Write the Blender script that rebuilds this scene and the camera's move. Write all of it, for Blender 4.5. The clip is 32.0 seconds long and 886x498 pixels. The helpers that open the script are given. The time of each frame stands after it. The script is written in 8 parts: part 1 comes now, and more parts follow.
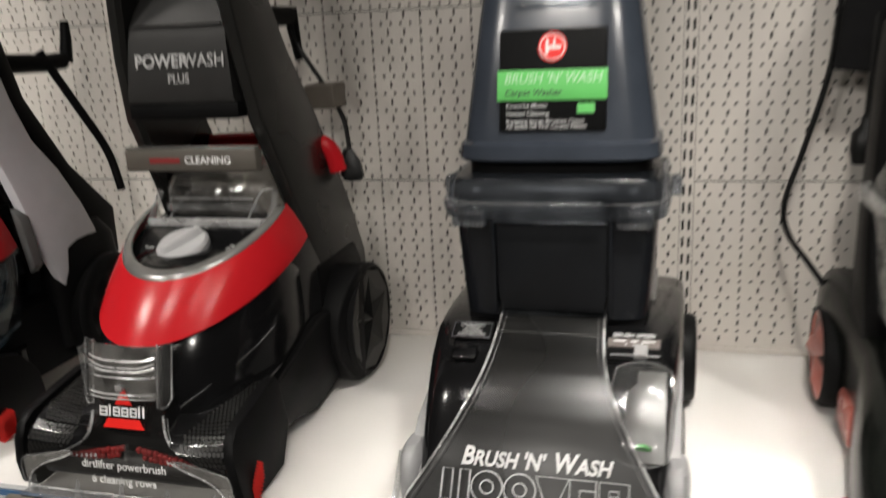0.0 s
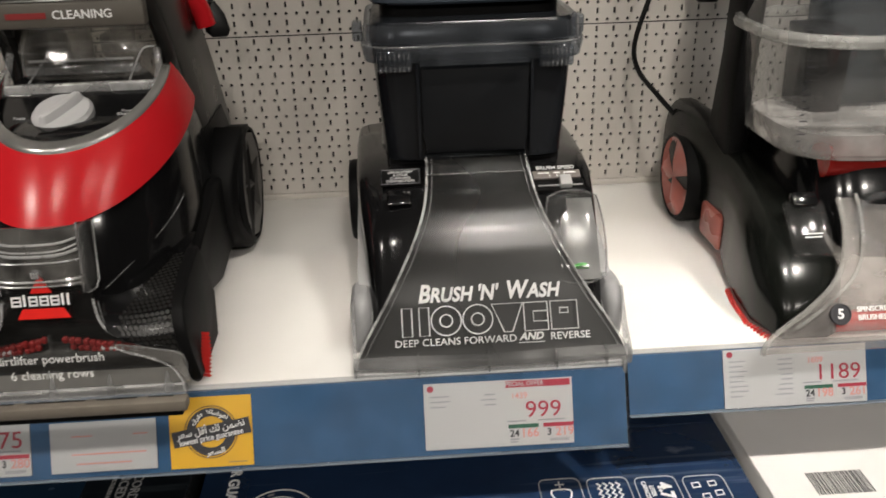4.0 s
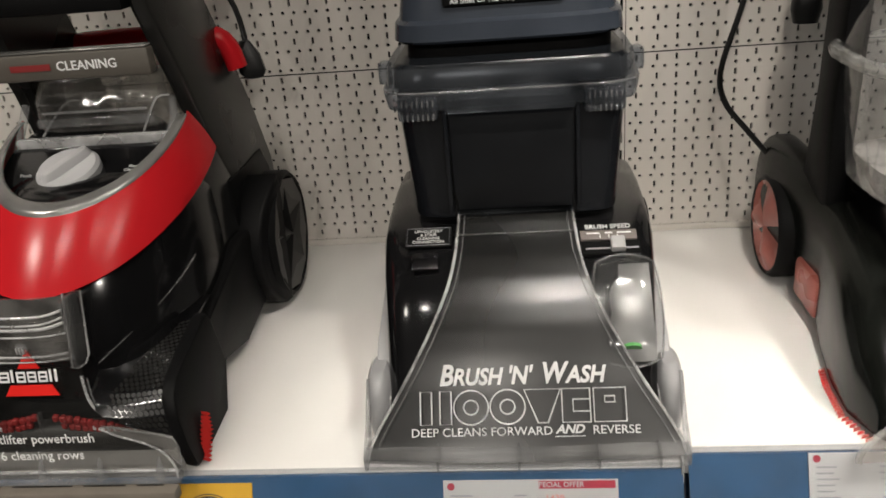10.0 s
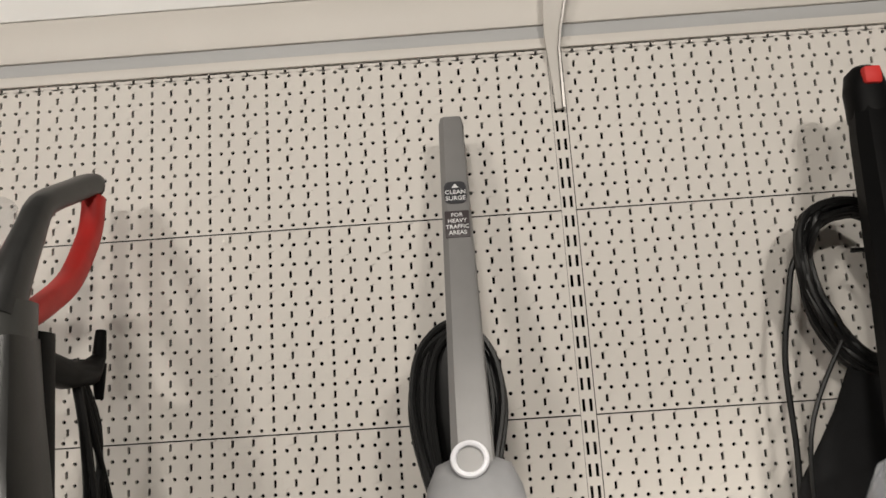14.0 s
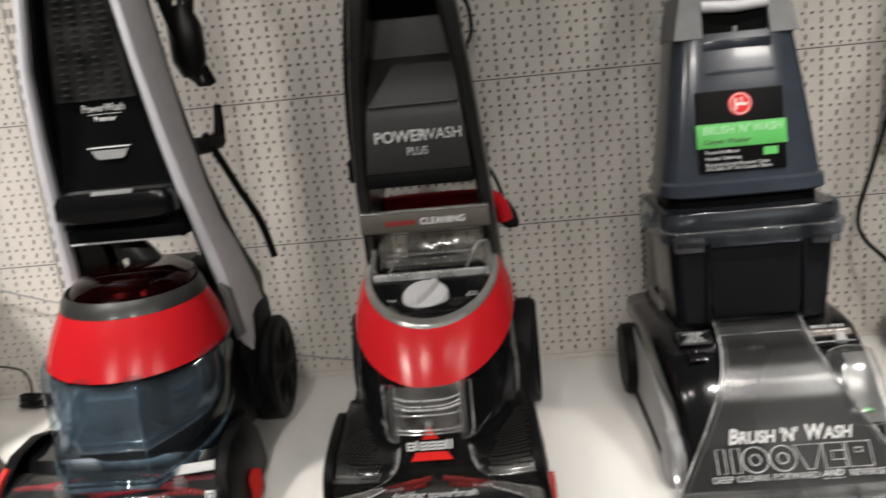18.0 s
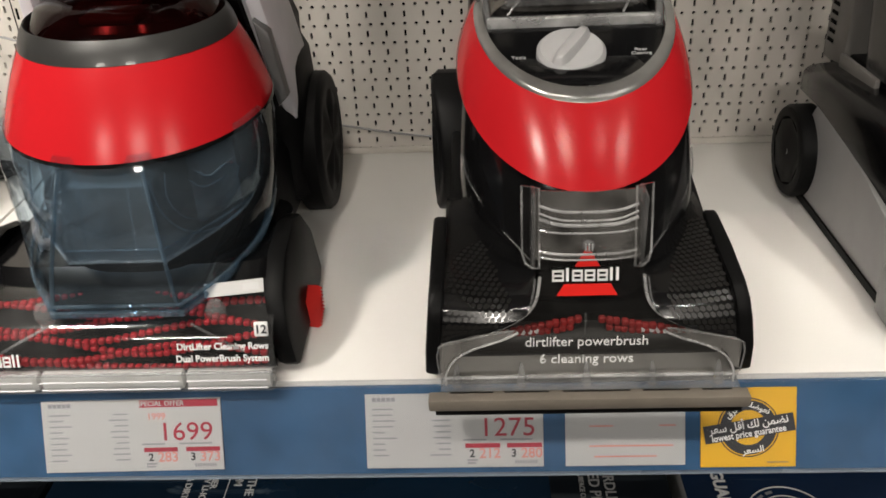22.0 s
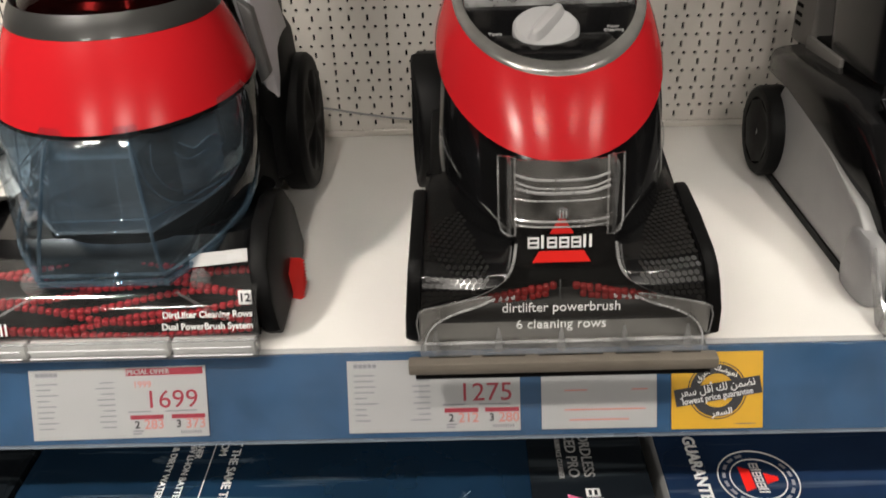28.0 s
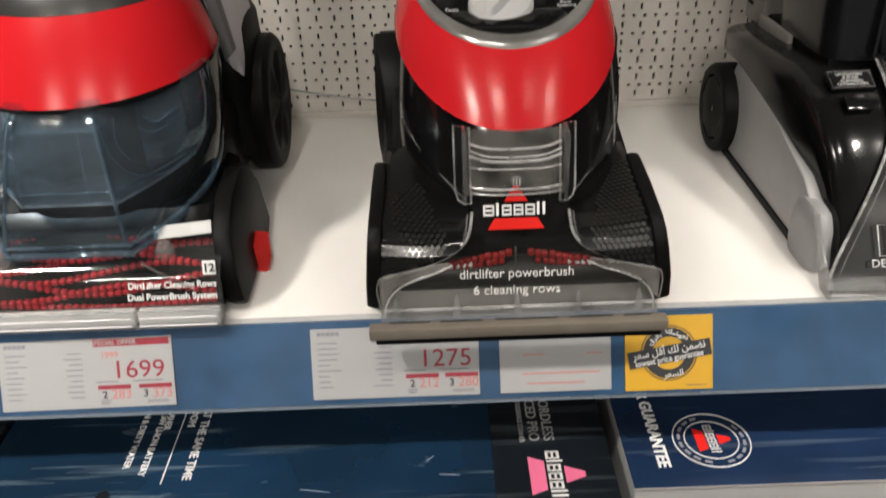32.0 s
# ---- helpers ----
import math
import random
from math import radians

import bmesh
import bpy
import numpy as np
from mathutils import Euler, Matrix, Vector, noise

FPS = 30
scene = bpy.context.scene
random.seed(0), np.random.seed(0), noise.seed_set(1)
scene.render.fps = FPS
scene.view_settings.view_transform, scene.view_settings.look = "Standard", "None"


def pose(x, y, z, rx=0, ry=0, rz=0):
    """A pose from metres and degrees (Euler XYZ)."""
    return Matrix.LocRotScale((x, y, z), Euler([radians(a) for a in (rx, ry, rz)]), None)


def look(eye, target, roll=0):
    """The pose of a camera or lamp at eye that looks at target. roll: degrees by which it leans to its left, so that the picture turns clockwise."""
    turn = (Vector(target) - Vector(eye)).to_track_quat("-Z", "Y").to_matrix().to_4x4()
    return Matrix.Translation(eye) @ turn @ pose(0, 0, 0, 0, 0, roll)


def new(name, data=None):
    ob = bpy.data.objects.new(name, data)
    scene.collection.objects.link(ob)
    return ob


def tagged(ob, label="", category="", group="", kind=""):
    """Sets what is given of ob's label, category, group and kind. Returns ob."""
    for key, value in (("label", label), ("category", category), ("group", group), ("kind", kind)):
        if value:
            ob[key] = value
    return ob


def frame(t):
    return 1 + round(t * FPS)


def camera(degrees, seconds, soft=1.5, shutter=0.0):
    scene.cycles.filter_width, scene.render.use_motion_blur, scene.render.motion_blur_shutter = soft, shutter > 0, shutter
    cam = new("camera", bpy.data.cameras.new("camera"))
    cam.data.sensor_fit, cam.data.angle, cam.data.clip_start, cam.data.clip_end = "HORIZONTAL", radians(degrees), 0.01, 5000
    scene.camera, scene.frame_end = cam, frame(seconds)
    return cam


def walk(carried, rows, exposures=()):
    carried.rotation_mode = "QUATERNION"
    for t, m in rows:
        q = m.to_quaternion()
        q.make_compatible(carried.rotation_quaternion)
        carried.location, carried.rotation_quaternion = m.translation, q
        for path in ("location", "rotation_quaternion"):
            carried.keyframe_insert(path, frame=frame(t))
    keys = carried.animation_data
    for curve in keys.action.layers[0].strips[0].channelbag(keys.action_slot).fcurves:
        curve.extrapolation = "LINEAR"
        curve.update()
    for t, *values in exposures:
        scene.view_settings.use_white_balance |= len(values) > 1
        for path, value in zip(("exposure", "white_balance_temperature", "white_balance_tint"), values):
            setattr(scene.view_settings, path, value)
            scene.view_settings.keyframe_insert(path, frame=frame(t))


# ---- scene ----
cam = camera(55.6, 32.0, 1.65, 0.65)
PATH = [
    (0, (-0.014, -1.18, 0.481), (-0.546, 0.673, -0.054), -2.9),
    (0.5, (-0.083, -1.07, 0.448), (-0.605, 0.73, -0.25), -3.9),
    (1, (-0.124, -1.05, 0.449), (-0.559, 0.712, -0.39), -3.6),
    (1.5, (-0.17, -1.132, 0.443), (-0.435, 0.65, -0.425), -3.0),
    (2, (-0.218, -1.195, 0.45), (-0.298, 0.588, -0.453), -2.7),
    (2.5, (-0.232, -1.225, 0.455), (-0.242, 0.56, -0.448), -2.8),
    (3, (-0.239, -1.231, 0.462), (-0.187, 0.555, -0.437), -2.0),
    (3.5, (-0.233, -1.229, 0.466), (-0.16, 0.572, -0.401), -1.7),
    (4, (-0.221, -1.222, 0.464), (-0.128, 0.593, -0.373), -1.7),
    (4.5, (-0.213, -1.19, 0.459), (-0.096, 0.628, -0.367), -1.6),
    (6.5, (-0.155, -1.115, 0.464), (-0.23, 0.67, -0.434), -4.0),
    (7, (-0.145, -1.122, 0.457), (-0.243, 0.67, -0.426), -4.6),
    (7.5, (-0.145, -1.125, 0.462), (-0.23, 0.663, -0.431), -4.3),
    (8, (-0.131, -1.128, 0.454), (-0.232, 0.662, -0.433), -4.7),
    (8.5, (-0.128, -1.126, 0.463), (-0.222, 0.654, -0.444), -4.7),
    (9, (-0.126, -1.126, 0.461), (-0.249, 0.661, -0.428), -5.1),
    (9.5, (-0.134, -1.114, 0.47), (-0.275, 0.698, -0.365), -4.9),
    (10, (-0.129, -1.099, 0.466), (-0.324, 0.724, -0.334), -4.9),
    (10.5, (-0.133, -1.088, 0.47), (-0.342, 0.736, -0.323), -4.1),
    (11, (-0.136, -1.087, 0.446), (-0.351, 0.757, -0.298), -3.7),
    (11.5, (-0.135, -1.066, 0.474), (-0.337, 0.805, -0.205), -2.8),
    (12, (-0.121, -1.037, 0.517), (-0.323, 0.894, 0.036), -1.8),
    (12.5, (-0.113, -1.008, 0.557), (-0.273, 0.977, 0.369), -1.5),
    (13, (-0.106, -1.023, 0.651), (-0.255, 0.971, 0.632), -3.0),
    (13.5, (-0.146, -0.991, 0.698), (-0.2, 0.992, 0.953), -2.7),
    (14, (-0.133, -1.003, 0.741), (-0.18, 0.956, 1.144), -3.7),
    (14.5, (-0.158, -1.03, 0.697), (-0.2, 0.943, 1.02), -3.8),
    (15, (-0.158, -1.112, 0.6), (-0.279, 0.883, 0.671), -4.8),
    (15.5, (-0.211, -1.179, 0.572), (-0.163, 0.811, 0.375), -4.4),
    (17.5, (-0.362, -1.386, 0.587), (-0.451, 0.543, 0.067), -5.6),
    (18, (-0.457, -1.406, 0.554), (-0.6, 0.533, 0.086), -5.8),
    (18.5, (-0.482, -1.408, 0.541), (-0.742, 0.521, 0.081), -5.7),
    (19, (-0.514, -1.354, 0.53), (-0.86, 0.547, 0.016), -3.6),
    (19.5, (-0.525, -1.276, 0.498), (-0.946, 0.548, -0.206), -1.7),
    (20, (-0.575, -1.238, 0.481), (-0.994, 0.517, -0.381), -2.9),
    (20.5, (-0.64, -1.215, 0.469), (-0.839, 0.533, -0.482), -3.8),
    (21, (-0.659, -1.161, 0.465), (-0.769, 0.588, -0.5), -3.0),
    (21.5, (-0.649, -1.111, 0.467), (-0.746, 0.63, -0.512), -3.0),
    (22, (-0.645, -1.087, 0.46), (-0.739, 0.649, -0.529), -2.9),
    (22.5, (-0.641, -1.088, 0.459), (-0.722, 0.645, -0.536), -2.8),
    (23, (-0.642, -1.097, 0.46), (-0.713, 0.641, -0.527), -2.3),
    (23.5, (-0.643, -1.098, 0.464), (-0.713, 0.638, -0.526), -2.3),
    (24, (-0.643, -1.1, 0.466), (-0.713, 0.641, -0.516), -2.3),
    (24.5, (-0.639, -1.102, 0.467), (-0.72, 0.642, -0.508), -2.5),
    (25, (-0.637, -1.102, 0.465), (-0.716, 0.645, -0.505), -2.5),
    (25.5, (-0.632, -1.099, 0.454), (-0.708, 0.645, -0.522), -2.7),
    (27.5, (-0.645, -1.125, 0.441), (-0.695, 0.604, -0.563), -2.3),
    (28, (-0.642, -1.119, 0.448), (-0.694, 0.617, -0.543), -2.4),
    (28.5, (-0.636, -1.102, 0.451), (-0.682, 0.641, -0.53), -2.4),
    (29, (-0.624, -1.099, 0.434), (-0.669, 0.646, -0.541), -2.5),
    (29.5, (-0.618, -1.104, 0.413), (-0.656, 0.61, -0.618), -2.5),
    (30, (-0.616, -1.112, 0.414), (-0.648, 0.585, -0.643), -2.3),
    (30.5, (-0.617, -1.124, 0.417), (-0.64, 0.568, -0.65), -2.2),
    (31, (-0.621, -1.137, 0.42), (-0.64, 0.56, -0.638), -2.2),
    (31.5, (-0.623, -1.146, 0.421), (-0.638, 0.56, -0.623), -2.2),
    (32, (-0.622, -1.149, 0.438), (-0.631, 0.582, -0.566), -2.3),
]
walk(cam, [(t, look(eye, target, roll)) for t, eye, target, roll in PATH],
     [(0, 0.2, 6350, 10), (0.6, 0.12, 6400, 10), (1.2, 0.02, 6500, 10), (10.5, 0, 6500, 10), (11.5, 0.25, 6450, 10), (12, 0.65, 6350, 10), (12.5, 1.12, 6250, 10), (13, 1.2, 6350, 10), (13.6, 1.1, 6450, 10), (14, 1.02, 6450, 10), (14.5, 1.1, 6300, 10), (15, 1.12, 6150, 10), (15.5, 0.65, 6050, 10), (17.5, 0.12, 6200, 10), (18, 0.1, 6250, 10), (18.5, 0.05, 6300, 10), (19, 0, 6400, 10), (20, 0.03, 6450, 10), (22, 0.12, 6550, 10), (28, 0.12, 6550, 10), (29, 0.18, 6550, 10), (30, 0.27, 6500, 10), (32, 0.28, 6500, 10)])

# ---- light ----
world = bpy.data.worlds.new("store_air")
scene.world = world
world.use_nodes = True
world.node_tree.nodes["Background"].inputs[0].default_value = (1.0, 0.96, 0.92, 1)
world.node_tree.nodes["Background"].inputs[1].default_value = 0.12


def lamp(name, eye, target, sx, sy, watts, spread, colour=(1.0, 0.89, 0.76)):
    data = bpy.data.lights.new(name, "AREA")
    data.shape, data.size, data.size_y, data.energy, data.color = "RECTANGLE", sx, sy, watts, colour
    data.spread = radians(spread)
    ob = new(name, data)
    ob.matrix_world = look(eye, target)
    return ob


CEIL = 2.6
FLOOR = -0.80
WARM = (1.0, 0.935, 0.845)
# (x, y, width, depth, watts, aimed at, spread) of the spots along the aisle
LAMPS = [(-2.20, -1.45, 0.28, 0.28, 11.8, (-1.42, -0.26, 0.05), 46), (-1.05, -1.55, 0.14, 0.14, 1.5, (-0.98, -0.34, 0.0), 42),
         (0.15, -1.45, 0.14, 0.14, 2.1, (0.12, -0.36, 0.0), 32), (1.05, -1.45, 0.16, 0.16, 3.1, (0.14, -0.40, 0.0), 35),
         (-2.6, -4.4, 0.6, 0.3, 42, (-2.2, 0, 0.2), 150), (-0.6, -4.4, 0.6, 0.3, 42, (-0.6, 0, 0.2), 150), (1.4, -4.4, 0.6, 0.3, 42, (1.0, 0, 0.2), 150)]
for lx, ly, sx, sy, watts, aim, spread in LAMPS:
    lamp("ceiling_lamp_light", (lx, ly, CEIL - 0.12), aim, sx, sy, watts, spread, WARM)


# ---- materials ----
def mat(name, colour, rough=0.5, metal=0.0, vary=0.12, scale=40.0, bump=0.0, bump_scale=300.0, coat=0.0, spec=0.5, trans=0.0, ior=1.45, mottle=0.0, alpha=1.0):
    m = bpy.data.materials.new(name)
    m.use_nodes = True
    t = m.node_tree
    b = t.nodes["Principled BSDF"]
    b.inputs["Roughness"].default_value = rough
    b.inputs["Metallic"].default_value = metal
    b.inputs["Coat Weight"].default_value = coat
    b.inputs["Coat Roughness"].default_value = 0.06
    b.inputs["Specular IOR Level"].default_value = spec
    b.inputs["Transmission Weight"].default_value = trans
    b.inputs["IOR"].default_value = ior
    b.inputs["Alpha"].default_value = alpha
    co = t.nodes.new("ShaderNodeTexCoord")
    n1 = t.nodes.new("ShaderNodeTexNoise")
    n1.inputs["Scale"].default_value, n1.inputs["Detail"].default_value = scale, 6
    n2 = t.nodes.new("ShaderNodeTexNoise")
    n2.inputs["Scale"].default_value, n2.inputs["Detail"].default_value = scale / 9, 3
    add = t.nodes.new("ShaderNodeMath")
    add.operation = "ADD"
    ramp = t.nodes.new("ShaderNodeMapRange")
    ramp.inputs[1].default_value, ramp.inputs[2].default_value = 0.7, 1.3
    mix = t.nodes.new("ShaderNodeMix")
    mix.data_type = "RGBA"
    c = colour
    mix.inputs[6].default_value = (c[0] * (1 - vary), c[1] * (1 - vary), c[2] * (1 - vary), 1)
    mix.inputs[7].default_value = (min(1, c[0] * (1 + vary)), min(1, c[1] * (1 + vary)), min(1, c[2] * (1 + vary)), 1)
    for n in (n1, n2):
        t.links.new(co.outputs["Object"], n.inputs["Vector"])
    t.links.new(n1.outputs[0], add.inputs[0])
    t.links.new(n2.outputs[0], add.inputs[1])
    t.links.new(add.outputs[0], ramp.inputs[0])
    t.links.new(ramp.outputs[0], mix.inputs[0])
    t.links.new(mix.outputs[2], b.inputs["Base Color"])
    # gloss wanders a little with dust and handling
    rr = t.nodes.new("ShaderNodeMapRange")
    rr.inputs[1].default_value, rr.inputs[2].default_value = 0.35, 0.7
    rr.inputs[3].default_value, rr.inputs[4].default_value = max(0.02, rough * 0.85), min(1, rough * 1.2 + 0.02)
    t.links.new(n2.outputs[0], rr.inputs[0])
    t.links.new(rr.outputs[0], b.inputs["Roughness"])
    if bump:
        n3 = t.nodes.new("ShaderNodeTexNoise")
        n3.inputs["Scale"].default_value, n3.inputs["Detail"].default_value = bump_scale, 3
        t.links.new(co.outputs["Object"], n3.inputs["Vector"])
        bp = t.nodes.new("ShaderNodeBump")
        bp.inputs["Strength"].default_value, bp.inputs["Distance"].default_value = bump, 0.001
        t.links.new(n3.outputs[0], bp.inputs["Height"])
        t.links.new(bp.outputs[0], b.inputs["Normal"])
    return m


def worn(m, colour, amount, seed=0.0):
    """Adds long pale rub marks and a few smudges over a printed surface."""
    t = m.node_tree
    b = t.nodes["Principled BSDF"]
    old = b.inputs["Base Color"].links[0].from_socket
    co = t.nodes.new("ShaderNodeTexCoord")
    out = None
    for sx, sy, lo, hi in ((4.0, 90.0, 0.58, 0.78), (16.0, 34.0, 0.66, 0.74)):
        mp = t.nodes.new("ShaderNodeMapping")
        mp.inputs["Location"].default_value = (seed, seed * 2, 0)
        mp.inputs["Scale"].default_value = (sx, sy, 1)
        nz = t.nodes.new("ShaderNodeTexNoise")
        nz.inputs["Scale"].default_value, nz.inputs["Detail"].default_value = 1.0, 5
        mr = t.nodes.new("ShaderNodeMapRange")
        mr.inputs[1].default_value, mr.inputs[2].default_value, mr.inputs[4].default_value = lo, hi, amount
        t.links.new(co.outputs["Object"], mp.inputs[0])
        t.links.new(mp.outputs[0], nz.inputs["Vector"])
        t.links.new(nz.outputs[0], mr.inputs[0])
        mix = t.nodes.new("ShaderNodeMix")
        mix.data_type = "RGBA"
        mix.inputs[7].default_value = (*colour, 1)
        t.links.new(mr.outputs[0], mix.inputs[0])
        t.links.new(old, mix.inputs[6])
        old = mix.outputs[2]
    t.links.new(old, b.inputs["Base Color"])
    return m


def clear(name, tint, rough=0.05, body=0.12, haze=(0.8, 0.82, 0.85), wavy=0.0, patch=25.0, shine=0.028):
    """Thin clear plastic: mostly see-through, with a real gloss and a little haze."""
    m = bpy.data.materials.new(name)
    m.use_nodes = True
    t = m.node_tree
    t.nodes.remove(t.nodes["Principled BSDF"])
    out = t.nodes["Material Output"]
    tr = t.nodes.new("ShaderNodeBsdfTransparent")
    tr.inputs[0].default_value = (*tint, 1)
    gl = t.nodes.new("ShaderNodeBsdfGlossy")
    gl.inputs["Roughness"].default_value = rough
    df = t.nodes.new("ShaderNodeBsdfDiffuse")
    if wavy:
        wc = t.nodes.new("ShaderNodeTexCoord")
        wn = t.nodes.new("ShaderNodeTexNoise")
        wn.inputs["Scale"].default_value, wn.inputs["Detail"].default_value = 14, 2
        wb = t.nodes.new("ShaderNodeBump")
        wb.inputs["Strength"].default_value, wb.inputs["Distance"].default_value = wavy, 0.02
        t.links.new(wc.outputs["Object"], wn.inputs["Vector"])
        t.links.new(wn.outputs[0], wb.inputs["Height"])
        t.links.new(wb.outputs[0], gl.inputs["Normal"])
    df.inputs[0].default_value = (*haze, 1)
    co = t.nodes.new("ShaderNodeTexCoord")
    nz = t.nodes.new("ShaderNodeTexNoise")
    nz.inputs["Scale"].default_value, nz.inputs["Detail"].default_value = patch, 5
    mr = t.nodes.new("ShaderNodeMapRange")
    mr.inputs[1].default_value, mr.inputs[2].default_value = 0.32, 0.68
    mr.inputs[3].default_value, mr.inputs[4].default_value = body * 0.3, body * 1.7
    t.links.new(co.outputs["Object"], nz.inputs["Vector"])
    t.links.new(nz.outputs[0], mr.inputs[0])
    m1 = t.nodes.new("ShaderNodeMixShader")
    t.links.new(mr.outputs[0], m1.inputs[0])
    t.links.new(tr.outputs[0], m1.inputs[1])
    t.links.new(df.outputs[0], m1.inputs[2])
    lw = t.nodes.new("ShaderNodeLayerWeight")
    lw.inputs[0].default_value = 0.5
    pw = t.nodes.new("ShaderNodeMath")
    pw.operation = "POWER"
    pw.inputs[1].default_value = 4.0
    fr = t.nodes.new("ShaderNodeMapRange")
    fr.inputs[3].default_value, fr.inputs[4].default_value = shine, 0.85
    t.links.new(lw.outputs["Facing"], pw.inputs[0])
    t.links.new(pw.outputs[0], fr.inputs[0])
    m2 = t.nodes.new("ShaderNodeMixShader")
    t.links.new(fr.outputs[0], m2.inputs[0])
    t.links.new(m1.outputs[0], m2.inputs[1])
    t.links.new(gl.outputs[0], m2.inputs[2])
    t.links.new(m2.outputs[0], out.inputs[0])
    return m


M_PANEL = mat("panel_enamel", (0.62, 0.585, 0.54), 0.45, vary=0.03, scale=8, bump=0.05)
M_SHELF = mat("shelf_enamel", (0.72, 0.705, 0.68), 0.35, vary=0.025, scale=12, bump=0.04)
M_STEEL = mat("grey_steel", (0.42, 0.40, 0.38), 0.35, 0.6, bump=0.05)
# near-black that puts the shade inside openings and gaps into the colour
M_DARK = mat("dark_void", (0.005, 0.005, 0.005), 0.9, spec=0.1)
M_WHITE = mat("white_board", (0.8, 0.79, 0.77), 0.6, vary=0.03, scale=10)
M_CEIL = mat("ceiling_tile", (0.16, 0.155, 0.15), 0.9, vary=0.05, scale=6)
M_WALL = mat("store_wall", (0.14, 0.135, 0.13), 0.9, vary=0.05, scale=6)
M_FLOOR = mat("floor_tile", (0.34, 0.32, 0.30), 0.25, vary=0.08, scale=4)
M_BLUE = mat("blue_strip", (0.034, 0.092, 0.185), 0.22, vary=0.25, scale=30, coat=0.4)
M_BLACK = mat("black_gloss", (0.0052, 0.0052, 0.0056), 0.16, vary=0.2, bump=0.02, coat=0.25, spec=0.4)
M_BLACKM = mat("black_matt", (0.0038, 0.0038, 0.0040), 0.46, spec=0.11, vary=0.2, bump=0.15, bump_scale=900)
M_CHAR = mat("charcoal_plastic", (0.020, 0.0195, 0.019), 0.4, spec=0.35, vary=0.15, bump=0.12, bump_scale=900)
M_RED = mat("red_gloss", (0.47, 0.012, 0.017), 0.20, vary=0.05, scale=14, coat=0.0, spec=0.20)
M_REDM = mat("red_matt", (0.6, 0.03, 0.025), 0.5, vary=0.1)
M_NAVY = mat("navy_plastic", (0.018, 0.023, 0.031), 0.2, vary=0.15, coat=0.3)
M_SILVER = mat("silver_paint", (0.185, 0.185, 0.19), 0.55, 0.0, vary=0.12, spec=0.4)
M_GREY = mat("grey_plastic", (0.31, 0.31, 0.31), 0.4, vary=0.05)
M_PALE = mat("pale_plastic", (0.62, 0.62, 0.65), 0.4, vary=0.05)
M_TAUPE = mat("taupe_rubber", (0.16, 0.14, 0.115), 0.6, vary=0.12, bump=0.1)
M_PAPER = mat("label_paper", (0.47, 0.467, 0.465), 0.6, vary=0.03)
M_YELLOW = mat("yellow_card", (0.75, 0.42, 0.02), 0.5, vary=0.04)
M_PRINTW = mat("white_print", (0.8, 0.8, 0.8), 0.5, vary=0.02)
M_PRINTP = mat("pale_print", (0.5, 0.5, 0.5), 0.5, vary=0.05)
M_FROST = clear("frosted_bottle", (0.80, 0.82, 0.86), 0.14, 0.30, (0.50, 0.52, 0.56))
M_PRINTGR = mat("pale_green_print", (0.38, 0.62, 0.38), 0.5, vary=0.03)
M_PRINTH = mat("hood_print", (0.52, 0.52, 0.52), 0.5, vary=0.03)
M_PRINTK = mat("black_print", (0.03, 0.03, 0.035), 0.5, vary=0.05)
M_PRINTG = mat("grey_print", (0.27, 0.27, 0.29), 0.6, vary=0.05)
M_GREEN = mat("green_label", (0.12, 0.5, 0.12), 0.4, vary=0.05)
M_BLUESLEEVE = mat("blue_sleeve", (0.03, 0.06, 0.35), 0.35, vary=0.1)
M_CLEAR = clear("clear_plastic", (0.95, 0.955, 0.96), 0.05, 0.025)
M_SMOKE = clear("smoke_plastic", (0.30, 0.33, 0.36), 0.06, 0.10, (0.12, 0.13, 0.14))
M_NAVYCLEAR = clear("navy_clear_plastic", (0.60, 0.63, 0.67), 0.06, 0.060, (0.30, 0.32, 0.35))
M_REDCLEAR = clear("red_clear_plastic", (0.20, 0.05, 0.05), 0.05, 0.04, (0.07, 0.008, 0.008))


# ---- building helpers ----
def finish(name, bm, material, smooth=40):
    me = bpy.data.meshes.new(name)
    bmesh.ops.recalc_face_normals(bm, faces=bm.faces[:])
    bm.to_mesh(me)
    bm.free()
    if material is not None:
        me.materials.append(material)
    if smooth:
        for p in me.polygons:
            p.use_smooth = True
        me.set_sharp_from_angle(angle=radians(smooth))
    return me


def part(name, bm, material, parent, label="", smooth=40):
    ob = new(name, finish(name, bm, material, smooth))
    ob.parent = parent
    if label:
        tagged(ob, label)
    return ob


def thing(name, label, category, at=(0, 0, 0), turn=0.0, kind="", group=""):
    ob = new(name)
    ob.matrix_basis = pose(*at, 0, 0, turn)
    ob.empty_display_size = 0.05
    return tagged(ob, label, category, group, kind)


def put_box(bm, x0, x1, y0, y1, z0, z1, bevel=0.0, seg=2):
    v = [bm.verts.new((x, y, z)) for z in (z0, z1) for x, y in ((x0, y0), (x1, y0), (x1, y1), (x0, y1))]
    f = [bm.faces.new([v[i] for i in q]) for q in ((3, 2, 1, 0), (4, 5, 6, 7), (0, 1, 5, 4), (1, 2, 6, 5), (2, 3, 7, 6), (3, 0, 4, 7))]
    if bevel:
        es = list({e for q in f for e in q.edges})
        bmesh.ops.bevel(bm, geom=es, offset=bevel, segments=seg, profile=0.5, affect="EDGES")


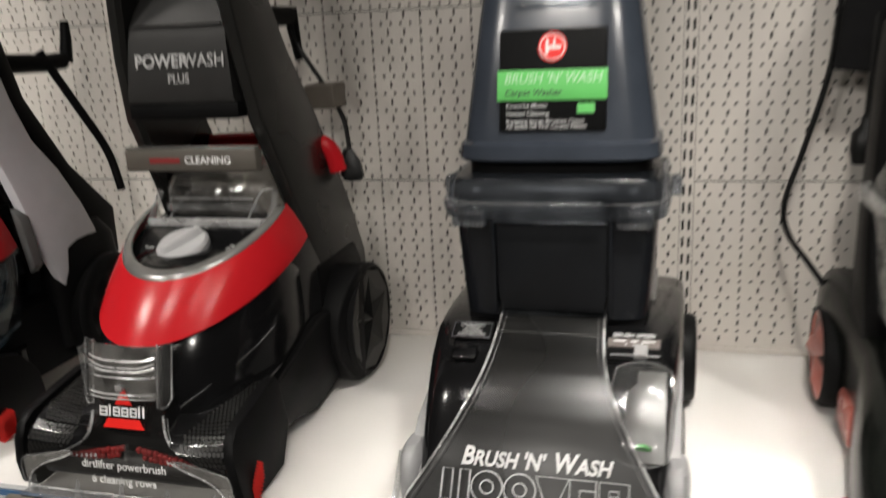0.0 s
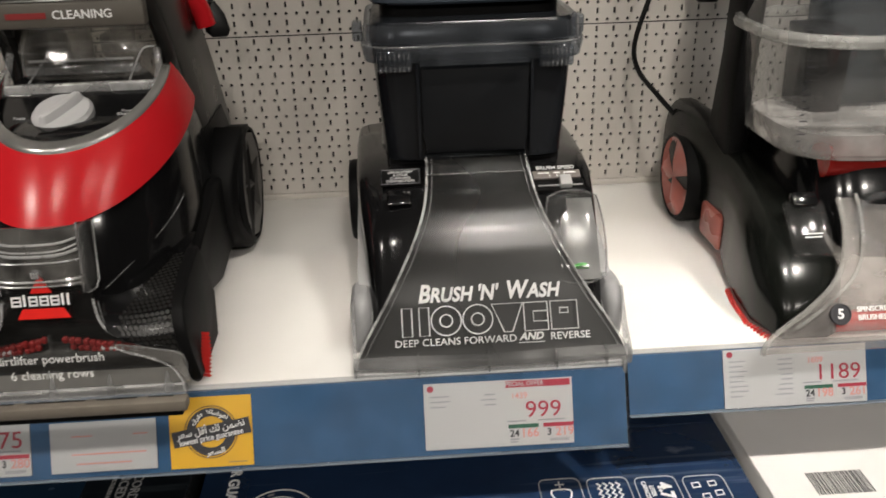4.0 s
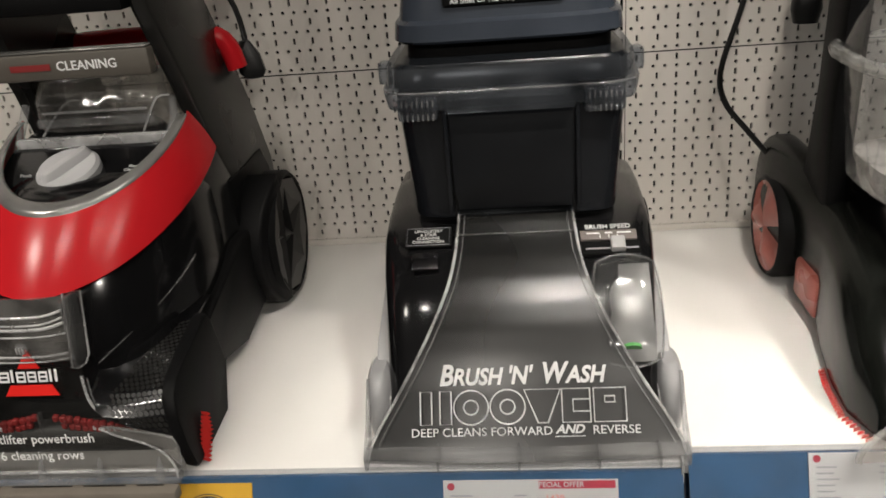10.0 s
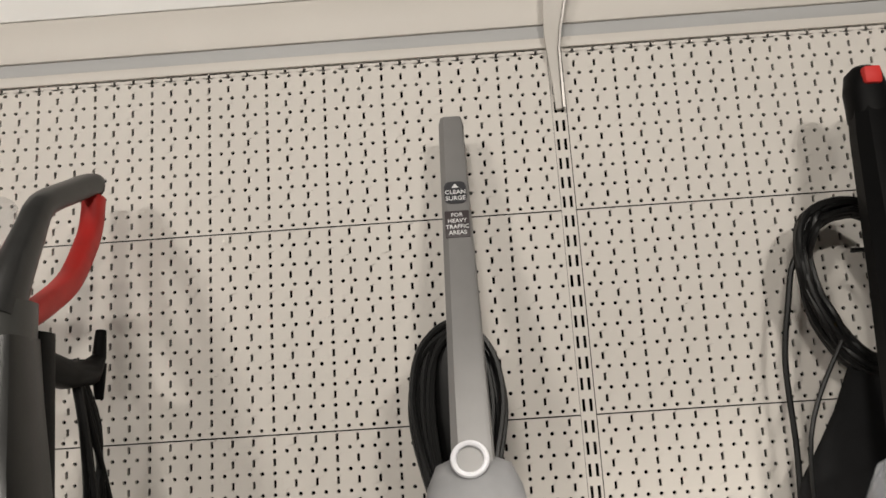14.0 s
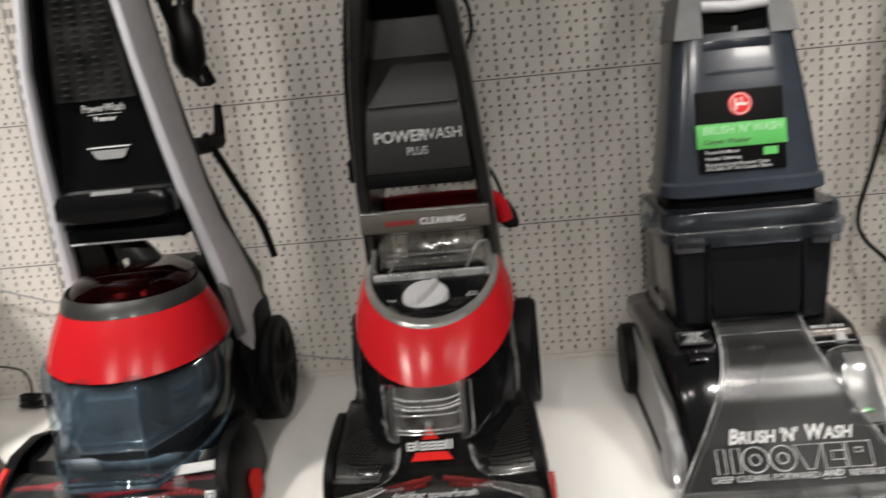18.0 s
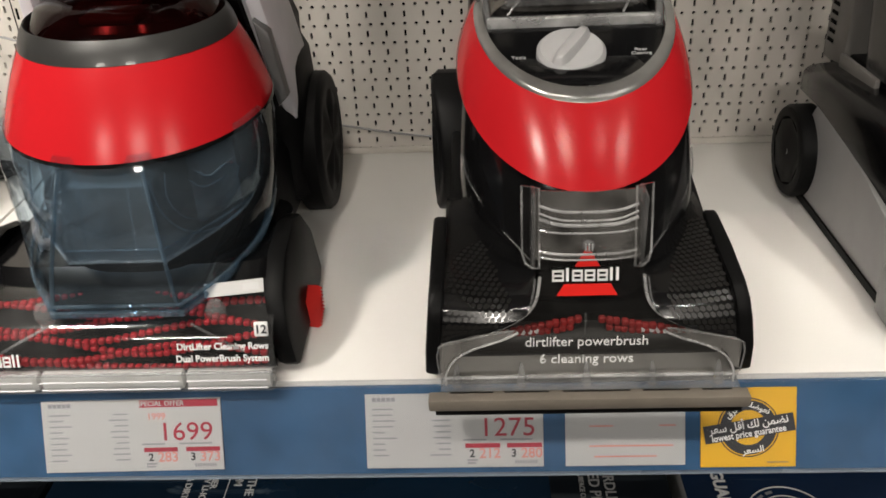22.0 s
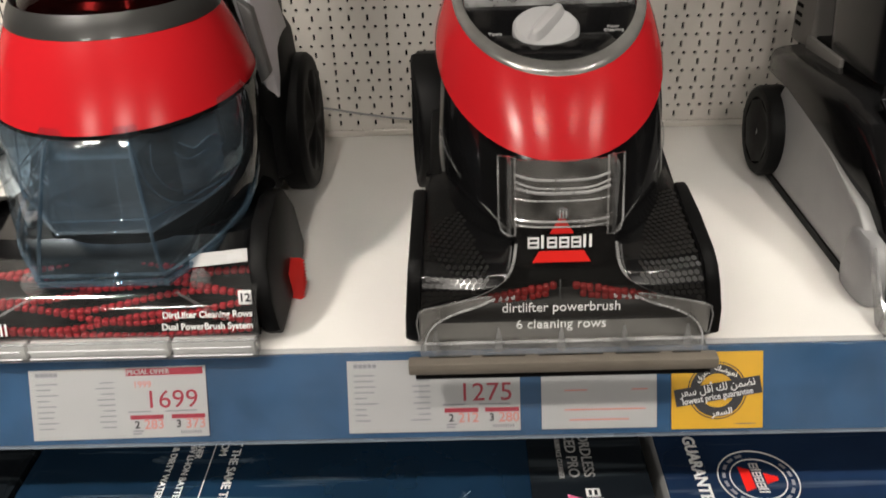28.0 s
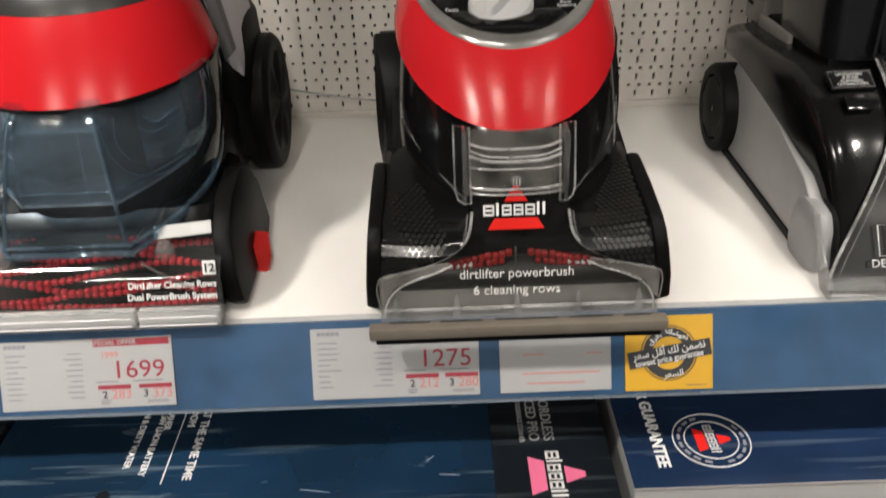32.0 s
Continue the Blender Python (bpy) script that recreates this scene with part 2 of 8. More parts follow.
def boxed(x0, x1, y0, y1, z0, z1, bevel=0.0, seg=2):
    bm = bmesh.new()
    put_box(bm, x0, x1, y0, y1, z0, z1, bevel, seg)
    return bm


def skin(bm, rings, closed=True, caps=(True, True)):
    """Joins rings of points, each with the same count, into a skin."""
    vs = [[bm.verts.new(p) for p in r] for r in rings]
    n = len(vs[0])
    for a, b in zip(vs, vs[1:]):
        for i in range(n if closed else n - 1):
            bm.faces.new((a[i], a[(i + 1) % n], b[(i + 1) % n], b[i]))
    if closed and caps[0]:
        bm.faces.new(vs[0][::-1])
    if closed and caps[1]:
        bm.faces.new(vs[-1])
    return vs


def loft(rings, closed=True, caps=(True, True)):
    bm = bmesh.new()
    skin(bm, rings, closed, caps)
    return bm


def oval(cx, cy, cz, rx, ry, p=2.0, n=32, tilt=0.0, front=None):
    """A level superellipse ring; tilt lowers its front; front: another ry for the half towards the viewer."""
    out = []
    for i in range(n):
        a = 2 * math.pi * i / n
        c, s = math.cos(a), math.sin(a)
        x = rx * math.copysign(abs(c) ** (2 / p), c)
        r = front if front is not None and s < 0 else ry
        y = r * math.copysign(abs(s) ** (2 / p), s)
        out.append((cx + x, cy + y, cz + y * math.tan(radians(tilt))))
    return out


def tube(points, radius, n=8, closed=False, smooth_steps=0):
    """A round tube along points; radius may be one number or one per point."""
    pts = [Vector(p) for p in points]
    if smooth_steps:
        pts = spline(pts, smooth_steps, closed)
    rs = radius if isinstance(radius, (list, tuple)) else [radius] * len(pts)
    if len(rs) != len(pts):
        k = len(rs) - 1
        rs = [rs[min(k, int(i * k / (len(pts) - 1)))] * (1 - (i * k / (len(pts) - 1)) % 1) + rs[min(k, int(i * k / (len(pts) - 1)) + 1)] * ((i * k / (len(pts) - 1)) % 1) for i in range(len(pts))]
    bm = bmesh.new()
    rings, nrm = [], None
    for i, p in enumerate(pts):
        a = pts[(i - 1) % len(pts)] if closed or i else p
        b = pts[(i + 1) % len(pts)] if closed or i < len(pts) - 1 else p
        d = (b - a).normalized()
        if nrm is None:
            nrm = d.orthogonal().normalized()
        nrm = (nrm - d * nrm.dot(d)).normalized()
        side = d.cross(nrm)
        rings.append([p + (nrm * math.cos(2 * math.pi * k / n) + side * math.sin(2 * math.pi * k / n)) * rs[i] for k in range(n)])
    if closed:
        rings.append(rings[0])
        skin(bm, rings, caps=(False, False))
        bmesh.ops.remove_doubles(bm, verts=bm.verts[:], dist=1e-6)
    else:
        skin(bm, rings)
    return bm


def spline(pts, steps, closed=False):
    """Catmull-Rom through points."""
    pts = [Vector(p) for p in pts]
    n, out = len(pts), []
    for i in range(n if closed else n - 1):
        if closed:
            p0, p1, p2, p3 = pts[i - 1], pts[i], pts[(i + 1) % n], pts[(i + 2) % n]
        else:
            p0, p1, p2, p3 = pts[max(0, i - 1)], pts[i], pts[i + 1], pts[min(n - 1, i + 2)]
        for k in range(steps):
            u = k / steps
            out.append(0.5 * ((2 * p1) + (p2 - p0) * u + (2 * p0 - 5 * p1 + 4 * p2 - p3) * u * u + (3 * p1 - p0 - 3 * p2 + p3) * u ** 3))
    if not closed:
        out.append(pts[-1])
    return out


def prism(outline, x0, x1, bevel=0.0):
    """A side outline of (y, z) swept from x0 to x1."""
    bm = bmesh.new()
    a = [bm.verts.new((x0, y, z)) for y, z in outline]
    b = [bm.verts.new((x1, y, z)) for y, z in outline]
    n = len(a)
    for i in range(n):
        bm.faces.new((a[i], a[(i + 1) % n], b[(i + 1) % n], b[i]))
    bm.faces.new(a[::-1])
    bm.faces.new(b)
    if bevel:
        es = [e for e in bm.edges if abs(e.verts[0].co.x - e.verts[1].co.x) < 1e-6]
        bmesh.ops.bevel(bm, geom=es, offset=bevel, segments=2, profile=0.5, affect="EDGES")
    return bm


def plate(outline, y0, y1, bevel=0.0):
    """A front outline of (x, z) with thickness from y0 to y1."""
    bm = prism([(x, z) for x, z in outline], y0, y1, bevel)
    for v in bm.verts:
        v.co = Vector((v.co.y, v.co.x, v.co.z))
    return bm


def disc(r, depth, n=32, bevel=0.0):
    """A disc about the y axis, from y=0 to y=depth."""
    bm = plate([(r * math.cos(2 * math.pi * i / n), r * math.sin(2 * math.pi * i / n)) for i in range(n)], 0, depth, bevel)
    return bm


def moved(bm, m):
    bm.transform(m)
    return bm


def merged(*bms):
    out = bms[0]
    for b in bms[1:]:
        me = bpy.data.meshes.new("tmp")
        b.to_mesh(me)
        b.free()
        out.from_mesh(me)
        bpy.data.meshes.remove(me)
    return out


def lettering(name, words, size, m, material, parent, label="", squeeze=1.0, depth=0.0003, align="CENTER", bold=0.012, slant=0.0):
    """Printed words on a surface whose pose is m: x along the line, y up the letters."""
    cu = bpy.data.curves.new(name, "FONT")
    cu.body, cu.size, cu.align_x, cu.align_y, cu.extrude, cu.resolution_u = words, size, align, "CENTER", depth, 3
    cu.offset, cu.shear = bold * size, slant
    tmp = bpy.data.objects.new(name, cu)
    me = bpy.data.meshes.new_from_object(tmp)
    bpy.data.objects.remove(tmp)
    me.name = name
    me.transform(m @ Matrix.Diagonal((squeeze, 1, 1, 1)))
    me.materials.clear()
    me.materials.append(material)
    ob = new(name, me)
    ob.parent = parent
    if label:
        tagged(ob, label)
    return ob


def bars(rows, m, depth=0.0003):
    """Flat bars (x0, x1, y, height) on the surface m, for writing too small to read."""
    bm = bmesh.new()
    for x0, x1, y, h in rows:
        put_box(bm, x0, x1, y - h / 2, y + h / 2, 0, depth)
    bm.transform(m)
    return bm

# ---- the gondola ----
P = 0.02462          # pitch of the holes
SEAMS = [0.0, 0.2462, 0.4924, 0.7386, 0.9848, 1.197]
BAYS = [(-2.48, -1.24), (-1.24, 0.0), (0.0, 1.24)]


def perforated(x0, x1, z0, z1):
    """One steel board with its round holes and upright slots cut through, as a front skin with hole walls."""
    verts, faces = [], []

    def cell(ax, bx, az, bz, hole):
        k = len(verts)
        n = len(hole)
        verts.extend([(ax, 0, az), (bx, 0, az), (bx, 0, bz), (ax, 0, bz)])
        verts.extend([(hx, 0, hz) for hx, hz in hole])
        verts.extend([(hx, 0.004, hz) for hx, hz in hole])
        q = n // 4
        h = k + 4
        for c in range(4):
            s = c * q
            for j in range(q):
                faces.append((k + c, h + (s + j + 1) % n, h + (s + j) % n))
            faces.append((k + c, k + (c + 1) % 4, h + (s + q) % n))
        for j in range(n):
            faces.append((h + j, h + (j + 1) % n, h + n + (j + 1) % n, h + n + j))

    rr, sw, sh = 0.0024, 0.0016, 0.0046
    ring = [math.radians(202.5 + 45 * i) for i in range(8)]
    rows = int(round((z1 - z0) / P))
    bands = []
    for r in range(rows):
        zb = z0 + r * P
        bands.append((zb, zb + 0.4 * P, "round"))
        bands.append((zb + 0.4 * P, min(zb + P, z1), "slot"))
    for az, bz, sort in bands:
        zc = (az + bz) / 2
        pitch = 0.6 * P if sort == "round" else P
        k0, k1 = math.ceil((x0 + 0.002) / pitch - 0.5 + 1e-6), math.floor((x1 - 0.002) / pitch + 0.5 - 1e-6)
        edges = [x0] + [(k + 0.5) * pitch for k in range(k0, k1 + 1) if x0 + 0.004 < (k + 0.5) * pitch < x1 - 0.004] + [x1]
        for ax, bx in zip(edges, edges[1:]):
            cx = (ax + bx) / 2
            if bx - ax < 0.008:
                k = len(verts)
                verts.extend([(ax, 0, az), (bx, 0, az), (bx, 0, bz), (ax, 0, bz)])
                faces.append((k, k + 1, k + 2, k + 3))
                continue
            if sort == "round":
                hole = [(cx + rr * math.cos(a), zc + rr * math.sin(a)) for a in ring]
            else:
                hole = [(cx - sw, zc - sh * 0.8), (cx, zc - sh), (cx + sw, zc - sh * 0.8), (cx + sw, zc), (cx + sw, zc + sh * 0.8), (cx, zc + sh), (cx - sw, zc + sh * 0.8), (cx - sw, zc)]
            cell(ax, bx, az, bz, hole)
    me = bpy.data.meshes.new("board")
    me.from_pydata(verts, [], faces)
    me.materials.append(M_PANEL)
    return me


M_RAIL = mat("grey_rail", (0.42, 0.42, 0.42), 0.5, vary=0.06, scale=8)
M_SLEEVE = clear("clear_sleeve", (0.97, 0.975, 0.98), 0.12, 0.012, (0.7, 0.72, 0.75), 0.12, 9.0, 0.035)
M_LIP = mat("grey_lip", (0.16, 0.19, 0.23), 0.3, vary=0.1)
wall = thing("wall_panel", "off-white perforated steel back panel of the shelf unit", "wall", kind="structure")
for x0, x1 in BAYS:
    for z0, z1 in zip(SEAMS, SEAMS[1:]):
        ob = new("board", perforated(x0 + 0.0095, x1 - 0.0095, z0 + 0.0008, z1 - 0.0008))
        ob.parent = wall
# dark sheet standing for the shade behind the holes
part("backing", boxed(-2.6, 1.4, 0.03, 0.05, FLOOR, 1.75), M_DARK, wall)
part("trim_strip", boxed(-2.48, 1.24, -0.004, 0.012, 1.1975, 1.2115, 0.001), M_PANEL, wall, "cream edge strip along the top of the boards")
part("shadow_rail", boxed(-2.48, 1.24, -0.002, 0.016, 1.2118, 1.2290, 0.001), M_RAIL, wall, "grey steel rail above the boards")
part("cream_rail", boxed(-2.48, 1.24, -0.005, 0.010, 1.2292, 1.2882, 0.002), M_PANEL, wall, "cream rounded rail under the header")
for x0, x1 in BAYS:
    part("header_board", boxed(x0 + 0.0006, x1 - 0.0006, -0.0065, 0.007, 1.2884, 1.75, 0.0008), M_WHITE, wall, "white header board above the perforated boards")

for ux in (-1.24, 0.0, 1.24):
    up = thing("upright", "slotted off-white steel upright between the boards", "post", (ux, 0, 0), kind="structure")
    bm = bmesh.new()
    zs = [0.0]
    k = 0
    while (k + 1) * P < 1.19:
        zs += [k * P + 0.004, k * P + 0.0185]
        k += 1
    zs.append(1.197)
    xs = [-0.0088, -0.0062, -0.0028, 0.0022, 0.0058, 0.0088]
    for i in range(len(xs) - 1):
        for j in range(len(zs) - 1):
            if i in (1, 3) and j % 2 == 1:
                continue
            bm.faces.new([bm.verts.new(p) for p in ((xs[i], 0.002, zs[j]), (xs[i + 1], 0.002, zs[j]), (xs[i + 1], 0.002, zs[j + 1]), (xs[i], 0.002, zs[j + 1]))])
    part("slotted_face", bm, M_PANEL, up)

M_BRACKET = mat("bracket_enamel", (0.55, 0.52, 0.48), 0.4, vary=0.04, scale=8)
br = thing("header_bracket", "pale steel bracket rising from the upright to the header", "bracket", (0, 0, 0), kind="structure")
lv = [(1.115, -0.0045, 0.0035, -0.004), (1.150, -0.0065, 0.0035, -0.007), (1.190, -0.0105, 0.0030, -0.013), (1.212, -0.0125, 0.0060, -0.018), (1.240, -0.0115, 0.0120, -0.024), (1.300, -0.0040, 0.0240, -0.034), (1.40, 0.0040, 0.0330, -0.045)]
part("plate", loft([[(a, y, z), (b, y, z), (b, y + 0.004, z), (a, y + 0.004, z)] for z, a, b, y in lv]), M_BRACKET, br)
part("flange", loft([[(b + 0.0004, y - 0.006, z), (b + 0.0030, y - 0.006, z), (b + 0.0030, y + 0.006, z), (b + 0.0004, y + 0.006, z)] for z, a, b, y in lv]), M_STEEL, br)

FRONT = -0.507
for n, (x0, x1) in enumerate(BAYS):
    back, drop = (0.020, 0.0625) if n == 2 else (0.0, 0.079)
    k = drop / 0.079
    sh = thing("shelf", "white enamelled steel shelf with a blue ticket strip", "shelf", kind="structure")
    part("shelf_top", boxed(x0 + 0.0015, x1 - 0.0015, FRONT + back, -0.002, -0.03, 0.0, 0.0025), M_SHELF, sh)
    part("back_lip", boxed(x0 + 0.003, x1 - 0.003, -0.006, -0.0025, 0.0, 0.009, 0.001), M_PANEL, sh)
    yb, zb = back - 0.5105 - 0.032 * k, -0.005 - 0.072 * k
    part("ticket_strip", prism([(back - 0.5075, -0.006), (back - 0.5105, -0.005), (yb, zb), (yb + 0.003, zb - 0.002)], x0 + 0.004, x1 - 0.004), M_BLUE, sh, "blue ticket strip")
    part("strip_lip", prism([(yb, zb - 0.0002), (yb - 0.0027, zb + 0.0003), (yb - 0.0033, zb - 0.0015), (yb + 0.003, zb - 0.0030)], x0 + 0.004, x1 - 0.004), M_LIP, sh, "grey plastic lower lip")
    part("strip_cover", prism([(back - 0.5135, -0.0058), (back - 0.5145, -0.0054), (yb - 0.0032, zb + 0.0010), (yb - 0.0022, zb + 0.0006)], x0 + 0.003, x1 - 0.003), M_SLEEVE, sh, "clear ticket cover")
    part("edge_bead", prism([(back - 0.507, -0.0005), (back - 0.5125, -0.0015), (back - 0.5128, -0.0052), (back - 0.507, -0.0056)], x0 + 0.002, x1 - 0.002), M_CLEAR, sh, "clear plastic edge bead")
    for ex in (x0 + 0.0035, x1 - 0.0055):
        part("end_clip", boxed(ex, ex + 0.002, back - 0.513, back - 0.500, -0.010, 0.004, 0.0006), M_GREY, sh, "small grey end clip")

floor = part("floor", boxed(-6, 6, -7, 0.1, FLOOR - 0.05, FLOOR), M_FLOOR, None)
tagged(floor, "pale polished store floor", "floor", kind="structure")
ceil = part("ceiling", boxed(-6, 6, -7, 0.6, CEIL, CEIL + 0.05), M_CEIL, None)
tagged(ceil, "plain dark grey store ceiling", "ceiling", kind="structure")
for nm, b in (("wall_south", (-6, 6, -7.05, -7, FLOOR, CEIL)), ("wall_west", (-6.05, -6, -7, 0.6, FLOOR, CEIL)), ("wall_east", (6, 6.05, -7, 0.6, FLOOR, CEIL)), ("wall_north", (-6, 6, 0.6, 0.65, FLOOR, CEIL))):
    tagged(part(nm, boxed(*b), M_WALL, None), "plain light store wall", "wall", kind="structure")
base = part("plinth_shelf", boxed(-2.48, 1.24, -0.62, 0.02, -0.52, -0.48, 0.003), M_SHELF, None)
tagged(base, "lower white steel shelf carrying boxed machines", "shelf", kind="structure")

for lx, ly, sx, sy, watts, aim, spread in LAMPS:
    lt = thing("ceiling_lamp", "white rectangular ceiling spotlight housing", "lamp", (lx, ly, CEIL), group="ceiling lamps")
    part("housing", boxed(-sx / 2 - 0.03, sx / 2 + 0.03, -sy / 2 - 0.03, sy / 2 + 0.03, -0.10, 0.0, 0.004), M_WHITE, lt)

# ---- shared machine pieces ----
def pair(name, make, material, parent, label="", smooth=40):
    """The same part on both sides: make(s) gives the mesh for side s."""
    for s in (1, -1):
        part(name, make(s), material, parent, label, smooth)


def ladder(levels, s=1):
    """A post from levels of (z, x_in, x_out, y_front, y_back), rounded a little."""
    rings = []
    for z, xi, xo, yf, yb in levels:
        xi, xo = xi * s, xo * s
        b = min(abs(xo - xi), yb - yf) * 0.28
        k = math.copysign(b, xo - xi)
        rings.append([(xi + k, yf, z), (xo - k, yf, z), (xo - k * 0.3, yf + b * 0.3, z), (xo, yf + b, z), (xo, yb - b, z), (xo - k * 0.3, yb - b * 0.3, z), (xo - k, yb, z), (xi + k, yb, z), (xi, yb - b, z), (xi, yf + b, z)])
    return loft(rings)


def sheet(rows, cols, fn, thick=0.0025):
    """A curved plate: fn(u, v) for u, v in 0..1 gives the outer point; the inner one lies deeper in y."""
    bm = bmesh.new()
    a = [[bm.verts.new(fn(j / cols, i / rows)) for j in range(cols + 1)] for i in range(rows + 1)]
    b = [[bm.verts.new(Vector(v.co) + Vector((0, thick, -thick * 0.3))) for v in r] for r in a]
    for g, flip in ((a, False), (b, True)):
        for i in range(rows):
            for j in range(cols):
                q = (g[i][j], g[i][j + 1], g[i + 1][j + 1], g[i + 1][j])
                bm.faces.new(q[::-1] if flip else q)
    edge = [(i, 0) for i in range(rows)] + [(rows, j) for j in range(cols)] + [(i, cols) for i in range(rows, 0, -1)] + [(0, j) for j in range(cols, 0, -1)]
    for (i, j), (k, l) in zip(edge, edge[1:] + edge[:1]):
        bm.faces.new((a[i][j], a[k][l], b[k][l], b[i][j]))
    return bm


def between(table, z):
    """Linear look-up in rows sorted by their first value."""
    for a, b in zip(table, table[1:]):
        if z <= b[0]:
            u = max(0.0, (z - a[0]) / (b[0] - a[0]))
            return [p + (q - p) * u for p, q in zip(a[1:], b[1:])]
    return list(table[-1][1:])


def wheel(parent, x, y, z, r, width, s, tyre_mat, rim_mat, spokes=5, label="black plastic wheel", k_rim=0.74, star=False):
    """A wheel about the x axis with a rounded tyre and a star of dished spokes."""
    w = part("wheel", bmesh_ring_x(x, y, z, r, width, s, k_rim), tyre_mat, parent, label)
    if star:
        # ridged star of facets sunk in a plain cap
        bm = bmesh.new()
        hub = bm.verts.new((x + s * width * 0.54, y, z))
        at = lambda q, a, d: bm.verts.new((x + s * width * d, y + q * k_rim * r * math.cos(a), z + q * k_rim * r * math.sin(a)))
        n = spokes * 2
        inner = [at(0.86 if i % 2 == 0 else 0.27, math.pi * i / spokes + 0.35, 0.47 if i % 2 == 0 else 0.26) for i in range(n)]
        outer = [at(1.0, math.pi * i / spokes + 0.35, 0.46) for i in range(n)]
        edge = [at(0.62, math.pi * i / spokes + 0.35, 0.43) if i % 2 else None for i in range(n)]
        for i in range(n):
            j = (i + 1) % n
            bm.faces.new((inner[i], inner[j], hub))
            tip, val = (i, j) if i % 2 == 0 else (j, i)
            bm.faces.new((inner[tip], edge[val], inner[val]))
            bm.faces.new((inner[tip], outer[tip], outer[val], edge[val]))
        bmesh.ops.recalc_face_normals(bm, faces=bm.faces[:])
        part("rim", bm, rim_mat, w, "glossy black star-shaped cap", 5)
        return w
    bm = bmesh.new()
    hub = bm.verts.new((x + s * width * 0.52, y, z))
    rim = []
    n = spokes * 8
    for i in range(n):
        a = 2 * math.pi * i / n
        rim.append(bm.verts.new((x + s * width * 0.46, y + k_rim * r * math.cos(a), z + k_rim * r * math.sin(a))))
    mid = []
    for i in range(n):
        a = 2 * math.pi * i / n
        k = math.cos(a * spokes) * (2.2 if spokes == 3 else 1.0)
        mid.append(bm.verts.new((x + s * width * (0.42 + 0.13 * k), y + 0.57 * k_rim * r * math.cos(a), z + 0.57 * k_rim * r * math.sin(a))))
    for i in range(n):
        j = (i + 1) % n
        bm.faces.new((rim[i], rim[j], mid[j], mid[i]))
        bm.faces.new((mid[i], mid[j], hub))
    part("rim", bm, rim_mat, w)
    return w


def bmesh_ring_x(x, y, z, r, width, s, k_rim=0.74):
    prof = [(-0.5, 0.80), (-0.5, 0.94), (-0.4, 1.0), (0.32, 1.0), (0.46, 0.95), (0.5, (k_rim + 0.98) / 2), (0.47, k_rim)]
    n = 48
    rings = []
    for i in range(n + 1):
        a = 2 * math.pi * i / n
        rings.append([(x + s * width * p, y + q * r * math.cos(a), z + q * r * math.sin(a)) for p, q in prof])
    bm = loft(rings, closed=False)
    bmesh.ops.remove_doubles(bm, verts=bm.verts[:], dist=1e-6)
    c = [v for v in bm.verts if abs(v.co.x - (x - s * width * 0.5)) < 1e-5 and abs((v.co - Vector((v.co.x, y, z))).length - 0.8 * r) < 1e-4]
    c.sort(key=lambda v: math.atan2(v.co.z - z, v.co.y - y))
    bm.faces.new(c)
    return bm


def band(low, up, a0, a1, cols=40, rows=6, bulge=0.006, thick=0.003):
    """A cone-like band round the front; low and up are (rx, yc, fy, z at front, slope)."""
    def edge(e, a):
        rx, yc, fy, zf, k = e
        y = yc - fy * math.cos(a)
        return Vector((rx * math.sin(a), y, zf + (y - (yc - fy)) * k))

    def fn(u, v):
        a = a0 + (a1 - a0) * u
        p = edge(low, a).lerp(edge(up, a), v)
        return p + Vector((math.sin(a), -math.cos(a), 0.35)) * bulge * 4 * v * (1 - v)
    return sheet(rows, cols, fn, thick)


def bristles(points, length, r, lean=(0, -1, 0)):
    bm = bmesh.new()
    for p in points:
        d = Vector(lean)
        p = Vector(p)
        skin(bm, [[p + Vector((r, 0, 0)), p + Vector((-r * 0.5, 0, r)), p + Vector((-r * 0.5, 0, -r))], [p + d * length + Vector((r * 1.3, 0, 0)), p + d * length + Vector((-r * 0.6, 0, r * 1.3)), p + d * length + Vector((-r * 0.6, 0, -r * 1.3))]])
    return bm


def block_word(bw, hb, yb=0.0):
    """Bars for a wordmark of plain blocks, bw wide and hb high."""
    rows, xs = [], -bw / 2
    for wd in (0.17, 0.06, 0.15, 0.15, 0.15, 0.06, 0.06):
        x1 = xs + bw * wd
        if wd > 0.1:
            rows += [(xs, x1, yb + hb * 0.42, hb * 0.2), (xs, x1, yb, hb * 0.18), (xs, x1, yb - hb * 0.42, hb * 0.2), (xs, xs + bw * 0.03, yb, hb), (x1 - bw * 0.03, x1, yb, hb)]
        else:
            rows += [(xs, xs + bw * 0.04, yb + hb * 0.1, hb * 1.2)]
        xs = x1 + bw * 0.027
    return rows


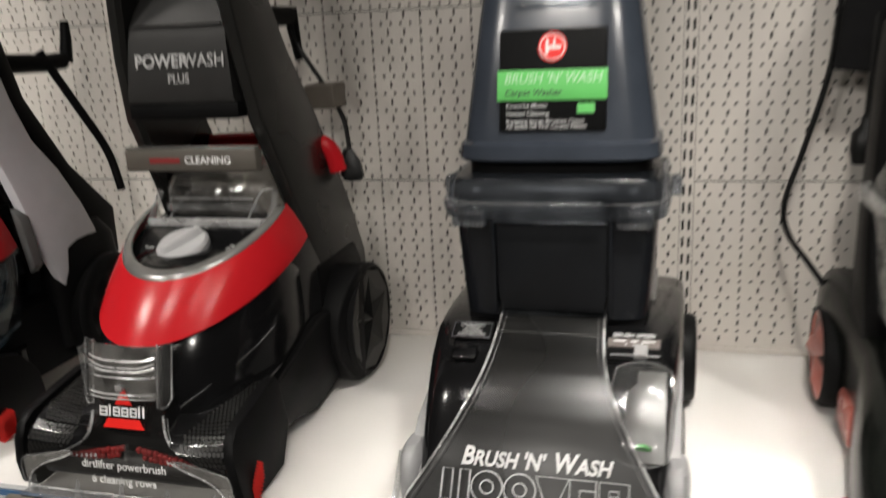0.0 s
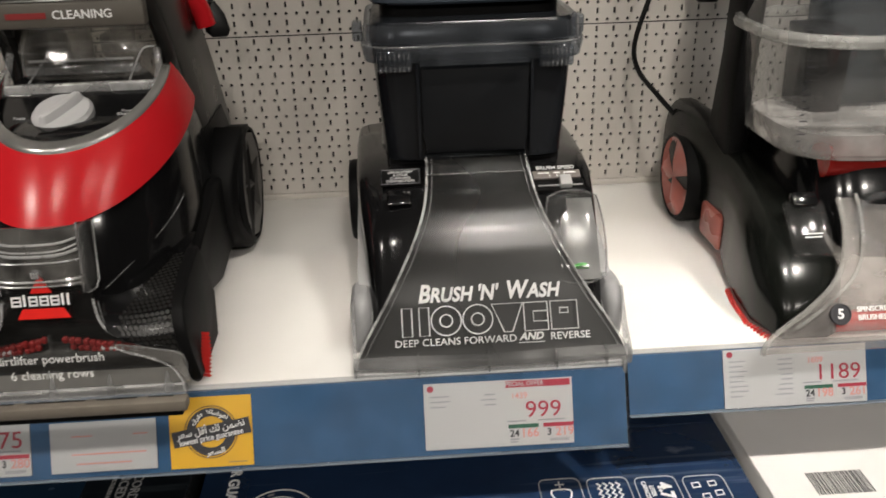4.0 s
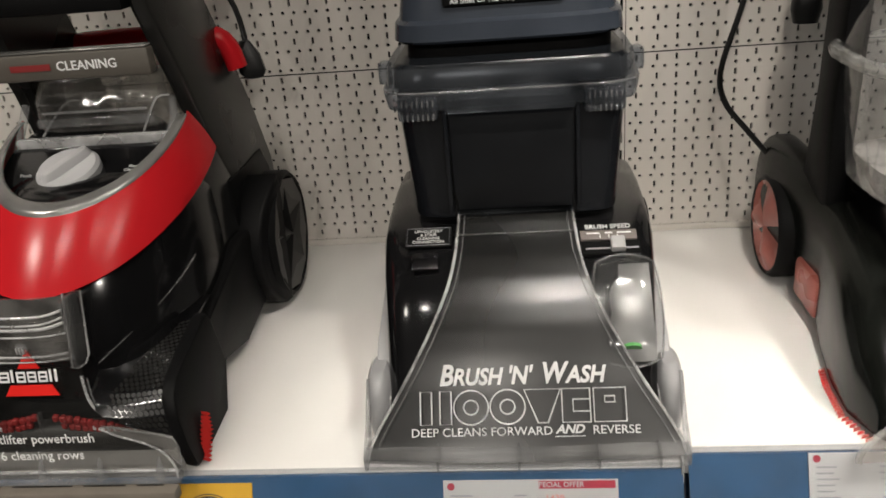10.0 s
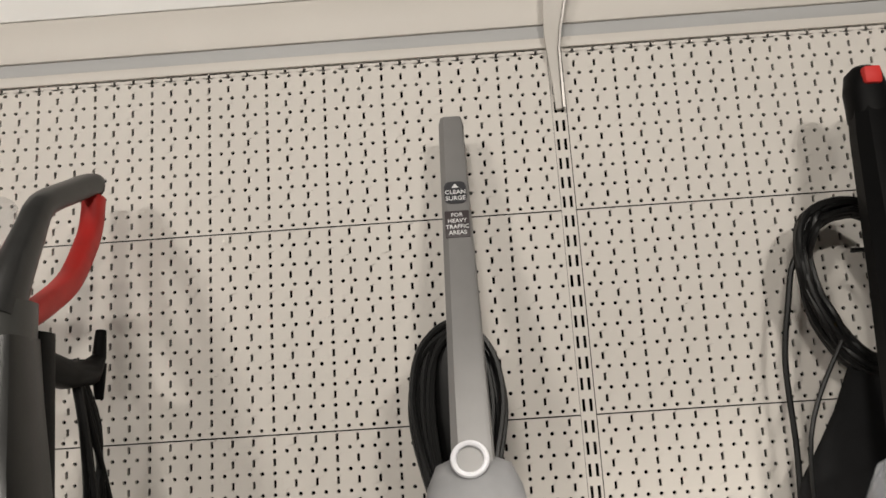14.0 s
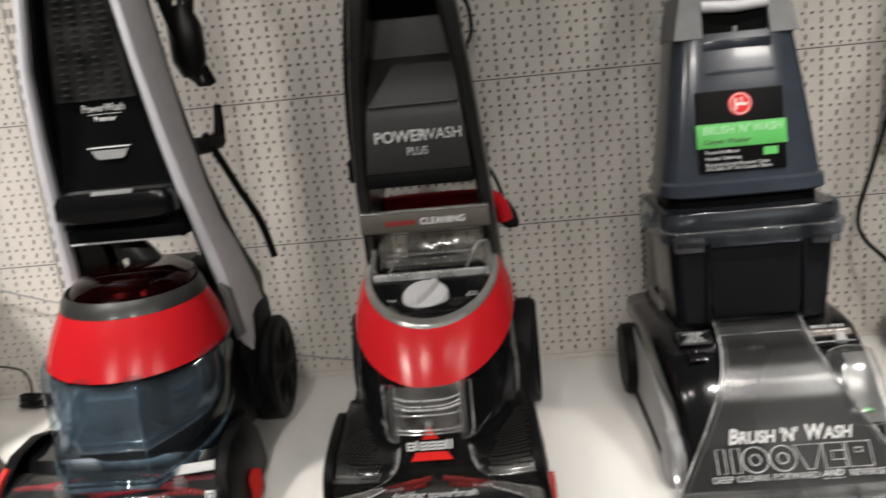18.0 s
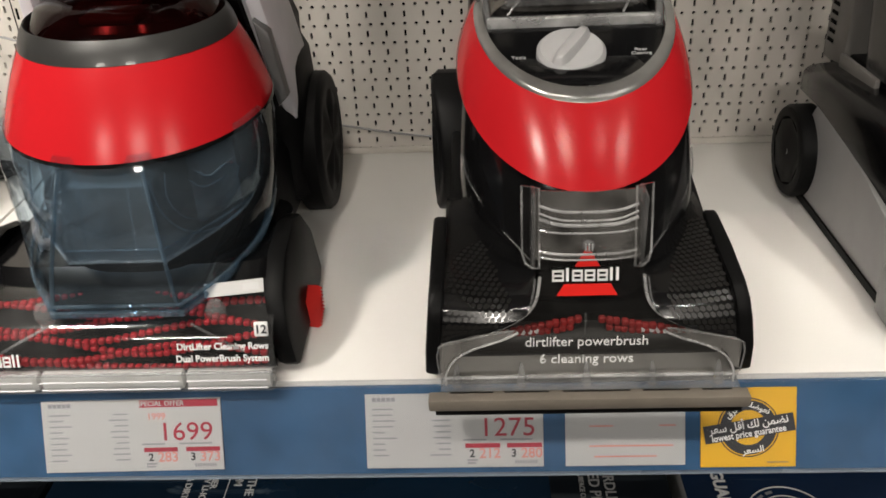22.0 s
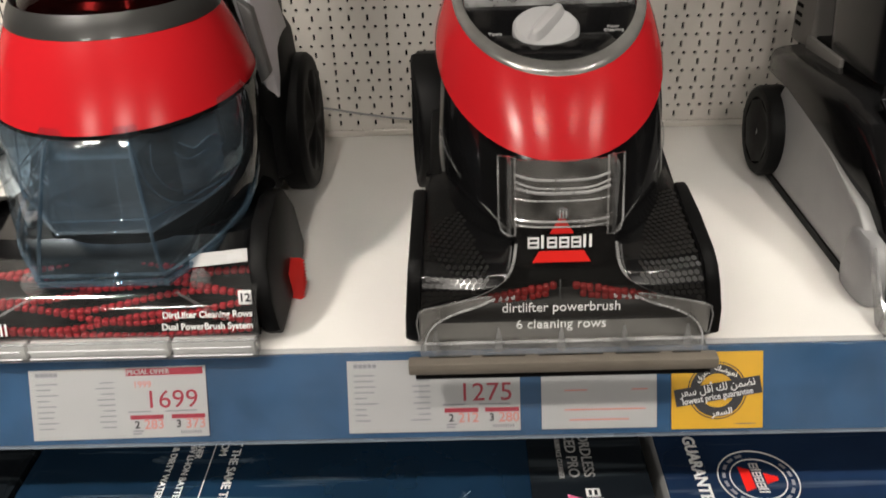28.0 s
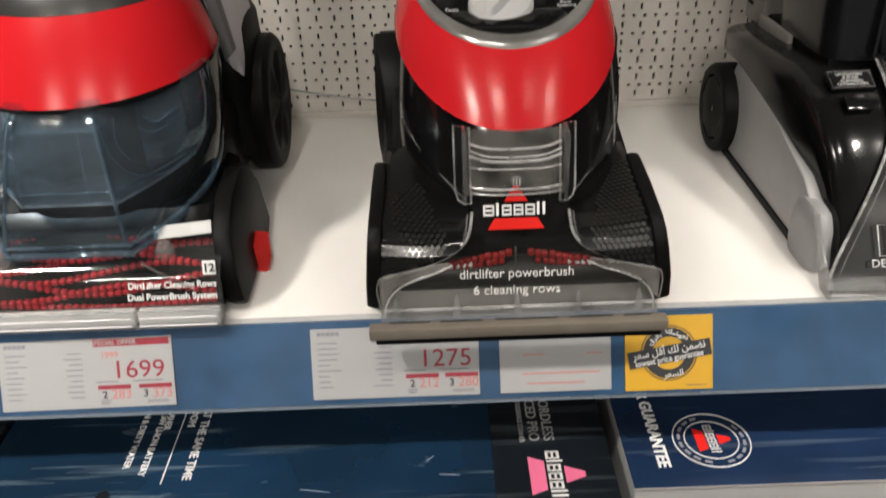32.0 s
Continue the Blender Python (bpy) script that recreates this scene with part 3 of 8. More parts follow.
def triangle_mark(parent, m, w):
    """A red triangle cut by a white bar of plain blocks, on the surface m."""
    h = w * 0.86
    def tri(pts):
        bm = bmesh.new()
        a = [bm.verts.new((x, y, 0.0004)) for x, y in pts]
        b = [bm.verts.new((x, y, -0.001)) for x, y in pts]
        bm.faces.new(a)
        bm.faces.new(b[::-1])
        for i in range(len(a)):
            bm.faces.new((a[i], b[i], b[(i + 1) % len(a)], a[(i + 1) % len(a)]))
        bm.transform(m)
        return bm
    cut = lambda y: w * 0.5 * (1 - (y + h * 0.45) / h)
    lo, y1, y2, hi = -h * 0.45, -h * 0.22, h * 0.14, h * 0.55
    part("emblem", merged(tri([(-cut(lo), lo), (cut(lo), lo), (cut(y1), y1), (-cut(y1), y1)]), tri([(-cut(y2), y2), (cut(y2), y2), (0, hi)])), M_PRINTRED, parent, "red triangle emblem")
    yb, hb, bw = (y1 + y2) / 2, (y2 - y1) * 0.62, w * 1.16
    rows = block_word(bw, hb, yb)
    tagged(part("emblem_bar", bars(rows, m), M_PRINTW, parent, "white block wordmark"), kind="stuff")


M_PRINTRED = mat("red_emblem", (0.75, 0.02, 0.015), 0.35, vary=0.03)
M_TUFT = mat("dull_red_tuft", (0.22, 0.012, 0.012), 0.5, vary=0.3)
M_DOTS2 = mat("bright_red_tuft", (0.6, 0.012, 0.02), 0.5, vary=0.2)
M_DOTS = mat("grey_dots", (0.0105, 0.0102, 0.0095), 0.30, vary=0.1)
M_CHAR2 = mat("grey_charcoal", (0.030, 0.0298, 0.029), 0.32, vary=0.12, bump=0.05, coat=0.1, spec=0.4)
M_PANE = clear("smoky_pane", (0.78, 0.77, 0.76), 0.08, 0.20, (0.44, 0.43, 0.41), 0.3)
M_BARCLEAR = clear("milky_clear_bar", (0.88, 0.88, 0.88), 0.1, 0.34, (0.66, 0.66, 0.66))
M_PRINTDIM = mat("dim_red_print", (0.22, 0.02, 0.02), 0.5, vary=0.05)
M_RING = mat("satin_ring", (0.27, 0.265, 0.255), 0.22, 0.6, vary=0.25, scale=30)
M_DIAL = mat("dial_grey", (0.42, 0.42, 0.425), 0.35, vary=0.06)
M_POST = mat("post_charcoal", (0.0135, 0.0135, 0.0126), 0.28, vary=0.15, bump=0.05, spec=0.42)
M_NECK = mat("grey_neck", (0.052, 0.052, 0.049), 0.28, vary=0.12, bump=0.05, spec=0.5)
M_BAR = mat("dark_taupe_bar", (0.085, 0.076, 0.064), 0.5, vary=0.1, bump=0.05)
M_RIM = clear("clear_rim", (0.88, 0.885, 0.89), 0.08, 0.13, (0.55, 0.55, 0.55))
M_WIN = clear("window_plastic", (0.93, 0.93, 0.925), 0.05, 0.018, (0.25, 0.24, 0.23), 0.15)
# pale haze here stands in for light and reflections inside the clear throat
M_THROAT = clear("throat_plastic", (0.88, 0.87, 0.86), 0.05, 0.11, (0.46, 0.45, 0.43), 0.4, 30.0, 0.06)
# tank haze, with extra cream painted in for reflections and the wall behind
M_HAZE = clear("hazy_tank", (0.92, 0.915, 0.90), 0.07, 0.12, (0.50, 0.48, 0.45), 0.3)
M_RIMK = mat("black_rim", (0.005, 0.005, 0.005), 0.26, spec=0.25, vary=0.2)
M_CORD = mat("black_cord", (0.006, 0.006, 0.006), 0.38, vary=0.2, spec=0.3)


# ---- carpet washer with a red band and a grey dial ----
def washer_dial():
    t = thing("carpet_washer", "black upright carpet washer with glossy red band and grey dial", "carpet washer", (-0.557, 0, 0))
    # thin side plates of the foot, and the rails behind them
    side = [(-0.506, 0.003), (-0.518, 0.014), (-0.5235, 0.040), (-0.5225, 0.066), (-0.516, 0.083), (-0.502, 0.0925), (-0.460, 0.100), (-0.418, 0.108), (-0.408, 0.107), (-0.402, 0.094), (-0.403, 0.050), (-0.432, 0.012), (-0.468, 0.003)]

    def foot(s):
        half, k = (0.1345, 0.15) if s > 0 else (0.1390, 0.09)
        bm = prism(side, s * (half - 0.0125), s * half, 0.003)
        for v in bm.verts:
            v.co.x -= s * k * max(0, v.co.z - 0.025)
            if abs(v.co.x) > half - 0.006:
                v.co.x -= s * 0.5 * max(0, 0.014 - v.co.z)
        return bm
    pair("foot", foot, M_BLACKM, t, "matt black side plate of the foot")
    rail = [(-0.412, 0.088), (-0.400, 0.090), (-0.270, 0.124), (-0.205, 0.120), (-0.200, 0.026), (-0.300, 0.014), (-0.405, 0.040)]
    pair("side_rail", lambda s: prism(rail, s * 0.095, s * 0.118, 0.005), M_BLACKM, t, "matt black rail from foot to wheel")
    # domed shoulders between plate and neck, with a field of dots
    sh = [(0.040, -0.5190), (0.050, -0.5188), (0.064, -0.5178), (0.076, -0.5115), (0.0845, -0.500), (0.0905, -0.482), (0.0955, -0.456), (0.1005, -0.430), (0.1045, -0.405), (0.106, -0.37)]
    low_edge = [(0.0, 0.100), (0.042, 0.098), (0.0455, 0.0815), (0.055, 0.0690), (0.074, 0.0590), (0.098, 0.0510), (0.122, 0.0455), (0.140, 0.0440)]

    def on_shoulder(s, u, v):
        """u: 0 at the neck to 1 at the plate; v: 0 at the window's rim to 1 at the back."""
        half, tk = (0.1235, 0.15) if s > 0 else (0.1280, 0.09)
        z0 = between(low_edge, 0.030 + (half - 0.030) * u)[0]
        z = z0 + (0.106 - z0) * v
        y = between(sh, z)[0]
        hw = half - tk * max(0, z - 0.025)
        dip = 0.005 * math.sin(math.pi * min(1, u * 1.05)) ** 1.2 * v
        return Vector((s * (0.030 + (hw - 0.030) * u), y, z - 0.008 * (1 - u) * v - dip))

    pair("shoulder", lambda s: sheet(30, 24, lambda u, v: on_shoulder(s, u, v), 0.01), M_BLACK, t, "glossy black shoulder", 60)

    def dots(s):
        bm = bmesh.new()
        zs, z = [], 0.052
        while z < 0.1035:
            zs.append(z)
            a, b = between(sh, z)[0], between(sh, z + 0.001)[0]
            z += 0.0056 / math.hypot(1, (b - a) * 1000)
        for j, z in enumerate(zs):
            for i in range(16):
                u = 0.05 + 0.93 * (i + 0.5 * (j % 2)) / 16
                z0 = between(low_edge, 0.030 + 0.0935 * u)[0] + 0.004
                if z < z0 or u < 0.36 + 0.018 * abs(j - 4):
                    continue
                v = (z - z0 + 0.004) / (0.106 - z0 + 0.004)
                c = on_shoulder(s, u, v)
                du = (on_shoulder(s, min(1, u + 0.02), v) - on_shoulder(s, u - 0.02, v)).normalized()
                dv = (on_shoulder(s, u, min(1, v + 0.02)) - on_shoulder(s, u, max(0, v - 0.02))).normalized()
                nn = du.cross(dv).normalized()
                nn = -nn if nn.y > 0.1 or nn.z < -0.3 else nn
                c = c + nn * 0.0005
                bm.faces.new([bm.verts.new(c + du * math.cos(a) * 0.0026 + dv * math.sin(a) * 0.0026) for a in [math.radians(30 + 60 * q) for q in range(6)]])
        return bm
    for s in (1, -1):
        tagged(part("dot_field", dots(s), M_DOTS, t, "field of grey hexagon dots", 0), kind="stuff")
    # main body
    part("body", loft([oval(0, -0.33, 0.02, 0.108, 0.13, 2.6, 40, front=0.16), oval(0, -0.33, 0.09, 0.110, 0.13, 2.5, 40, front=0.150), oval(0, -0.325, 0.14, 0.108, 0.125, 2.3, 40, front=0.147), oval(0, -0.32, 0.19, 0.104, 0.12, 2.2, 40, front=0.128), oval(0, -0.31, 0.225, 0.092, 0.11, 2.1, 40, front=0.10), oval(0, -0.30, 0.235, 0.07, 0.1, 2.0, 40, front=0.08)]), M_BLACK, t, "glossy black motor housing")

    def rib(s):
        return tube([(s * 0.046, -0.480, 0.098), (s * 0.075, -0.444, 0.118), (s * 0.098, -0.403, 0.138), (s * 0.1055, -0.366, 0.150)], 0.0008, 6, smooth_steps=6)
    pair("seam_rib", rib, M_RIM, t, "clear lower edge of the housing")
    part("band", band((0.109, -0.30, 0.180, 0.163, 0.30), (0.091, -0.302, 0.125, 0.219, 0.350), -1.78, 1.78, bulge=0.0016), M_RED, t, "glossy red front band")
    part("trim_ring", band((0.0915, -0.302, 0.1255, 0.2185, 0.350), (0.083, -0.302, 0.112, 0.228, 0.345), -1.72, 1.72, rows=4, bulge=0.0025), M_RING, t, "satin grey trim ring")
    # deck inside the ring, and the dial on it
    dk = Matrix.Translation((0, -0.345, 0.243)) @ Matrix.Rotation(radians(21), 4, "X")
    part("deck", moved(loft([oval(0, 0.02, -0.012, 0.084, 0.075, 2.2, 40, front=0.094), oval(0, 0.02, -0.0035, 0.082, 0.073, 2.2, 40, front=0.092)]), dk), M_BLACK, t, "black control deck")
    dial = part("dial", moved(merged(loft([oval(0, 0, -0.004, 0.0305, 0.0305, 2, 40), oval(0, 0, 0.003, 0.0305, 0.0305, 2, 40), oval(0, 0, 0.0065, 0.0275, 0.0275, 2, 40)])), dk @ Matrix.Translation((-0.006, -0.012, 0))), M_DIAL, t, "round pale grey dial")
    part("grip", moved(loft([oval(0, 0, 0.005, 0.0085, 0.0285, 3.5, 24), oval(0, 0, 0.012, 0.0055, 0.026, 3.5, 24), oval(0, 0, 0.0135, 0.004, 0.024, 3.5, 24)]), dk @ Matrix.Translation((-0.006, -0.012, 0)) @ Matrix.Rotation(radians(-32), 4, "Z")), M_DIAL, dial)
    lettering("mark", "Tools", 0.0055, dk @ Matrix.Translation((-0.052, -0.012, -0.003)), M_PRINTP, t, bold=0.0)
    lettering("mark", "Floor\nCleaning", 0.0052, dk @ Matrix.Translation((0.056, -0.008, -0.003)), M_PRINTP, t, bold=0.0)
    # clear tank behind the deck
    tk = part("tank", loft([oval(0, -0.222, 0.232, 0.078, 0.07, 5, 32), oval(0, -0.222, 0.29, 0.076, 0.068, 5, 32), oval(0, -0.216, 0.315, 0.070, 0.058, 5, 32)]), M_HAZE, t, "clear smoky water tank")
    part("tank_bar", boxed(-0.080, 0.080, -0.314, -0.302, 0.246, 0.260, 0.003), M_BARCLEAR, t, "clear plastic bar across the tank")
    part("tank_lip", boxed(-0.062, 0.062, -0.298, -0.290, 0.266, 0.276, 0.003), M_RIM, t)
    pair("tank_post", lambda s: tube([(s * 0.078, -0.318, 0.248), (s * 0.081, -0.292, 0.268), (s * 0.078, -0.28, 0.288)], 0.004, 8), M_RIM, t)
    for k in (-0.03, 0.022):
        part("tank_divider", boxed(k - 0.001, k + 0.001, -0.285, -0.16, 0.24, 0.305, 0.0006), M_RIM, tk)
    # moulded edges of the clear tank
    for z, k in ((0.288, 1.0), (0.313, 0.93)):
        part("tank_edge", tube(oval(0, -0.220, z, 0.0765 * k, 0.068 * k, 5, 32), 0.0011, 6, True), M_RIM, tk, "clear moulded edge")
    for x0, x1 in ((-0.066, -0.030), (0.044, 0.066)):
        part("tank_edge", tube([(x0, -0.296, 0.250), ((x0 + x1) / 2, -0.292, 0.272), (x1, -0.288, 0.290), (x1 + 0.012, -0.284, 0.291)], 0.0011, 6, smooth_steps=3), M_BARCLEAR, tk)
    part("tank_edge", tube([(-0.055, -0.293, 0.281), (0.055, -0.293, 0.281)], 0.0016, 6), M_BARCLEAR, tk)
    part("rear_cap", tube([(-0.104, -0.150, 0.292), (-0.096, -0.150, 0.318), (-0.06, -0.155, 0.329), (0.06, -0.155, 0.329), (0.096, -0.150, 0.320), (0.107, -0.148, 0.288)], 0.012, 12, False, 4), M_RED, t, "red tank handle behind the bar")
    part("rear_tank", loft([oval(0, -0.15, 0.12, 0.085, 0.05, 4, 32), oval(0, -0.15, 0.312, 0.094, 0.046, 4, 32)]), M_HAZE, t, "hazy clear rear tank")
    # nozzle with its window and brush
    prof = [(0.004, -0.521, 0.1225), (0.018, -0.521, 0.1235), (0.042, -0.518, 0.1235), (0.0445, -0.517, 0.118), (0.050, -0.516, 0.098), (0.058, -0.5145, 0.074), (0.068, -0.512, 0.055), (0.080, -0.508, 0.0455), (0.10, -0.503, 0.042), (0.125, -0.497, 0.0415), (0.15, -0.489, 0.0415)]

    def win(u, v):
        y, w = between(prof, 0.004 + 0.146 * v)
        return ((2 * u - 1) * w, y, 0.004 + 0.146 * v)
    part("window", sheet(30, 14, win), M_WIN, t, "clear window with printed words")
    for s in (1, -1):
        part("window_rim", tube([(s * w, y - 0.0015, z) for z, y, w in prof[3:9]], 0.0014, 8, smooth_steps=4), M_BARCLEAR, t, "clear raised rim")
        part("rim_edge", tube([(s * (w + 0.0038), y - 0.0005, z - 0.0028) for z, y, w in prof[3:9]], 0.0009, 8, smooth_steps=4), M_RIM, t)
        out = [(0.0385, 0.171), (0.0520, 0.171), (0.0520, 0.116), (0.0495, 0.109), (0.0440, 0.1065), (0.0385, 0.1065)]
        lean = lambda x, z: (s * x, -0.5015 + 0.23 * (z - 0.107) + 0.9 * max(0, x - 0.046), z)
        wing = part("throat_wing", loft([[lean(x, z) for x, z in out], [tuple(Vector(lean(x, z)) + Vector((0, 0.0018, 0))) for x, z in out]]), M_WIN, t, "clear side wing of the throat")
        part("wing_edge", tube([lean(x, z) for x, z in out], 0.0010, 6, True), M_BARCLEAR, wing)
        part("corner_pane", plate([(s * 0.131, 0.046), (s * 0.131, 0.018), (s * 0.128, 0.020), (s * 0.118, 0.036), (s * 0.10, 0.044), (s * 0.075, 0.052), (s * 0.066, 0.058), (s * 0.07, 0.0595), (s * 0.10, 0.054)], -0.5235, -0.5205), M_PANE, t, "smoky corner of the window")
        part("pane_arch", tube([(s * 0.062, -0.5245, 0.0590), (s * 0.078, -0.5250, 0.0515), (s * 0.100, -0.5252, 0.0440), (s * 0.117, -0.5255, 0.0340), (s * 0.1255, -0.5260, 0.0200), (s * 0.1265, -0.5270, 0.0080)], 0.0011, 8, smooth_steps=5), M_BARCLEAR, t, "clear arched edge of the window corner")
        part("pane_edge", tube([(s * 0.0645, -0.5240, 0.0610), (s * 0.100, -0.5245, 0.0545), (s * 0.1310, -0.5250, 0.0465), (s * 0.1315, -0.5255, 0.0180)], 0.0008, 6, smooth_steps=3), M_RIM, t)
    part("window_foot", boxed(-0.126, 0.121, -0.5402, -0.519, 0.003, 0.0125, 0.003), M_RIM, t, "clear lower edge with ribs")
    part("window_lip", tube([(-0.128, -0.5255, 0.0145), (0.128, -0.5255, 0.0145)], 0.0016, 8), M_BARCLEAR, t)
    for k in (-0.112, -0.058, -0.004, 0.050, 0.104):
        part("peg", loft([oval(k, -0.5305, 0.0105, 0.0042, 0.004, 2, 12), oval(k, -0.5285, 0.020, 0.0030, 0.003, 2, 12), oval(k, -0.5260, 0.029, 0.0012, 0.0012, 2, 12)]), M_RIM, t)
    # dark block painted for the shade inside the nozzle
    part("cavity", boxed(-0.112, 0.112, -0.498, -0.40, 0.030, 0.060, 0.004), M_DARK, t, "dark fill for the shade in the brush cavity")
    roll = part("brush_roll", moved(loft([oval(0, 0, z, 0.016, 0.016, 2, 20) for z in (-0.108, 0.108)]), Matrix.Translation((0, -0.498, 0.036)) @ Matrix.Rotation(radians(90), 4, "Y")), M_CHAR, t, "black brush roll")
    rnd = random.Random(4)
    for mt, lb, n, near, far, base, fall, r in ((M_TUFT, "red bristle tufts", 13, 0.010, 0.082, 0.0600, 0.20, 0.0030), (M_TUFT, "red bristle tufts", 12, 0.016, 0.084, 0.0520, 0.16, 0.0028), (M_PALE, "pale bristle tufts", 9, 0.044, 0.094, 0.0500, 0.13, 0.0022)):
        bm = bmesh.new()
        for s in (1, -1):
            for i in range(n):
                x = near + (far - near) * i / (n - 1) + rnd.uniform(-0.0008, 0.0008)
                z = base - fall * (x - near) + rnd.uniform(-0.0006, 0.0006)
                put_box(bm, s * x - r, s * x + r, -0.5105, -0.5050, z - r * 1.1, z + r * 1.1, r * 0.45, 1)
        tagged(part("tufts", bm, mt, roll, lb), kind="stuff")
    part("divider", boxed(-0.0052, -0.0036, -0.5125, -0.5060, 0.044, 0.066, 0.0005), M_RIM, roll, "thin clear divider between the brushes")
    part("squeegee", boxed(-0.1355, 0.1255, -0.5535, -0.5405, 0.0015, 0.0130, 0.002), M_TAUPE, t, "taupe rubber front strip")
    part("squeegee_blade", boxed(-0.130, 0.120, -0.551, -0.543, -0.0045, 0.0012, 0.0010), M_BLACKM, t, "thin black blade under the strip")
    for x0, x1 in ((-0.118, -0.082), (-0.073, -0.036), (-0.025, 0.030), (0.04, 0.078), (0.088, 0.112)):
        part("slot", boxed(x0, x1, -0.5440, -0.5425, 0.0128, 0.0136, 0.0003), M_BLACKM, t)
    # clear throat above the emblem
    part("throat", sheet(8, 10, lambda u, v: ((2 * u - 1) * 0.0425, -0.5 + 0.012 * v - 0.004 * math.cos((2 * u - 1) * 1.4), 0.114 + 0.056 * v)), M_THROAT, t, "clear throat cover")
    for s in (1, -1):
        part("throat_side", boxed(s * 0.0435 - 0.0018, s * 0.0435 + 0.0018, -0.504, -0.478, 0.108, 0.170, 0.0016), M_RIM, t)
    for z, y, r, q in ((0.117, -0.5035, 0.0008, 0.001), (0.1215, -0.5025, 0.0012, 0.001), (0.1385, -0.4985, 0.0009, 0.001), (0.1450, -0.497, 0.0016, 0.004), (0.1490, -0.4965, 0.0010, 0.005), (0.1555, -0.4945, 0.0013, 0.004)):
        part("throat_rib", tube([(-0.039, y, z + q), (-0.02, y - 0.004, z), (0.02, y - 0.004, z), (0.039, y, z + q)], r, 6, smooth_steps=3), M_BARCLEAR, t)
    part("throat_knob", moved(disc(0.0052, 0.004, 16, 0.001), Matrix.Translation((0, -0.5075, 0.1285))), M_RIM, t)
    for k in (-0.0026, 0.0, 0.0026):
        part("knob_rib", boxed(k - 0.0006, k + 0.0006, -0.5090, -0.5070, 0.1255, 0.1315, 0.0003), M_BARCLEAR, t)
    for ob in t.children:
        if ob.name.split(".")[0] in ("corner_pane", "pane_arch", "pane_edge", "window_lip"):
            ob.scale.x, ob.location.x = 0.945, -0.002
        if ob.name.split(".")[0] in ("throat", "throat_side", "throat_rib", "throat_knob", "throat_wing", "knob_rib"):
            ob.location.x -= 0.004
    face = Matrix.Translation((0, -0.5055, 0.103)) @ Matrix.Rotation(radians(78), 4, "X")
    triangle_mark(t, Matrix.Translation((-0.004, 0, 0)) @ face, 0.049)
    lettering("print", "dirtlifter powerbrush", 0.0128, Matrix.Translation((-0.004, -0.5195, 0.0455)) @ Matrix.Rotation(radians(86), 4, "X"), M_PRINTW, t, "white printed words", 0.93, bold=0.0)
    lettering("print", "6 cleaning rows", 0.0130, Matrix.Translation((-0.004, -0.5222, 0.030)) @ Matrix.Rotation(radians(88), 4, "X"), M_PRINTW, t, "white printed words", 0.95, bold=0.0)
    # brush end that peeps out beside the foot
    pts = [(0.1315, -0.500 + 0.0024 * i, 0.007 + 0.0042 * j + 0.0030 * i) for i in range(8) for j in range(5)]
    tagged(part("brush_end", bristles(pts, 0.006, 0.0016, (1, -0.2, -0.1)), M_REDM, t, "red bristles at the foot"), kind="stuff")
    # posts and cross pieces
    lev = [(0.090, 0.082, 0.106, -0.186, -0.060), (0.157, 0.081, 0.103, -0.207, -0.060), (0.225, 0.078, 0.098, -0.243, -0.085), (0.295, 0.074, 0.094, -0.272, -0.120), (0.378, 0.070, 0.089, -0.315, -0.170), (0.45, 0.066, 0.083, -0.330, -0.215), (0.52, 0.058, 0.077, -0.338, -0.245), (0.60, 0.044, 0.068, -0.342, -0.256), (0.66, 0.031, 0.062, -0.340, -0.258), (0.72, 0.018, 0.053, -0.330, -0.252), (0.78, 0.006, 0.040, -0.308, -0.242), (0.84, -0.002, 0.0265, -0.286, -0.228)]
    pair("rear_cheek", lambda s: ladder([(0.045, 0.085, 0.112, -0.42, -0.20), (0.10, 0.085, 0.108, -0.37, -0.16), (0.16, 0.080, 0.102, -0.32, -0.16), (0.215, 0.078, 0.097, -0.30, -0.17), (0.245, 0.074, 0.090, -0.285, -0.18)], s), M_BLACK, t, "glossy black cheek below the post")
    pair("post", lambda s: ladder(lev, s), M_POST, t, "charcoal handle post")
    part("cross_bar", boxed(-0.0855, 0.0855, -0.331, -0.315, 0.321, 0.347, 0.003), M_BAR, t, "taupe cross bar with printed word")
    # thin satin strip that stands in for the highlight along the bar's top edge
    part("bar_trim", boxed(-0.084, 0.084, -0.3305, -0.316, 0.3472, 0.3490, 0.0008), M_RING, t, "satin strip painting the highlight on the cross bar")
    lettering("print", "CLEANING", 0.0122, Matrix.Translation((0.024, -0.3314, 0.334)) @ Matrix.Rotation(radians(90), 4, "X"), M_PRINTW, t)
    part("print_bar", bars([(-0.052, -0.012, 0, 0.006)], Matrix.Translation((0, -0.3314, 0.334)) @ Matrix.Rotation(radians(90), 4, "X")), M_PRINTDIM, t, "dim red printed word")
    pan = [(-0.305, 0.385), (-0.332, 0.401), (-0.333, 0.409), (-0.326, 0.470), (-0.322, 0.486), (-0.296, 0.520), (-0.276, 0.545), (-0.262, 0.69), (-0.25, 0.69), (-0.25, 0.385)]

    bm = prism(pan, -0.0705, 0.0705)
    for v in bm.verts:
        v.co.x *= between([(0.36, 1.0), (0.42, 0.94), (0.48, 0.86), (0.55, 0.78), (0.69, 0.52)], v.co.z)[0]
    part("front_panel", bm, M_CHAR, t, "charcoal front panel with printed words", 25)
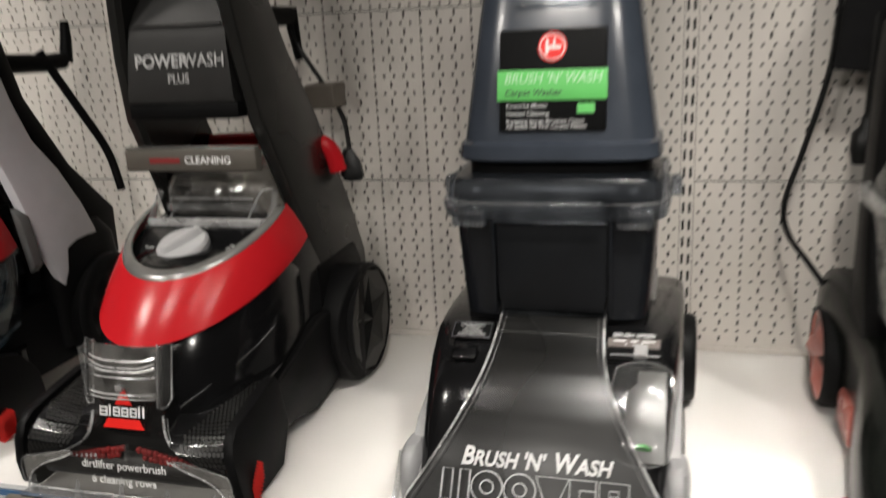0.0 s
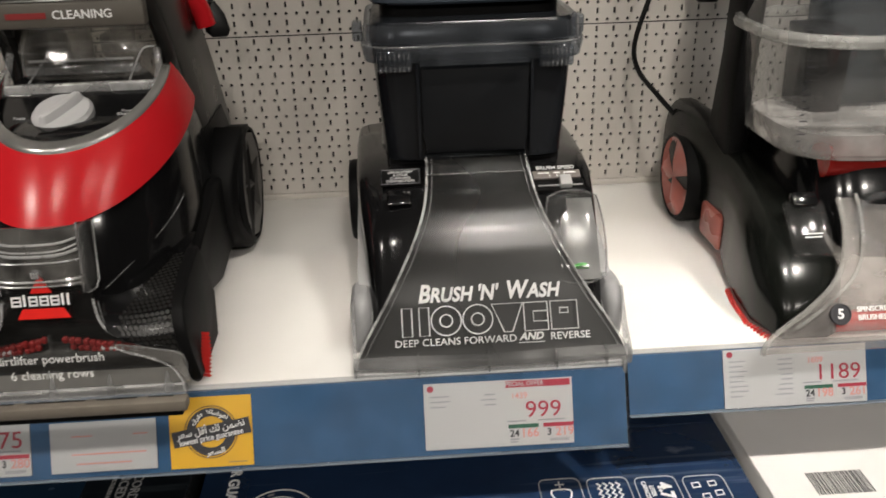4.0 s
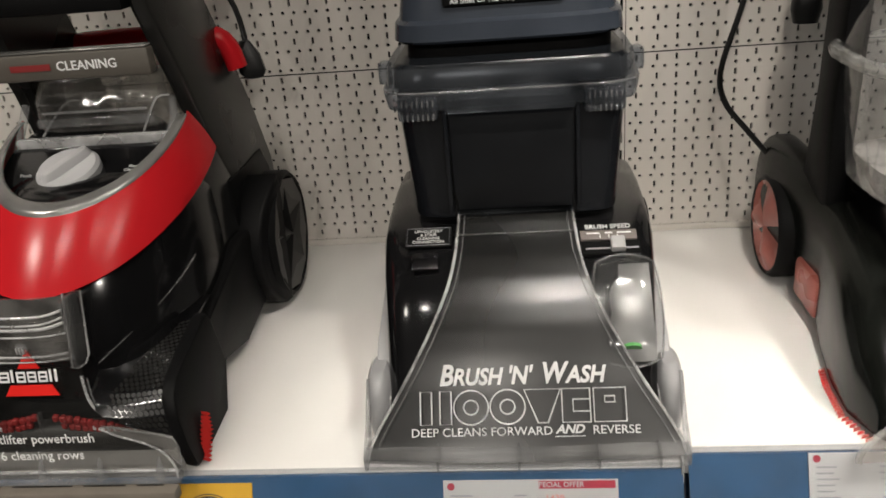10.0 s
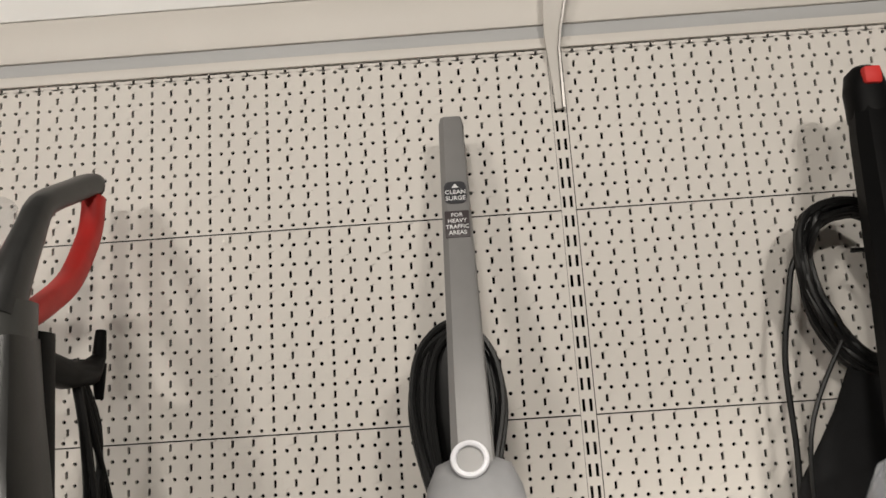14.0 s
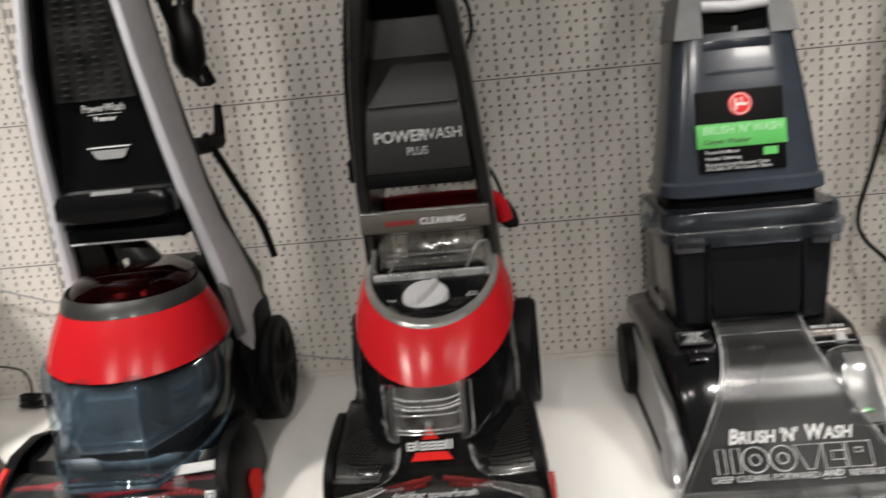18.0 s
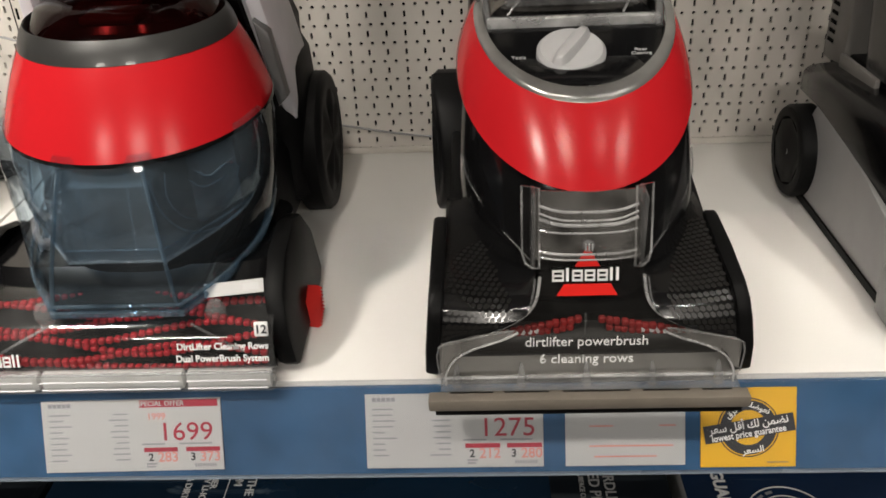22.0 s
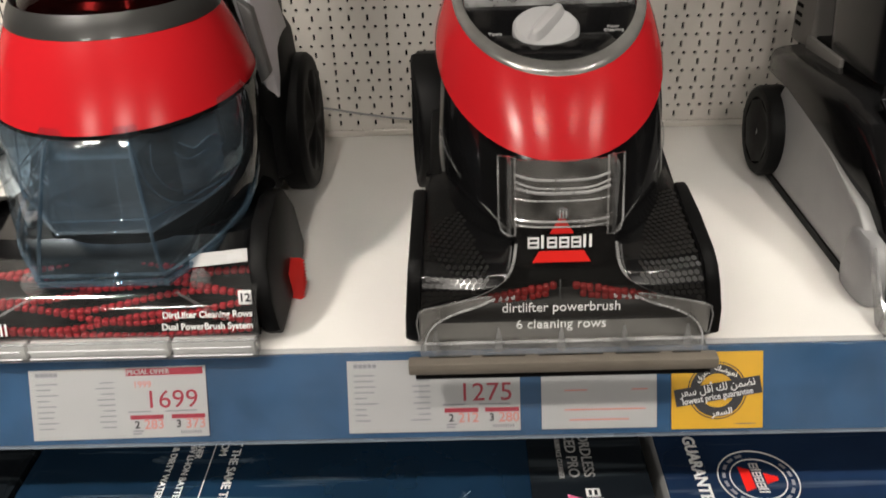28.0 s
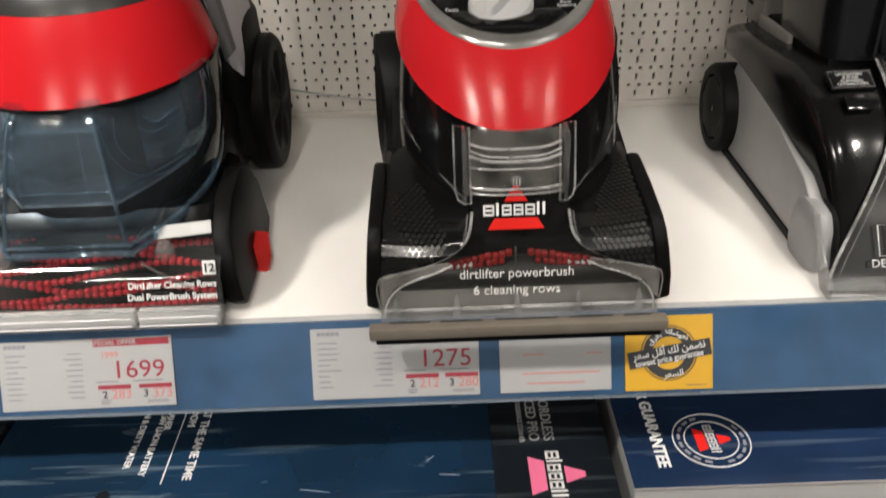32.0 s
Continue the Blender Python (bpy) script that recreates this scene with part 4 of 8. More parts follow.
    part("panel_edge", boxed(-0.057, 0.057, -0.3262, -0.3215, 0.4845, 0.4868, 0.0008), M_CHAR2, t)
    part("panel_underside", boxed(-0.0700, 0.0700, -0.330, -0.26, 0.381, 0.4005, 0.002), M_BLACKM, t)
    fm = Matrix.Translation((0, -0.3308, 0.446)) @ Matrix.Rotation(radians(84.5), 4, "X")
    lettering("print", "POWER", 0.0205, fm @ Matrix.Translation((-0.0195, 0, 0)), M_PRINTP, t, "bold white print", 0.96, bold=0.018)
    lettering("print", "WASH", 0.0200, fm @ Matrix.Translation((0.0335, 0, 0)), M_PRINTP, t, "thin white print", 0.92, bold=0.0)
    lettering("print", "PLUS", 0.0150, fm @ Matrix.Translation((0.001, -0.0195, 0.0)), M_PRINTP, t, "thin white print", 0.85, bold=0.0)
    # top of the handle
    part("neck", loft([oval(0, -0.293, 0.655, 0.054, 0.035, 3, 32, front=0.045), oval(0, -0.288, 0.70, 0.055, 0.035, 2.8, 32, front=0.042), oval(0, -0.275, 0.755, 0.045, 0.035, 2.6, 32, front=0.042), oval(0, -0.258, 0.82, 0.030, 0.033, 2.4, 32, front=0.036), oval(0, -0.242, 0.875, 0.021, 0.030, 2.4, 32, front=0.032)]), M_NECK, t, "charcoal handle neck")
    part("shield", plate([(-0.030, 0.690), (0.030, 0.690), (0.035, 0.685), (0.041, 0.635), (0.0415, 0.625), (-0.0415, 0.625), (-0.041, 0.635), (-0.035, 0.685)], -0.3445, -0.329, 0.002), M_BLACK, t, "black shield plate")
    triangle_mark(t, Matrix.Translation((0, -0.3452, 0.660)) @ Matrix.Rotation(radians(90), 4, "X"), 0.030)

    def ringat(p, d, a, b, n=16):
        d = Vector(d).normalized()
        side = Vector((1, 0, 0))
        upv = side.cross(d)
        return [Vector(p) + side * a * math.copysign(abs(math.cos(2 * math.pi * k / n)) ** 0.7, math.cos(2 * math.pi * k / n)) + upv * b * math.copysign(abs(math.sin(2 * math.pi * k / n)) ** 0.7, math.sin(2 * math.pi * k / n)) for k in range(n)]
    path = spline([(0, -0.262, 0.855), (0, -0.244, 0.894), (0, -0.228, 0.922), (0, -0.209, 0.954), (0, -0.197, 0.975), (0, -0.178, 0.990), (0, -0.13, 1.013), (0, -0.085, 1.034), (0, -0.072, 1.036)], 5)
    rings = []
    for i, p in enumerate(path):
        d = path[min(i + 1, len(path) - 1)] - path[max(0, i - 1)]
        k = i / (len(path) - 1)
        rings.append(ringat(p, d, 0.019 - 0.006 * min(1, k * 2.5), 0.022 - 0.009 * min(1, k * 2)))
    part("handle", loft(rings), M_CHAR2, t, "charcoal loop handle")
    path = spline([(0, -0.072, 1.022), (0, -0.078, 0.985), (0, -0.095, 0.954), (0, -0.13, 0.912), (0, -0.19, 0.876), (0, -0.245, 0.852)], 5)
    rings = []
    for i, p in enumerate(path):
        d = path[min(i + 1, len(path) - 1)] - path[max(0, i - 1)]
        rings.append(ringat(p, d, 0.0122, 0.0125))
    part("grip", loft(rings), M_REDM, t, "red rubber grip")
    # back of the handle: spine, hooks, cord
    part("spine", loft([oval(-0.004, -0.22, 0.405, 0.044, 0.028, 3, 24), oval(0, -0.222, 0.55, 0.042, 0.03, 3, 24), oval(0, -0.222, 0.70, 0.032, 0.028, 3, 24), oval(0, -0.205, 0.85, 0.020, 0.024, 3, 24)]), M_BLACKM, t, "matt black handle back")
    part("hook", merged(tube([(0.0, -0.20, 0.822), (0.0, -0.13, 0.815), (0.0, -0.075, 0.82), (0.005, -0.062, 0.838), (0.005, -0.058, 0.868)], [0.018, 0.016, 0.015, 0.008, 0.006], 12), tube([(0.005, -0.062, 0.83), (0.005, -0.060, 0.79)], [0.009, 0.005], 10)), M_BLACKM, t, "black cord hook")
    part("hook", merged(tube([(0.0, -0.21, 0.494), (0.012, -0.10, 0.491), (0.016, -0.062, 0.491)], [0.018, 0.014, 0.013], 12), tube([(0.016, -0.058, 0.501), (0.016, -0.052, 0.470), (0.020, -0.05, 0.43)], [0.010, 0.009, 0.006], 10)), M_BLACKM, t, "black cord hook")
    rnd = random.Random(3)
    cord = None
    for k in range(5):
        dx, dy = rnd.uniform(-0.008, 0.008), rnd.uniform(-0.012, 0.012)
        p = [(-0.004 + dx, -0.095 + dy, 0.83), (0.006 + dx, -0.088 + dy, 0.76), (0.012 + dx * 2, -0.078 + dy, 0.67), (0.002 + dx * 3, -0.075 + dy, 0.595), (0.014 + dx, -0.072 + dy, 0.524), (0.03 + dx * 2, -0.07 + dy, 0.575), (0.022 + dx, -0.072 - dy, 0.66), (0.010, -0.078 + dy, 0.76)]
        ob = part("cord_loop", tube(p, 0.0036, 7, True, 5), M_CORD, t if cord is None else cord, "black coiled power cord" if cord is None else "")
        cord = cord or ob
    for k in range(7):
        a = rnd.uniform(0, 6.28)
        p = [(0.014 + 0.029 * math.cos(q * 1.047 + a) + rnd.uniform(-0.004, 0.004), -0.078 + 0.02 * math.sin(q * 1.047 + a), 0.592 + (k - 3) * 0.006 + 0.045 * math.sin(q * 1.047 + a * 0.5)) for q in range(6)]
        part("cord_loop", tube(p, 0.0034, 7, True, 5), M_CORD, cord)
    part("cord_loop", tube([(0.040, -0.08, 0.615), (0.060, -0.07, 0.634), (0.076, -0.06, 0.612), (0.078, -0.055, 0.570), (0.060, -0.06, 0.545), (0.040, -0.07, 0.565)], 0.0034, 7, True, 6), M_CORD, cord)
    part("cord_tail", tube([(0.018, -0.065, 0.488), (0.022, -0.055, 0.45), (0.055, -0.06, 0.40), (0.09, -0.08, 0.355), (0.105, -0.10, 0.32), (0.108, -0.11, 0.298)], 0.0034, 7, False, 6), M_CORD, t, "black power cord")
    part("plug", loft([oval(0.108, -0.112, 0.312, 0.006, 0.006, 2, 12), oval(0.110, -0.114, 0.296, 0.014, 0.012, 3, 16), oval(0.114, -0.116, 0.276, 0.015, 0.013, 3, 16), oval(0.116, -0.117, 0.270, 0.010, 0.010, 3, 16)]), M_CORD, t, "black moulded plug")
    # left hand hose with its ribs
    hose = [(-0.10, -0.16, 0.30), (-0.102, -0.19, 0.42), (-0.094, -0.215, 0.52), (-0.082, -0.215, 0.62), (-0.066, -0.205, 0.72), (-0.03, -0.19, 0.80)]
    pts = spline(hose, 24)
    part("hose", tube(pts, [0.0085 if i % 2 else 0.0100 for i in range(len(pts))], 10), M_BLACKM, t, "ribbed black hose")
    # clear upholstery tool stored behind the neck, on the end of the hose
    tool = part("tool", loft([oval(-0.066, -0.175, 0.800, 0.014, 0.014, 2, 24), oval(-0.070, -0.180, 0.850, 0.020, 0.016, 2.4, 24), oval(-0.076, -0.185, 0.900, 0.032, 0.018, 3, 24), oval(-0.078, -0.188, 0.935, 0.046, 0.020, 4, 24), oval(-0.078, -0.188, 0.985, 0.048, 0.020, 4, 24), oval(-0.078, -0.188, 0.992, 0.043, 0.016, 4, 24)]), M_CLEAR, t, "clear upholstery tool with red bristles")
    for k in (-0.018, 0.0, 0.018):
        part("tool_rib", boxed(-0.077 + k - 0.0035, -0.077 + k + 0.0035, -0.196, -0.176, 0.862, 0.925, 0.002), M_BLACKM, tool)
    pts = [(-0.114 + 0.006 * i + 0.003 * (j % 2), -0.203, 0.945 + 0.007 * j) for i in range(13) for j in range(3)]
    tagged(part("tufts", bristles(pts, 0.009, 0.003, (0, -1, -0.2)), M_DOTS2, tool, "red bristle tufts"), kind="stuff")
    part("tool_lip", tube(oval(-0.078, -0.188, 0.934, 0.047, 0.021, 4, 24), 0.003, 8, True), M_RIM, tool)
    part("hose_clip", boxed(-0.112, -0.088, -0.22, -0.17, 0.375, 0.408, 0.003), M_BLACKM, t)
    part("tool_block", boxed(0.045, 0.089, -0.10, -0.055, 0.365, 0.398, 0.003), M_TAUPE, t, "taupe accessory block")
    for s in (1, -1):
        wheel(t, s * 0.1255, -0.150, 0.0805, 0.0790, 0.030, s, M_BLACKM, M_RIMK, k_rim=0.90, star=True)
        part("wheel_shoulder", ladder([(0.02, 0.085, 0.108, -0.25, -0.10), (0.10, 0.085, 0.108, -0.24, -0.08), (0.15, 0.084, 0.106, -0.235, -0.085), (0.178, 0.082, 0.103, -0.232, -0.10)], s), M_BLACKM, t, "matt black shoulder beside the wheel")
        crescent = [(-0.160 + 0.086 * math.cos(a), 0.084 + 0.084 * math.sin(a)) for a in [math.radians(100 + 14 * q) for q in range(11)]] + [(-0.190, 0.010), (-0.186, 0.045), (-0.184, 0.085), (-0.180, 0.130), (-0.172, 0.158)]
        bm = prism([(y, z) for y, z in crescent], s * 0.100, s * 0.1415, 0.004)
        for v in bm.verts:
            v.co.x -= s * 0.22 * max(0.0, -0.19 - v.co.y) * (1 if abs(v.co.x) > 0.12 else 0)
        part("fender", bm, M_BLACKM, t, "matt black fender over the wheel", 50)
    return t


washer_dial()


# ---- carpet washer with two navy tanks and a smoky hood ----
M_HOOD = mat("smoky_hood", (0.008, 0.008, 0.0078), 0.26, vary=0.3, scale=18, coat=0.0, spec=0.55, bump=0.03, bump_scale=60)
M_TANK = mat("dark_navy_tank", (0.0085, 0.0095, 0.0115), 0.22, vary=0.2, coat=0.2)
M_TANK2 = mat("navy_tank", (0.036, 0.043, 0.056), 0.24, vary=0.25, scale=14, coat=0.1)
M_LIDNAVY = mat("lid_navy", (0.0085, 0.0098, 0.0120), 0.20, vary=0.2, coat=0.0, spec=0.3)
M_BUMP = mat("pale_bumper", (0.27, 0.27, 0.275), 0.42, vary=0.05)
M_HLABEL = mat("handle_label_grey", (0.055, 0.044, 0.047), 0.5, vary=0.06)
M_HANDLE = mat("grey_handle", (0.225, 0.22, 0.217), 0.4, 0.15, vary=0.05)


M_COVER = clear("turbine_clear", (0.90, 0.90, 0.90), 0.10, 0.020, (0.5, 0.5, 0.5), 0.0, 20.0, 0.022)
M_SCALE = mat("speed_taupe", (0.13, 0.112, 0.104), 0.5, vary=0.06)
M_DRUM = mat("brushed_drum", (0.20, 0.20, 0.197), 0.34, 0.8, vary=0.35, scale=22)
M_FRAME = mat("rear_frame_grey", (0.22, 0.21, 0.20), 0.45, vary=0.06)


def washer_hood():
    t = thing("carpet_washer", "black upright carpet washer with navy tanks and smoky hood", "carpet washer", (-0.137, 0, 0))
    hood = [(0.004, -0.510, 0.137), (0.014, -0.503, 0.134), (0.030, -0.491, 0.124), (0.055, -0.473, 0.106), (0.080, -0.457, 0.090), (0.100, -0.443, 0.078), (0.118, -0.427, 0.068), (0.132, -0.411, 0.0615), (0.145, -0.392, 0.0575), (0.156, -0.370, 0.0555), (0.166, -0.348, 0.0545), (0.172, -0.330, 0.054)]

    def hs(u, v):
        k = v * (len(hood) - 1)
        i = min(int(k), len(hood) - 2)
        z, y, w = [p + (q - p) * (k - i) for p, q in zip(hood[i], hood[i + 1])]
        x = (2 * u - 1)
        return (x * w, y + 0.006 * x * x * (1 - v), z)
    part("hood", sheet(44, 12, hs, 0.004), M_HOOD, t, "smoky grey clear hood with white print")
    for s in (1, -1):
        part("hood_rim", tube([(s * w, y + 0.004 - 0.004 * i / 12, z + 0.002) for i, (z, y, w) in enumerate(hood)], 0.0015, 8, smooth_steps=4), M_BARCLEAR, t, "clear raised rim of the hood")
        part("rim_edge", tube([(s * (w - 0.0055), y - 0.0012, z + 0.0012) for z, y, w in hood[1:]], 0.0007, 6, smooth_steps=4), M_RIM, t)
    part("hood_joint", tube([(-0.054, -0.3665, 0.158), (0.054, -0.3665, 0.158)], 0.0008, 6), M_CHAR2, t)
    part("hood_cap", boxed(-0.055, 0.055, -0.345, -0.325, 0.168, 0.1745, 0.002), M_SMOKE, t, "clear top edge of the hood")
    part("nozzle_lip", loft([[(-0.139, -0.514, 0.001), (0.139, -0.514, 0.001), (0.139, -0.500, 0.001), (-0.139, -0.500, 0.001)], [(-0.139, -0.514, 0.013), (0.139, -0.514, 0.013), (0.139, -0.500, 0.015), (-0.139, -0.500, 0.015)]]), M_RIM, t, "clear nozzle lip")
    for k in (-0.075, -0.005, 0.063, 0.114):
        part("lip_rib", boxed(k - 0.001, k + 0.001, -0.5165, -0.499, 0.001, 0.018, 0.0006), M_RIM, t)
    for s in (1, -1):
        part("lip_side", prism([(-0.514, 0.001), (-0.514, 0.014), (-0.490, 0.030), (-0.462, 0.062), (-0.455, 0.058), (-0.480, 0.022), (-0.495, 0.001)], s * 0.1365, s * 0.1395), M_RIM, t, "clear side wing")
    # body: rounded shoulders
    def sect(y, z, hw, zl, p):
        n = 36
        out = []
        for i in range(n):
            a = math.pi * i / (n - 1)
            c, q = math.cos(a), math.sin(a)
            out.append((hw * math.copysign(abs(c) ** p, c), y, zl + (z - zl) * abs(q) ** p))
        return out + [(-hw, y, zl - 0.001), (hw, y, zl - 0.001)]
    part("body", loft([sect(-0.497, 0.016, 0.122, 0.004, 0.42), sect(-0.48, 0.038, 0.121, 0.004, 0.42), sect(-0.455, 0.072, 0.121, 0.006, 0.42), sect(-0.43, 0.106, 0.1225, 0.045, 0.40), sect(-0.405, 0.128, 0.125, 0.068, 0.38), sect(-0.37, 0.147, 0.129, 0.088, 0.34), sect(-0.33, 0.160, 0.1325, 0.100, 0.30), sect(-0.28, 0.160, 0.1345, 0.110, 0.28), sect(-0.20, 0.155, 0.136, 0.122, 0.26), sect(-0.135, 0.152, 0.135, 0.122, 0.26), sect(-0.122, 0.142, 0.130, 0.124, 0.3)]), M_BLACK, t, "glossy black rounded body", 60)
    for s in (1, -1):
        ob = part("side_panel", prism([(-0.47, 0.008), (-0.46, 0.040), (-0.41, 0.076), (-0.33, 0.098), (-0.235, 0.118), (-0.19, 0.122), (-0.175, 0.10), (-0.175, 0.012)], s * 0.118, s * 0.1345, 0.002), M_GREY, t, "light grey side panel")
        part("bumper", loft([oval(s * 0.131, -0.438, z, 0.0125 * k, 0.034 * k, 2.6, 24) for z, k in ((0.002, 0.9), (0.02, 1.0), (0.045, 0.97), (0.057, 0.8), (0.062, 0.5))]), M_BUMP, t, "pale grey corner bumper")
        wheel(t, s * 0.136, -0.163, 0.0555, 0.054, 0.030, s, M_BLACKM, M_BLACKM, 1)
        part("axle_cap", moved(disc(0.005, 0.004, 16), Matrix.Translation((s * 0.1505, -0.163, 0.0555)) @ Matrix.Rotation(radians(90 * s), 4, "Z")), M_GREY, t)
        part("side_skirt", prism([(-0.44, 0.002), (-0.44, 0.010), (-0.18, 0.012), (-0.18, 0.004)], s * 0.120, s * 0.1365), M_BLACKM, t)
    part("rear_body", loft([oval(0, -0.2, 0.03, 0.11, 0.1, 4, 32), oval(0, -0.2, 0.15, 0.112, 0.1, 4, 32)]), M_BLACKM, t, "matt black underbody")
    part("rear_frame", boxed(-0.100, 0.100, -0.152, -0.092, 0.147, 0.300, 0.004), M_FRAME, t, "grey rear frame behind the tank")
    for s in (1, -1):
        part("frame_foot", boxed(s * 0.1005 - 0.003, s * 0.1005 + 0.003, -0.245, -0.150, 0.150, 0.1665, 0.002), M_FRAME, t, "grey foot of the frame")
        for k in range(9):
            # thin dark bars drawn for the shade in the vents
            part("vent_slot", boxed(s * 0.1003 - 0.0006, s * 0.1003 + 0.0006, -0.118, -0.102, 0.168 + 0.0105 * k, 0.172 + 0.0105 * k), M_DARK, t)
    part("tank_cushion", boxed(-0.095, 0.095, -0.33, -0.155, 0.146, 0.167, 0.003), M_BLACKM, t)
    # controls on the shoulders
    lab = Matrix.Translation((-0.084, -0.3605, 0.1545)) @ Matrix.Rotation(radians(26), 4, "X")
    part("label_plate", moved(boxed(-0.022, 0.022, -0.012, 0.012, -0.002, 0.0012, 0.001), lab), M_BLACKM, t)
    part("label_border", moved(tube([(-0.0205, -0.0105, 0.0013), (0.0205, -0.0105, 0.0013), (0.0205, 0.0105, 0.0013), (-0.0205, 0.0105, 0.0013)], 0.0003, 4, True), lab), M_PRINTG, t, "thin white border")
    for k, w in enumerate(("UPHOLSTERY", "& STAIR", "CLEANING", "CONNECTION")):
        lettering("mark", w, 0.0045, lab @ Matrix.Translation((0, 0.0065 - 0.0044 * k, 0.0013)), M_PRINTP, t)
    part("port_door", moved(boxed(-0.013, 0.013, -0.010, 0.010, -0.003, 0.0022, 0.003), Matrix.Translation((-0.086, -0.388, 0.1415)) @ Matrix.Rotation(radians(32), 4, "X")), M_BLACK, t, "small black port door")
    bs = Matrix.Translation((0.0855, -0.3665, 0.1525)) @ Matrix.Rotation(radians(26), 4, "X")
    lettering("mark", "BRUSH SPEED", 0.0070, bs @ Matrix.Translation((0, 0.0090, 0.0006)), M_PRINTP, t, bold=0.02)
    part("speed_plate", moved(boxed(-0.026, 0.026, -0.0065, 0.005, -0.002, 0.0008, 0.0006), bs), M_SCALE, t, "taupe speed scale")
    part("scale_mark", bars([(-0.02, -0.008, 0.001, 0.0014), (-0.003, 0.004, 0.001, 0.0014), (0.008, 0.021, 0.001, 0.0014), (-0.008, -0.0073, -0.003, 0.004), (0.0, 0.0007, -0.003, 0.004), (0.008, 0.0087, -0.003, 0.004)], bs @ Matrix.Translation((0, 0, 0.0009))), M_PRINTW, t)
    part("slider_track", moved(boxed(-0.026, 0.028, -0.024, -0.008, -0.004, 0.0005, 0.001), bs), M_DARK, t, "black slider track")
    part("slider", moved(boxed(0.001, 0.014, -0.022, -0.007, -0.002, 0.007, 0.0015), bs), M_GREY, t, "pale grey slider")
    part("slider_rod", moved(boxed(-0.022, 0.026, -0.0185, -0.0170, 0.0006, 0.0014), bs), M_GREY, t)
    # clear cup over the turbine
    part("turbine_drum", sheet(10, 8, lambda u, v: (0.072 + 0.047 * u, -0.454 + 0.062 * v - 0.008 * math.sin(math.pi * v) * (0.5 + 0.5 * math.sin(math.pi * u)), 0.067 + 0.066 * v + 0.006 * math.sin(math.pi * v) * (0.5 + 0.5 * math.sin(math.pi * u))), 0.003), M_DRUM, t, "brushed silver turbine drum")
    def cover(u, v, q=0.55):
        """A domed panel with rounded corners over the drum."""
        a, b = 2 * u - 1, 2 * v - 1
        x, h = a * math.sqrt(1 - q * b * b / 2), b * math.sqrt(1 - q * a * a / 2)
        up = (1 - a ** 4) * (1 - b ** 4)
        return (0.0965 + 0.0305 * x, -0.4285 + 0.0345 * h - 0.007 * up, 0.1025 + 0.0385 * h + 0.006 * up + 0.003)
    part("turbine_cover", sheet(16, 16, cover, 0.003), M_COVER, t, "clear domed turbine cover", 60)
    edge = [cover(i / 12, 0) for i in range(12)] + [cover(1, i / 12) for i in range(12)] + [cover(1 - i / 12, 1) for i in range(12)] + [cover(0, 1 - i / 12) for i in range(12)]
    part("cover_edge", tube(edge, 0.0011, 6, True), M_RIM, t, "clear rounded edge of the cover")
    part("turbine_dot", moved(disc(0.0085, 0.003, 20), Matrix.Translation((0.098, -0.449, 0.0765)) @ Matrix.Rotation(radians(35), 4, "X")), M_GREEN, t, "small green mark")
    # print on the hood
    tf = Matrix.Translation((0.0, -0.4745, 0.0580)) @ Matrix.Rotation(radians(55), 4, "X")
    for x, size, w, k in ((-0.0670, 0.0250, "B", 0.84), (-0.0395, 0.0200, "RUSH", 0.86), (-0.0030, 0.0215, "'N'", 0.84), (0.0265, 0.0250, "W", 0.80), (0.0545, 0.0200, "ASH", 0.88)):
        lettering("print", w, size, tf @ Matrix.Translation((x, 0.0085 + (size - 0.020) * 0.33, 0.0004)), M_PRINTH, t, "white slanted product print", k, bold=0.030, slant=0.25)
    # wordmark as plain outlined shapes: blocks, two rings and a wedge
    block = lambda x0, x1, y0, y1: [(x0, y0), (x1, y0), (x1, y1), (x0, y1)]
    marks = [block(0, 0.0095, 0, 0.028), block(0.0165, 0.026, 0, 0.028)]
    for ox in (0.028, 0.0585):
        for r in (1.0, 0.42):
            marks.append([(ox + 0.0145 + 0.0145 * r * math.cos(2 * math.pi * q / 28), 0.014 + 0.0145 * r * math.sin(2 * math.pi * q / 28)) for q in range(28)])
    marks.append([(0.087, 0.028), (0.117, 0.028), (0.106, 0), (0.098, 0)])
    marks += [block(0.118, 0.141, 0, 0.028), block(0.127, 0.141, 0.009, 0.019), block(0.144, 0.170, 0, 0.028), block(0.153, 0.161, 0.016, 0.021)]
    big = tf @ Matrix.Translation((-0.0895, -0.0315, 0.0012)) @ Matrix.Diagonal((1.045, 1.02, 1.0, 1.0))
    bm = None
    for m in marks:
        one = tube([(x, y, 0) for x, y in m], 0.00075, 4, True)
        bm = one if bm is None else merged(bm, one)
    bm.transform(big)
    part("wordmark", bm, M_PRINTH, t, "white outlined block wordmark")
    for x, w, sl, bd in ((-0.0365, "DEEP CLEANS FORWARD", 0.0, 0.004), (0.0395, "AND", 0.3, 0.03), (0.0790, "REVERSE", 0.0, 0.004)):
        lettering("print", w, 0.0102, tf @ Matrix.Translation((x, -0.0385 if sl == 0 else -0.0375, 0.0022)), M_PRINTP, t, "white print", 1.06, bold=bd, slant=sl)
    part("underline", bars([(0.0265, 0.0525, -0.0432, 0.0007)], tf @ Matrix.Translation((0, 0, 0.0022))), M_PRINTP, t)
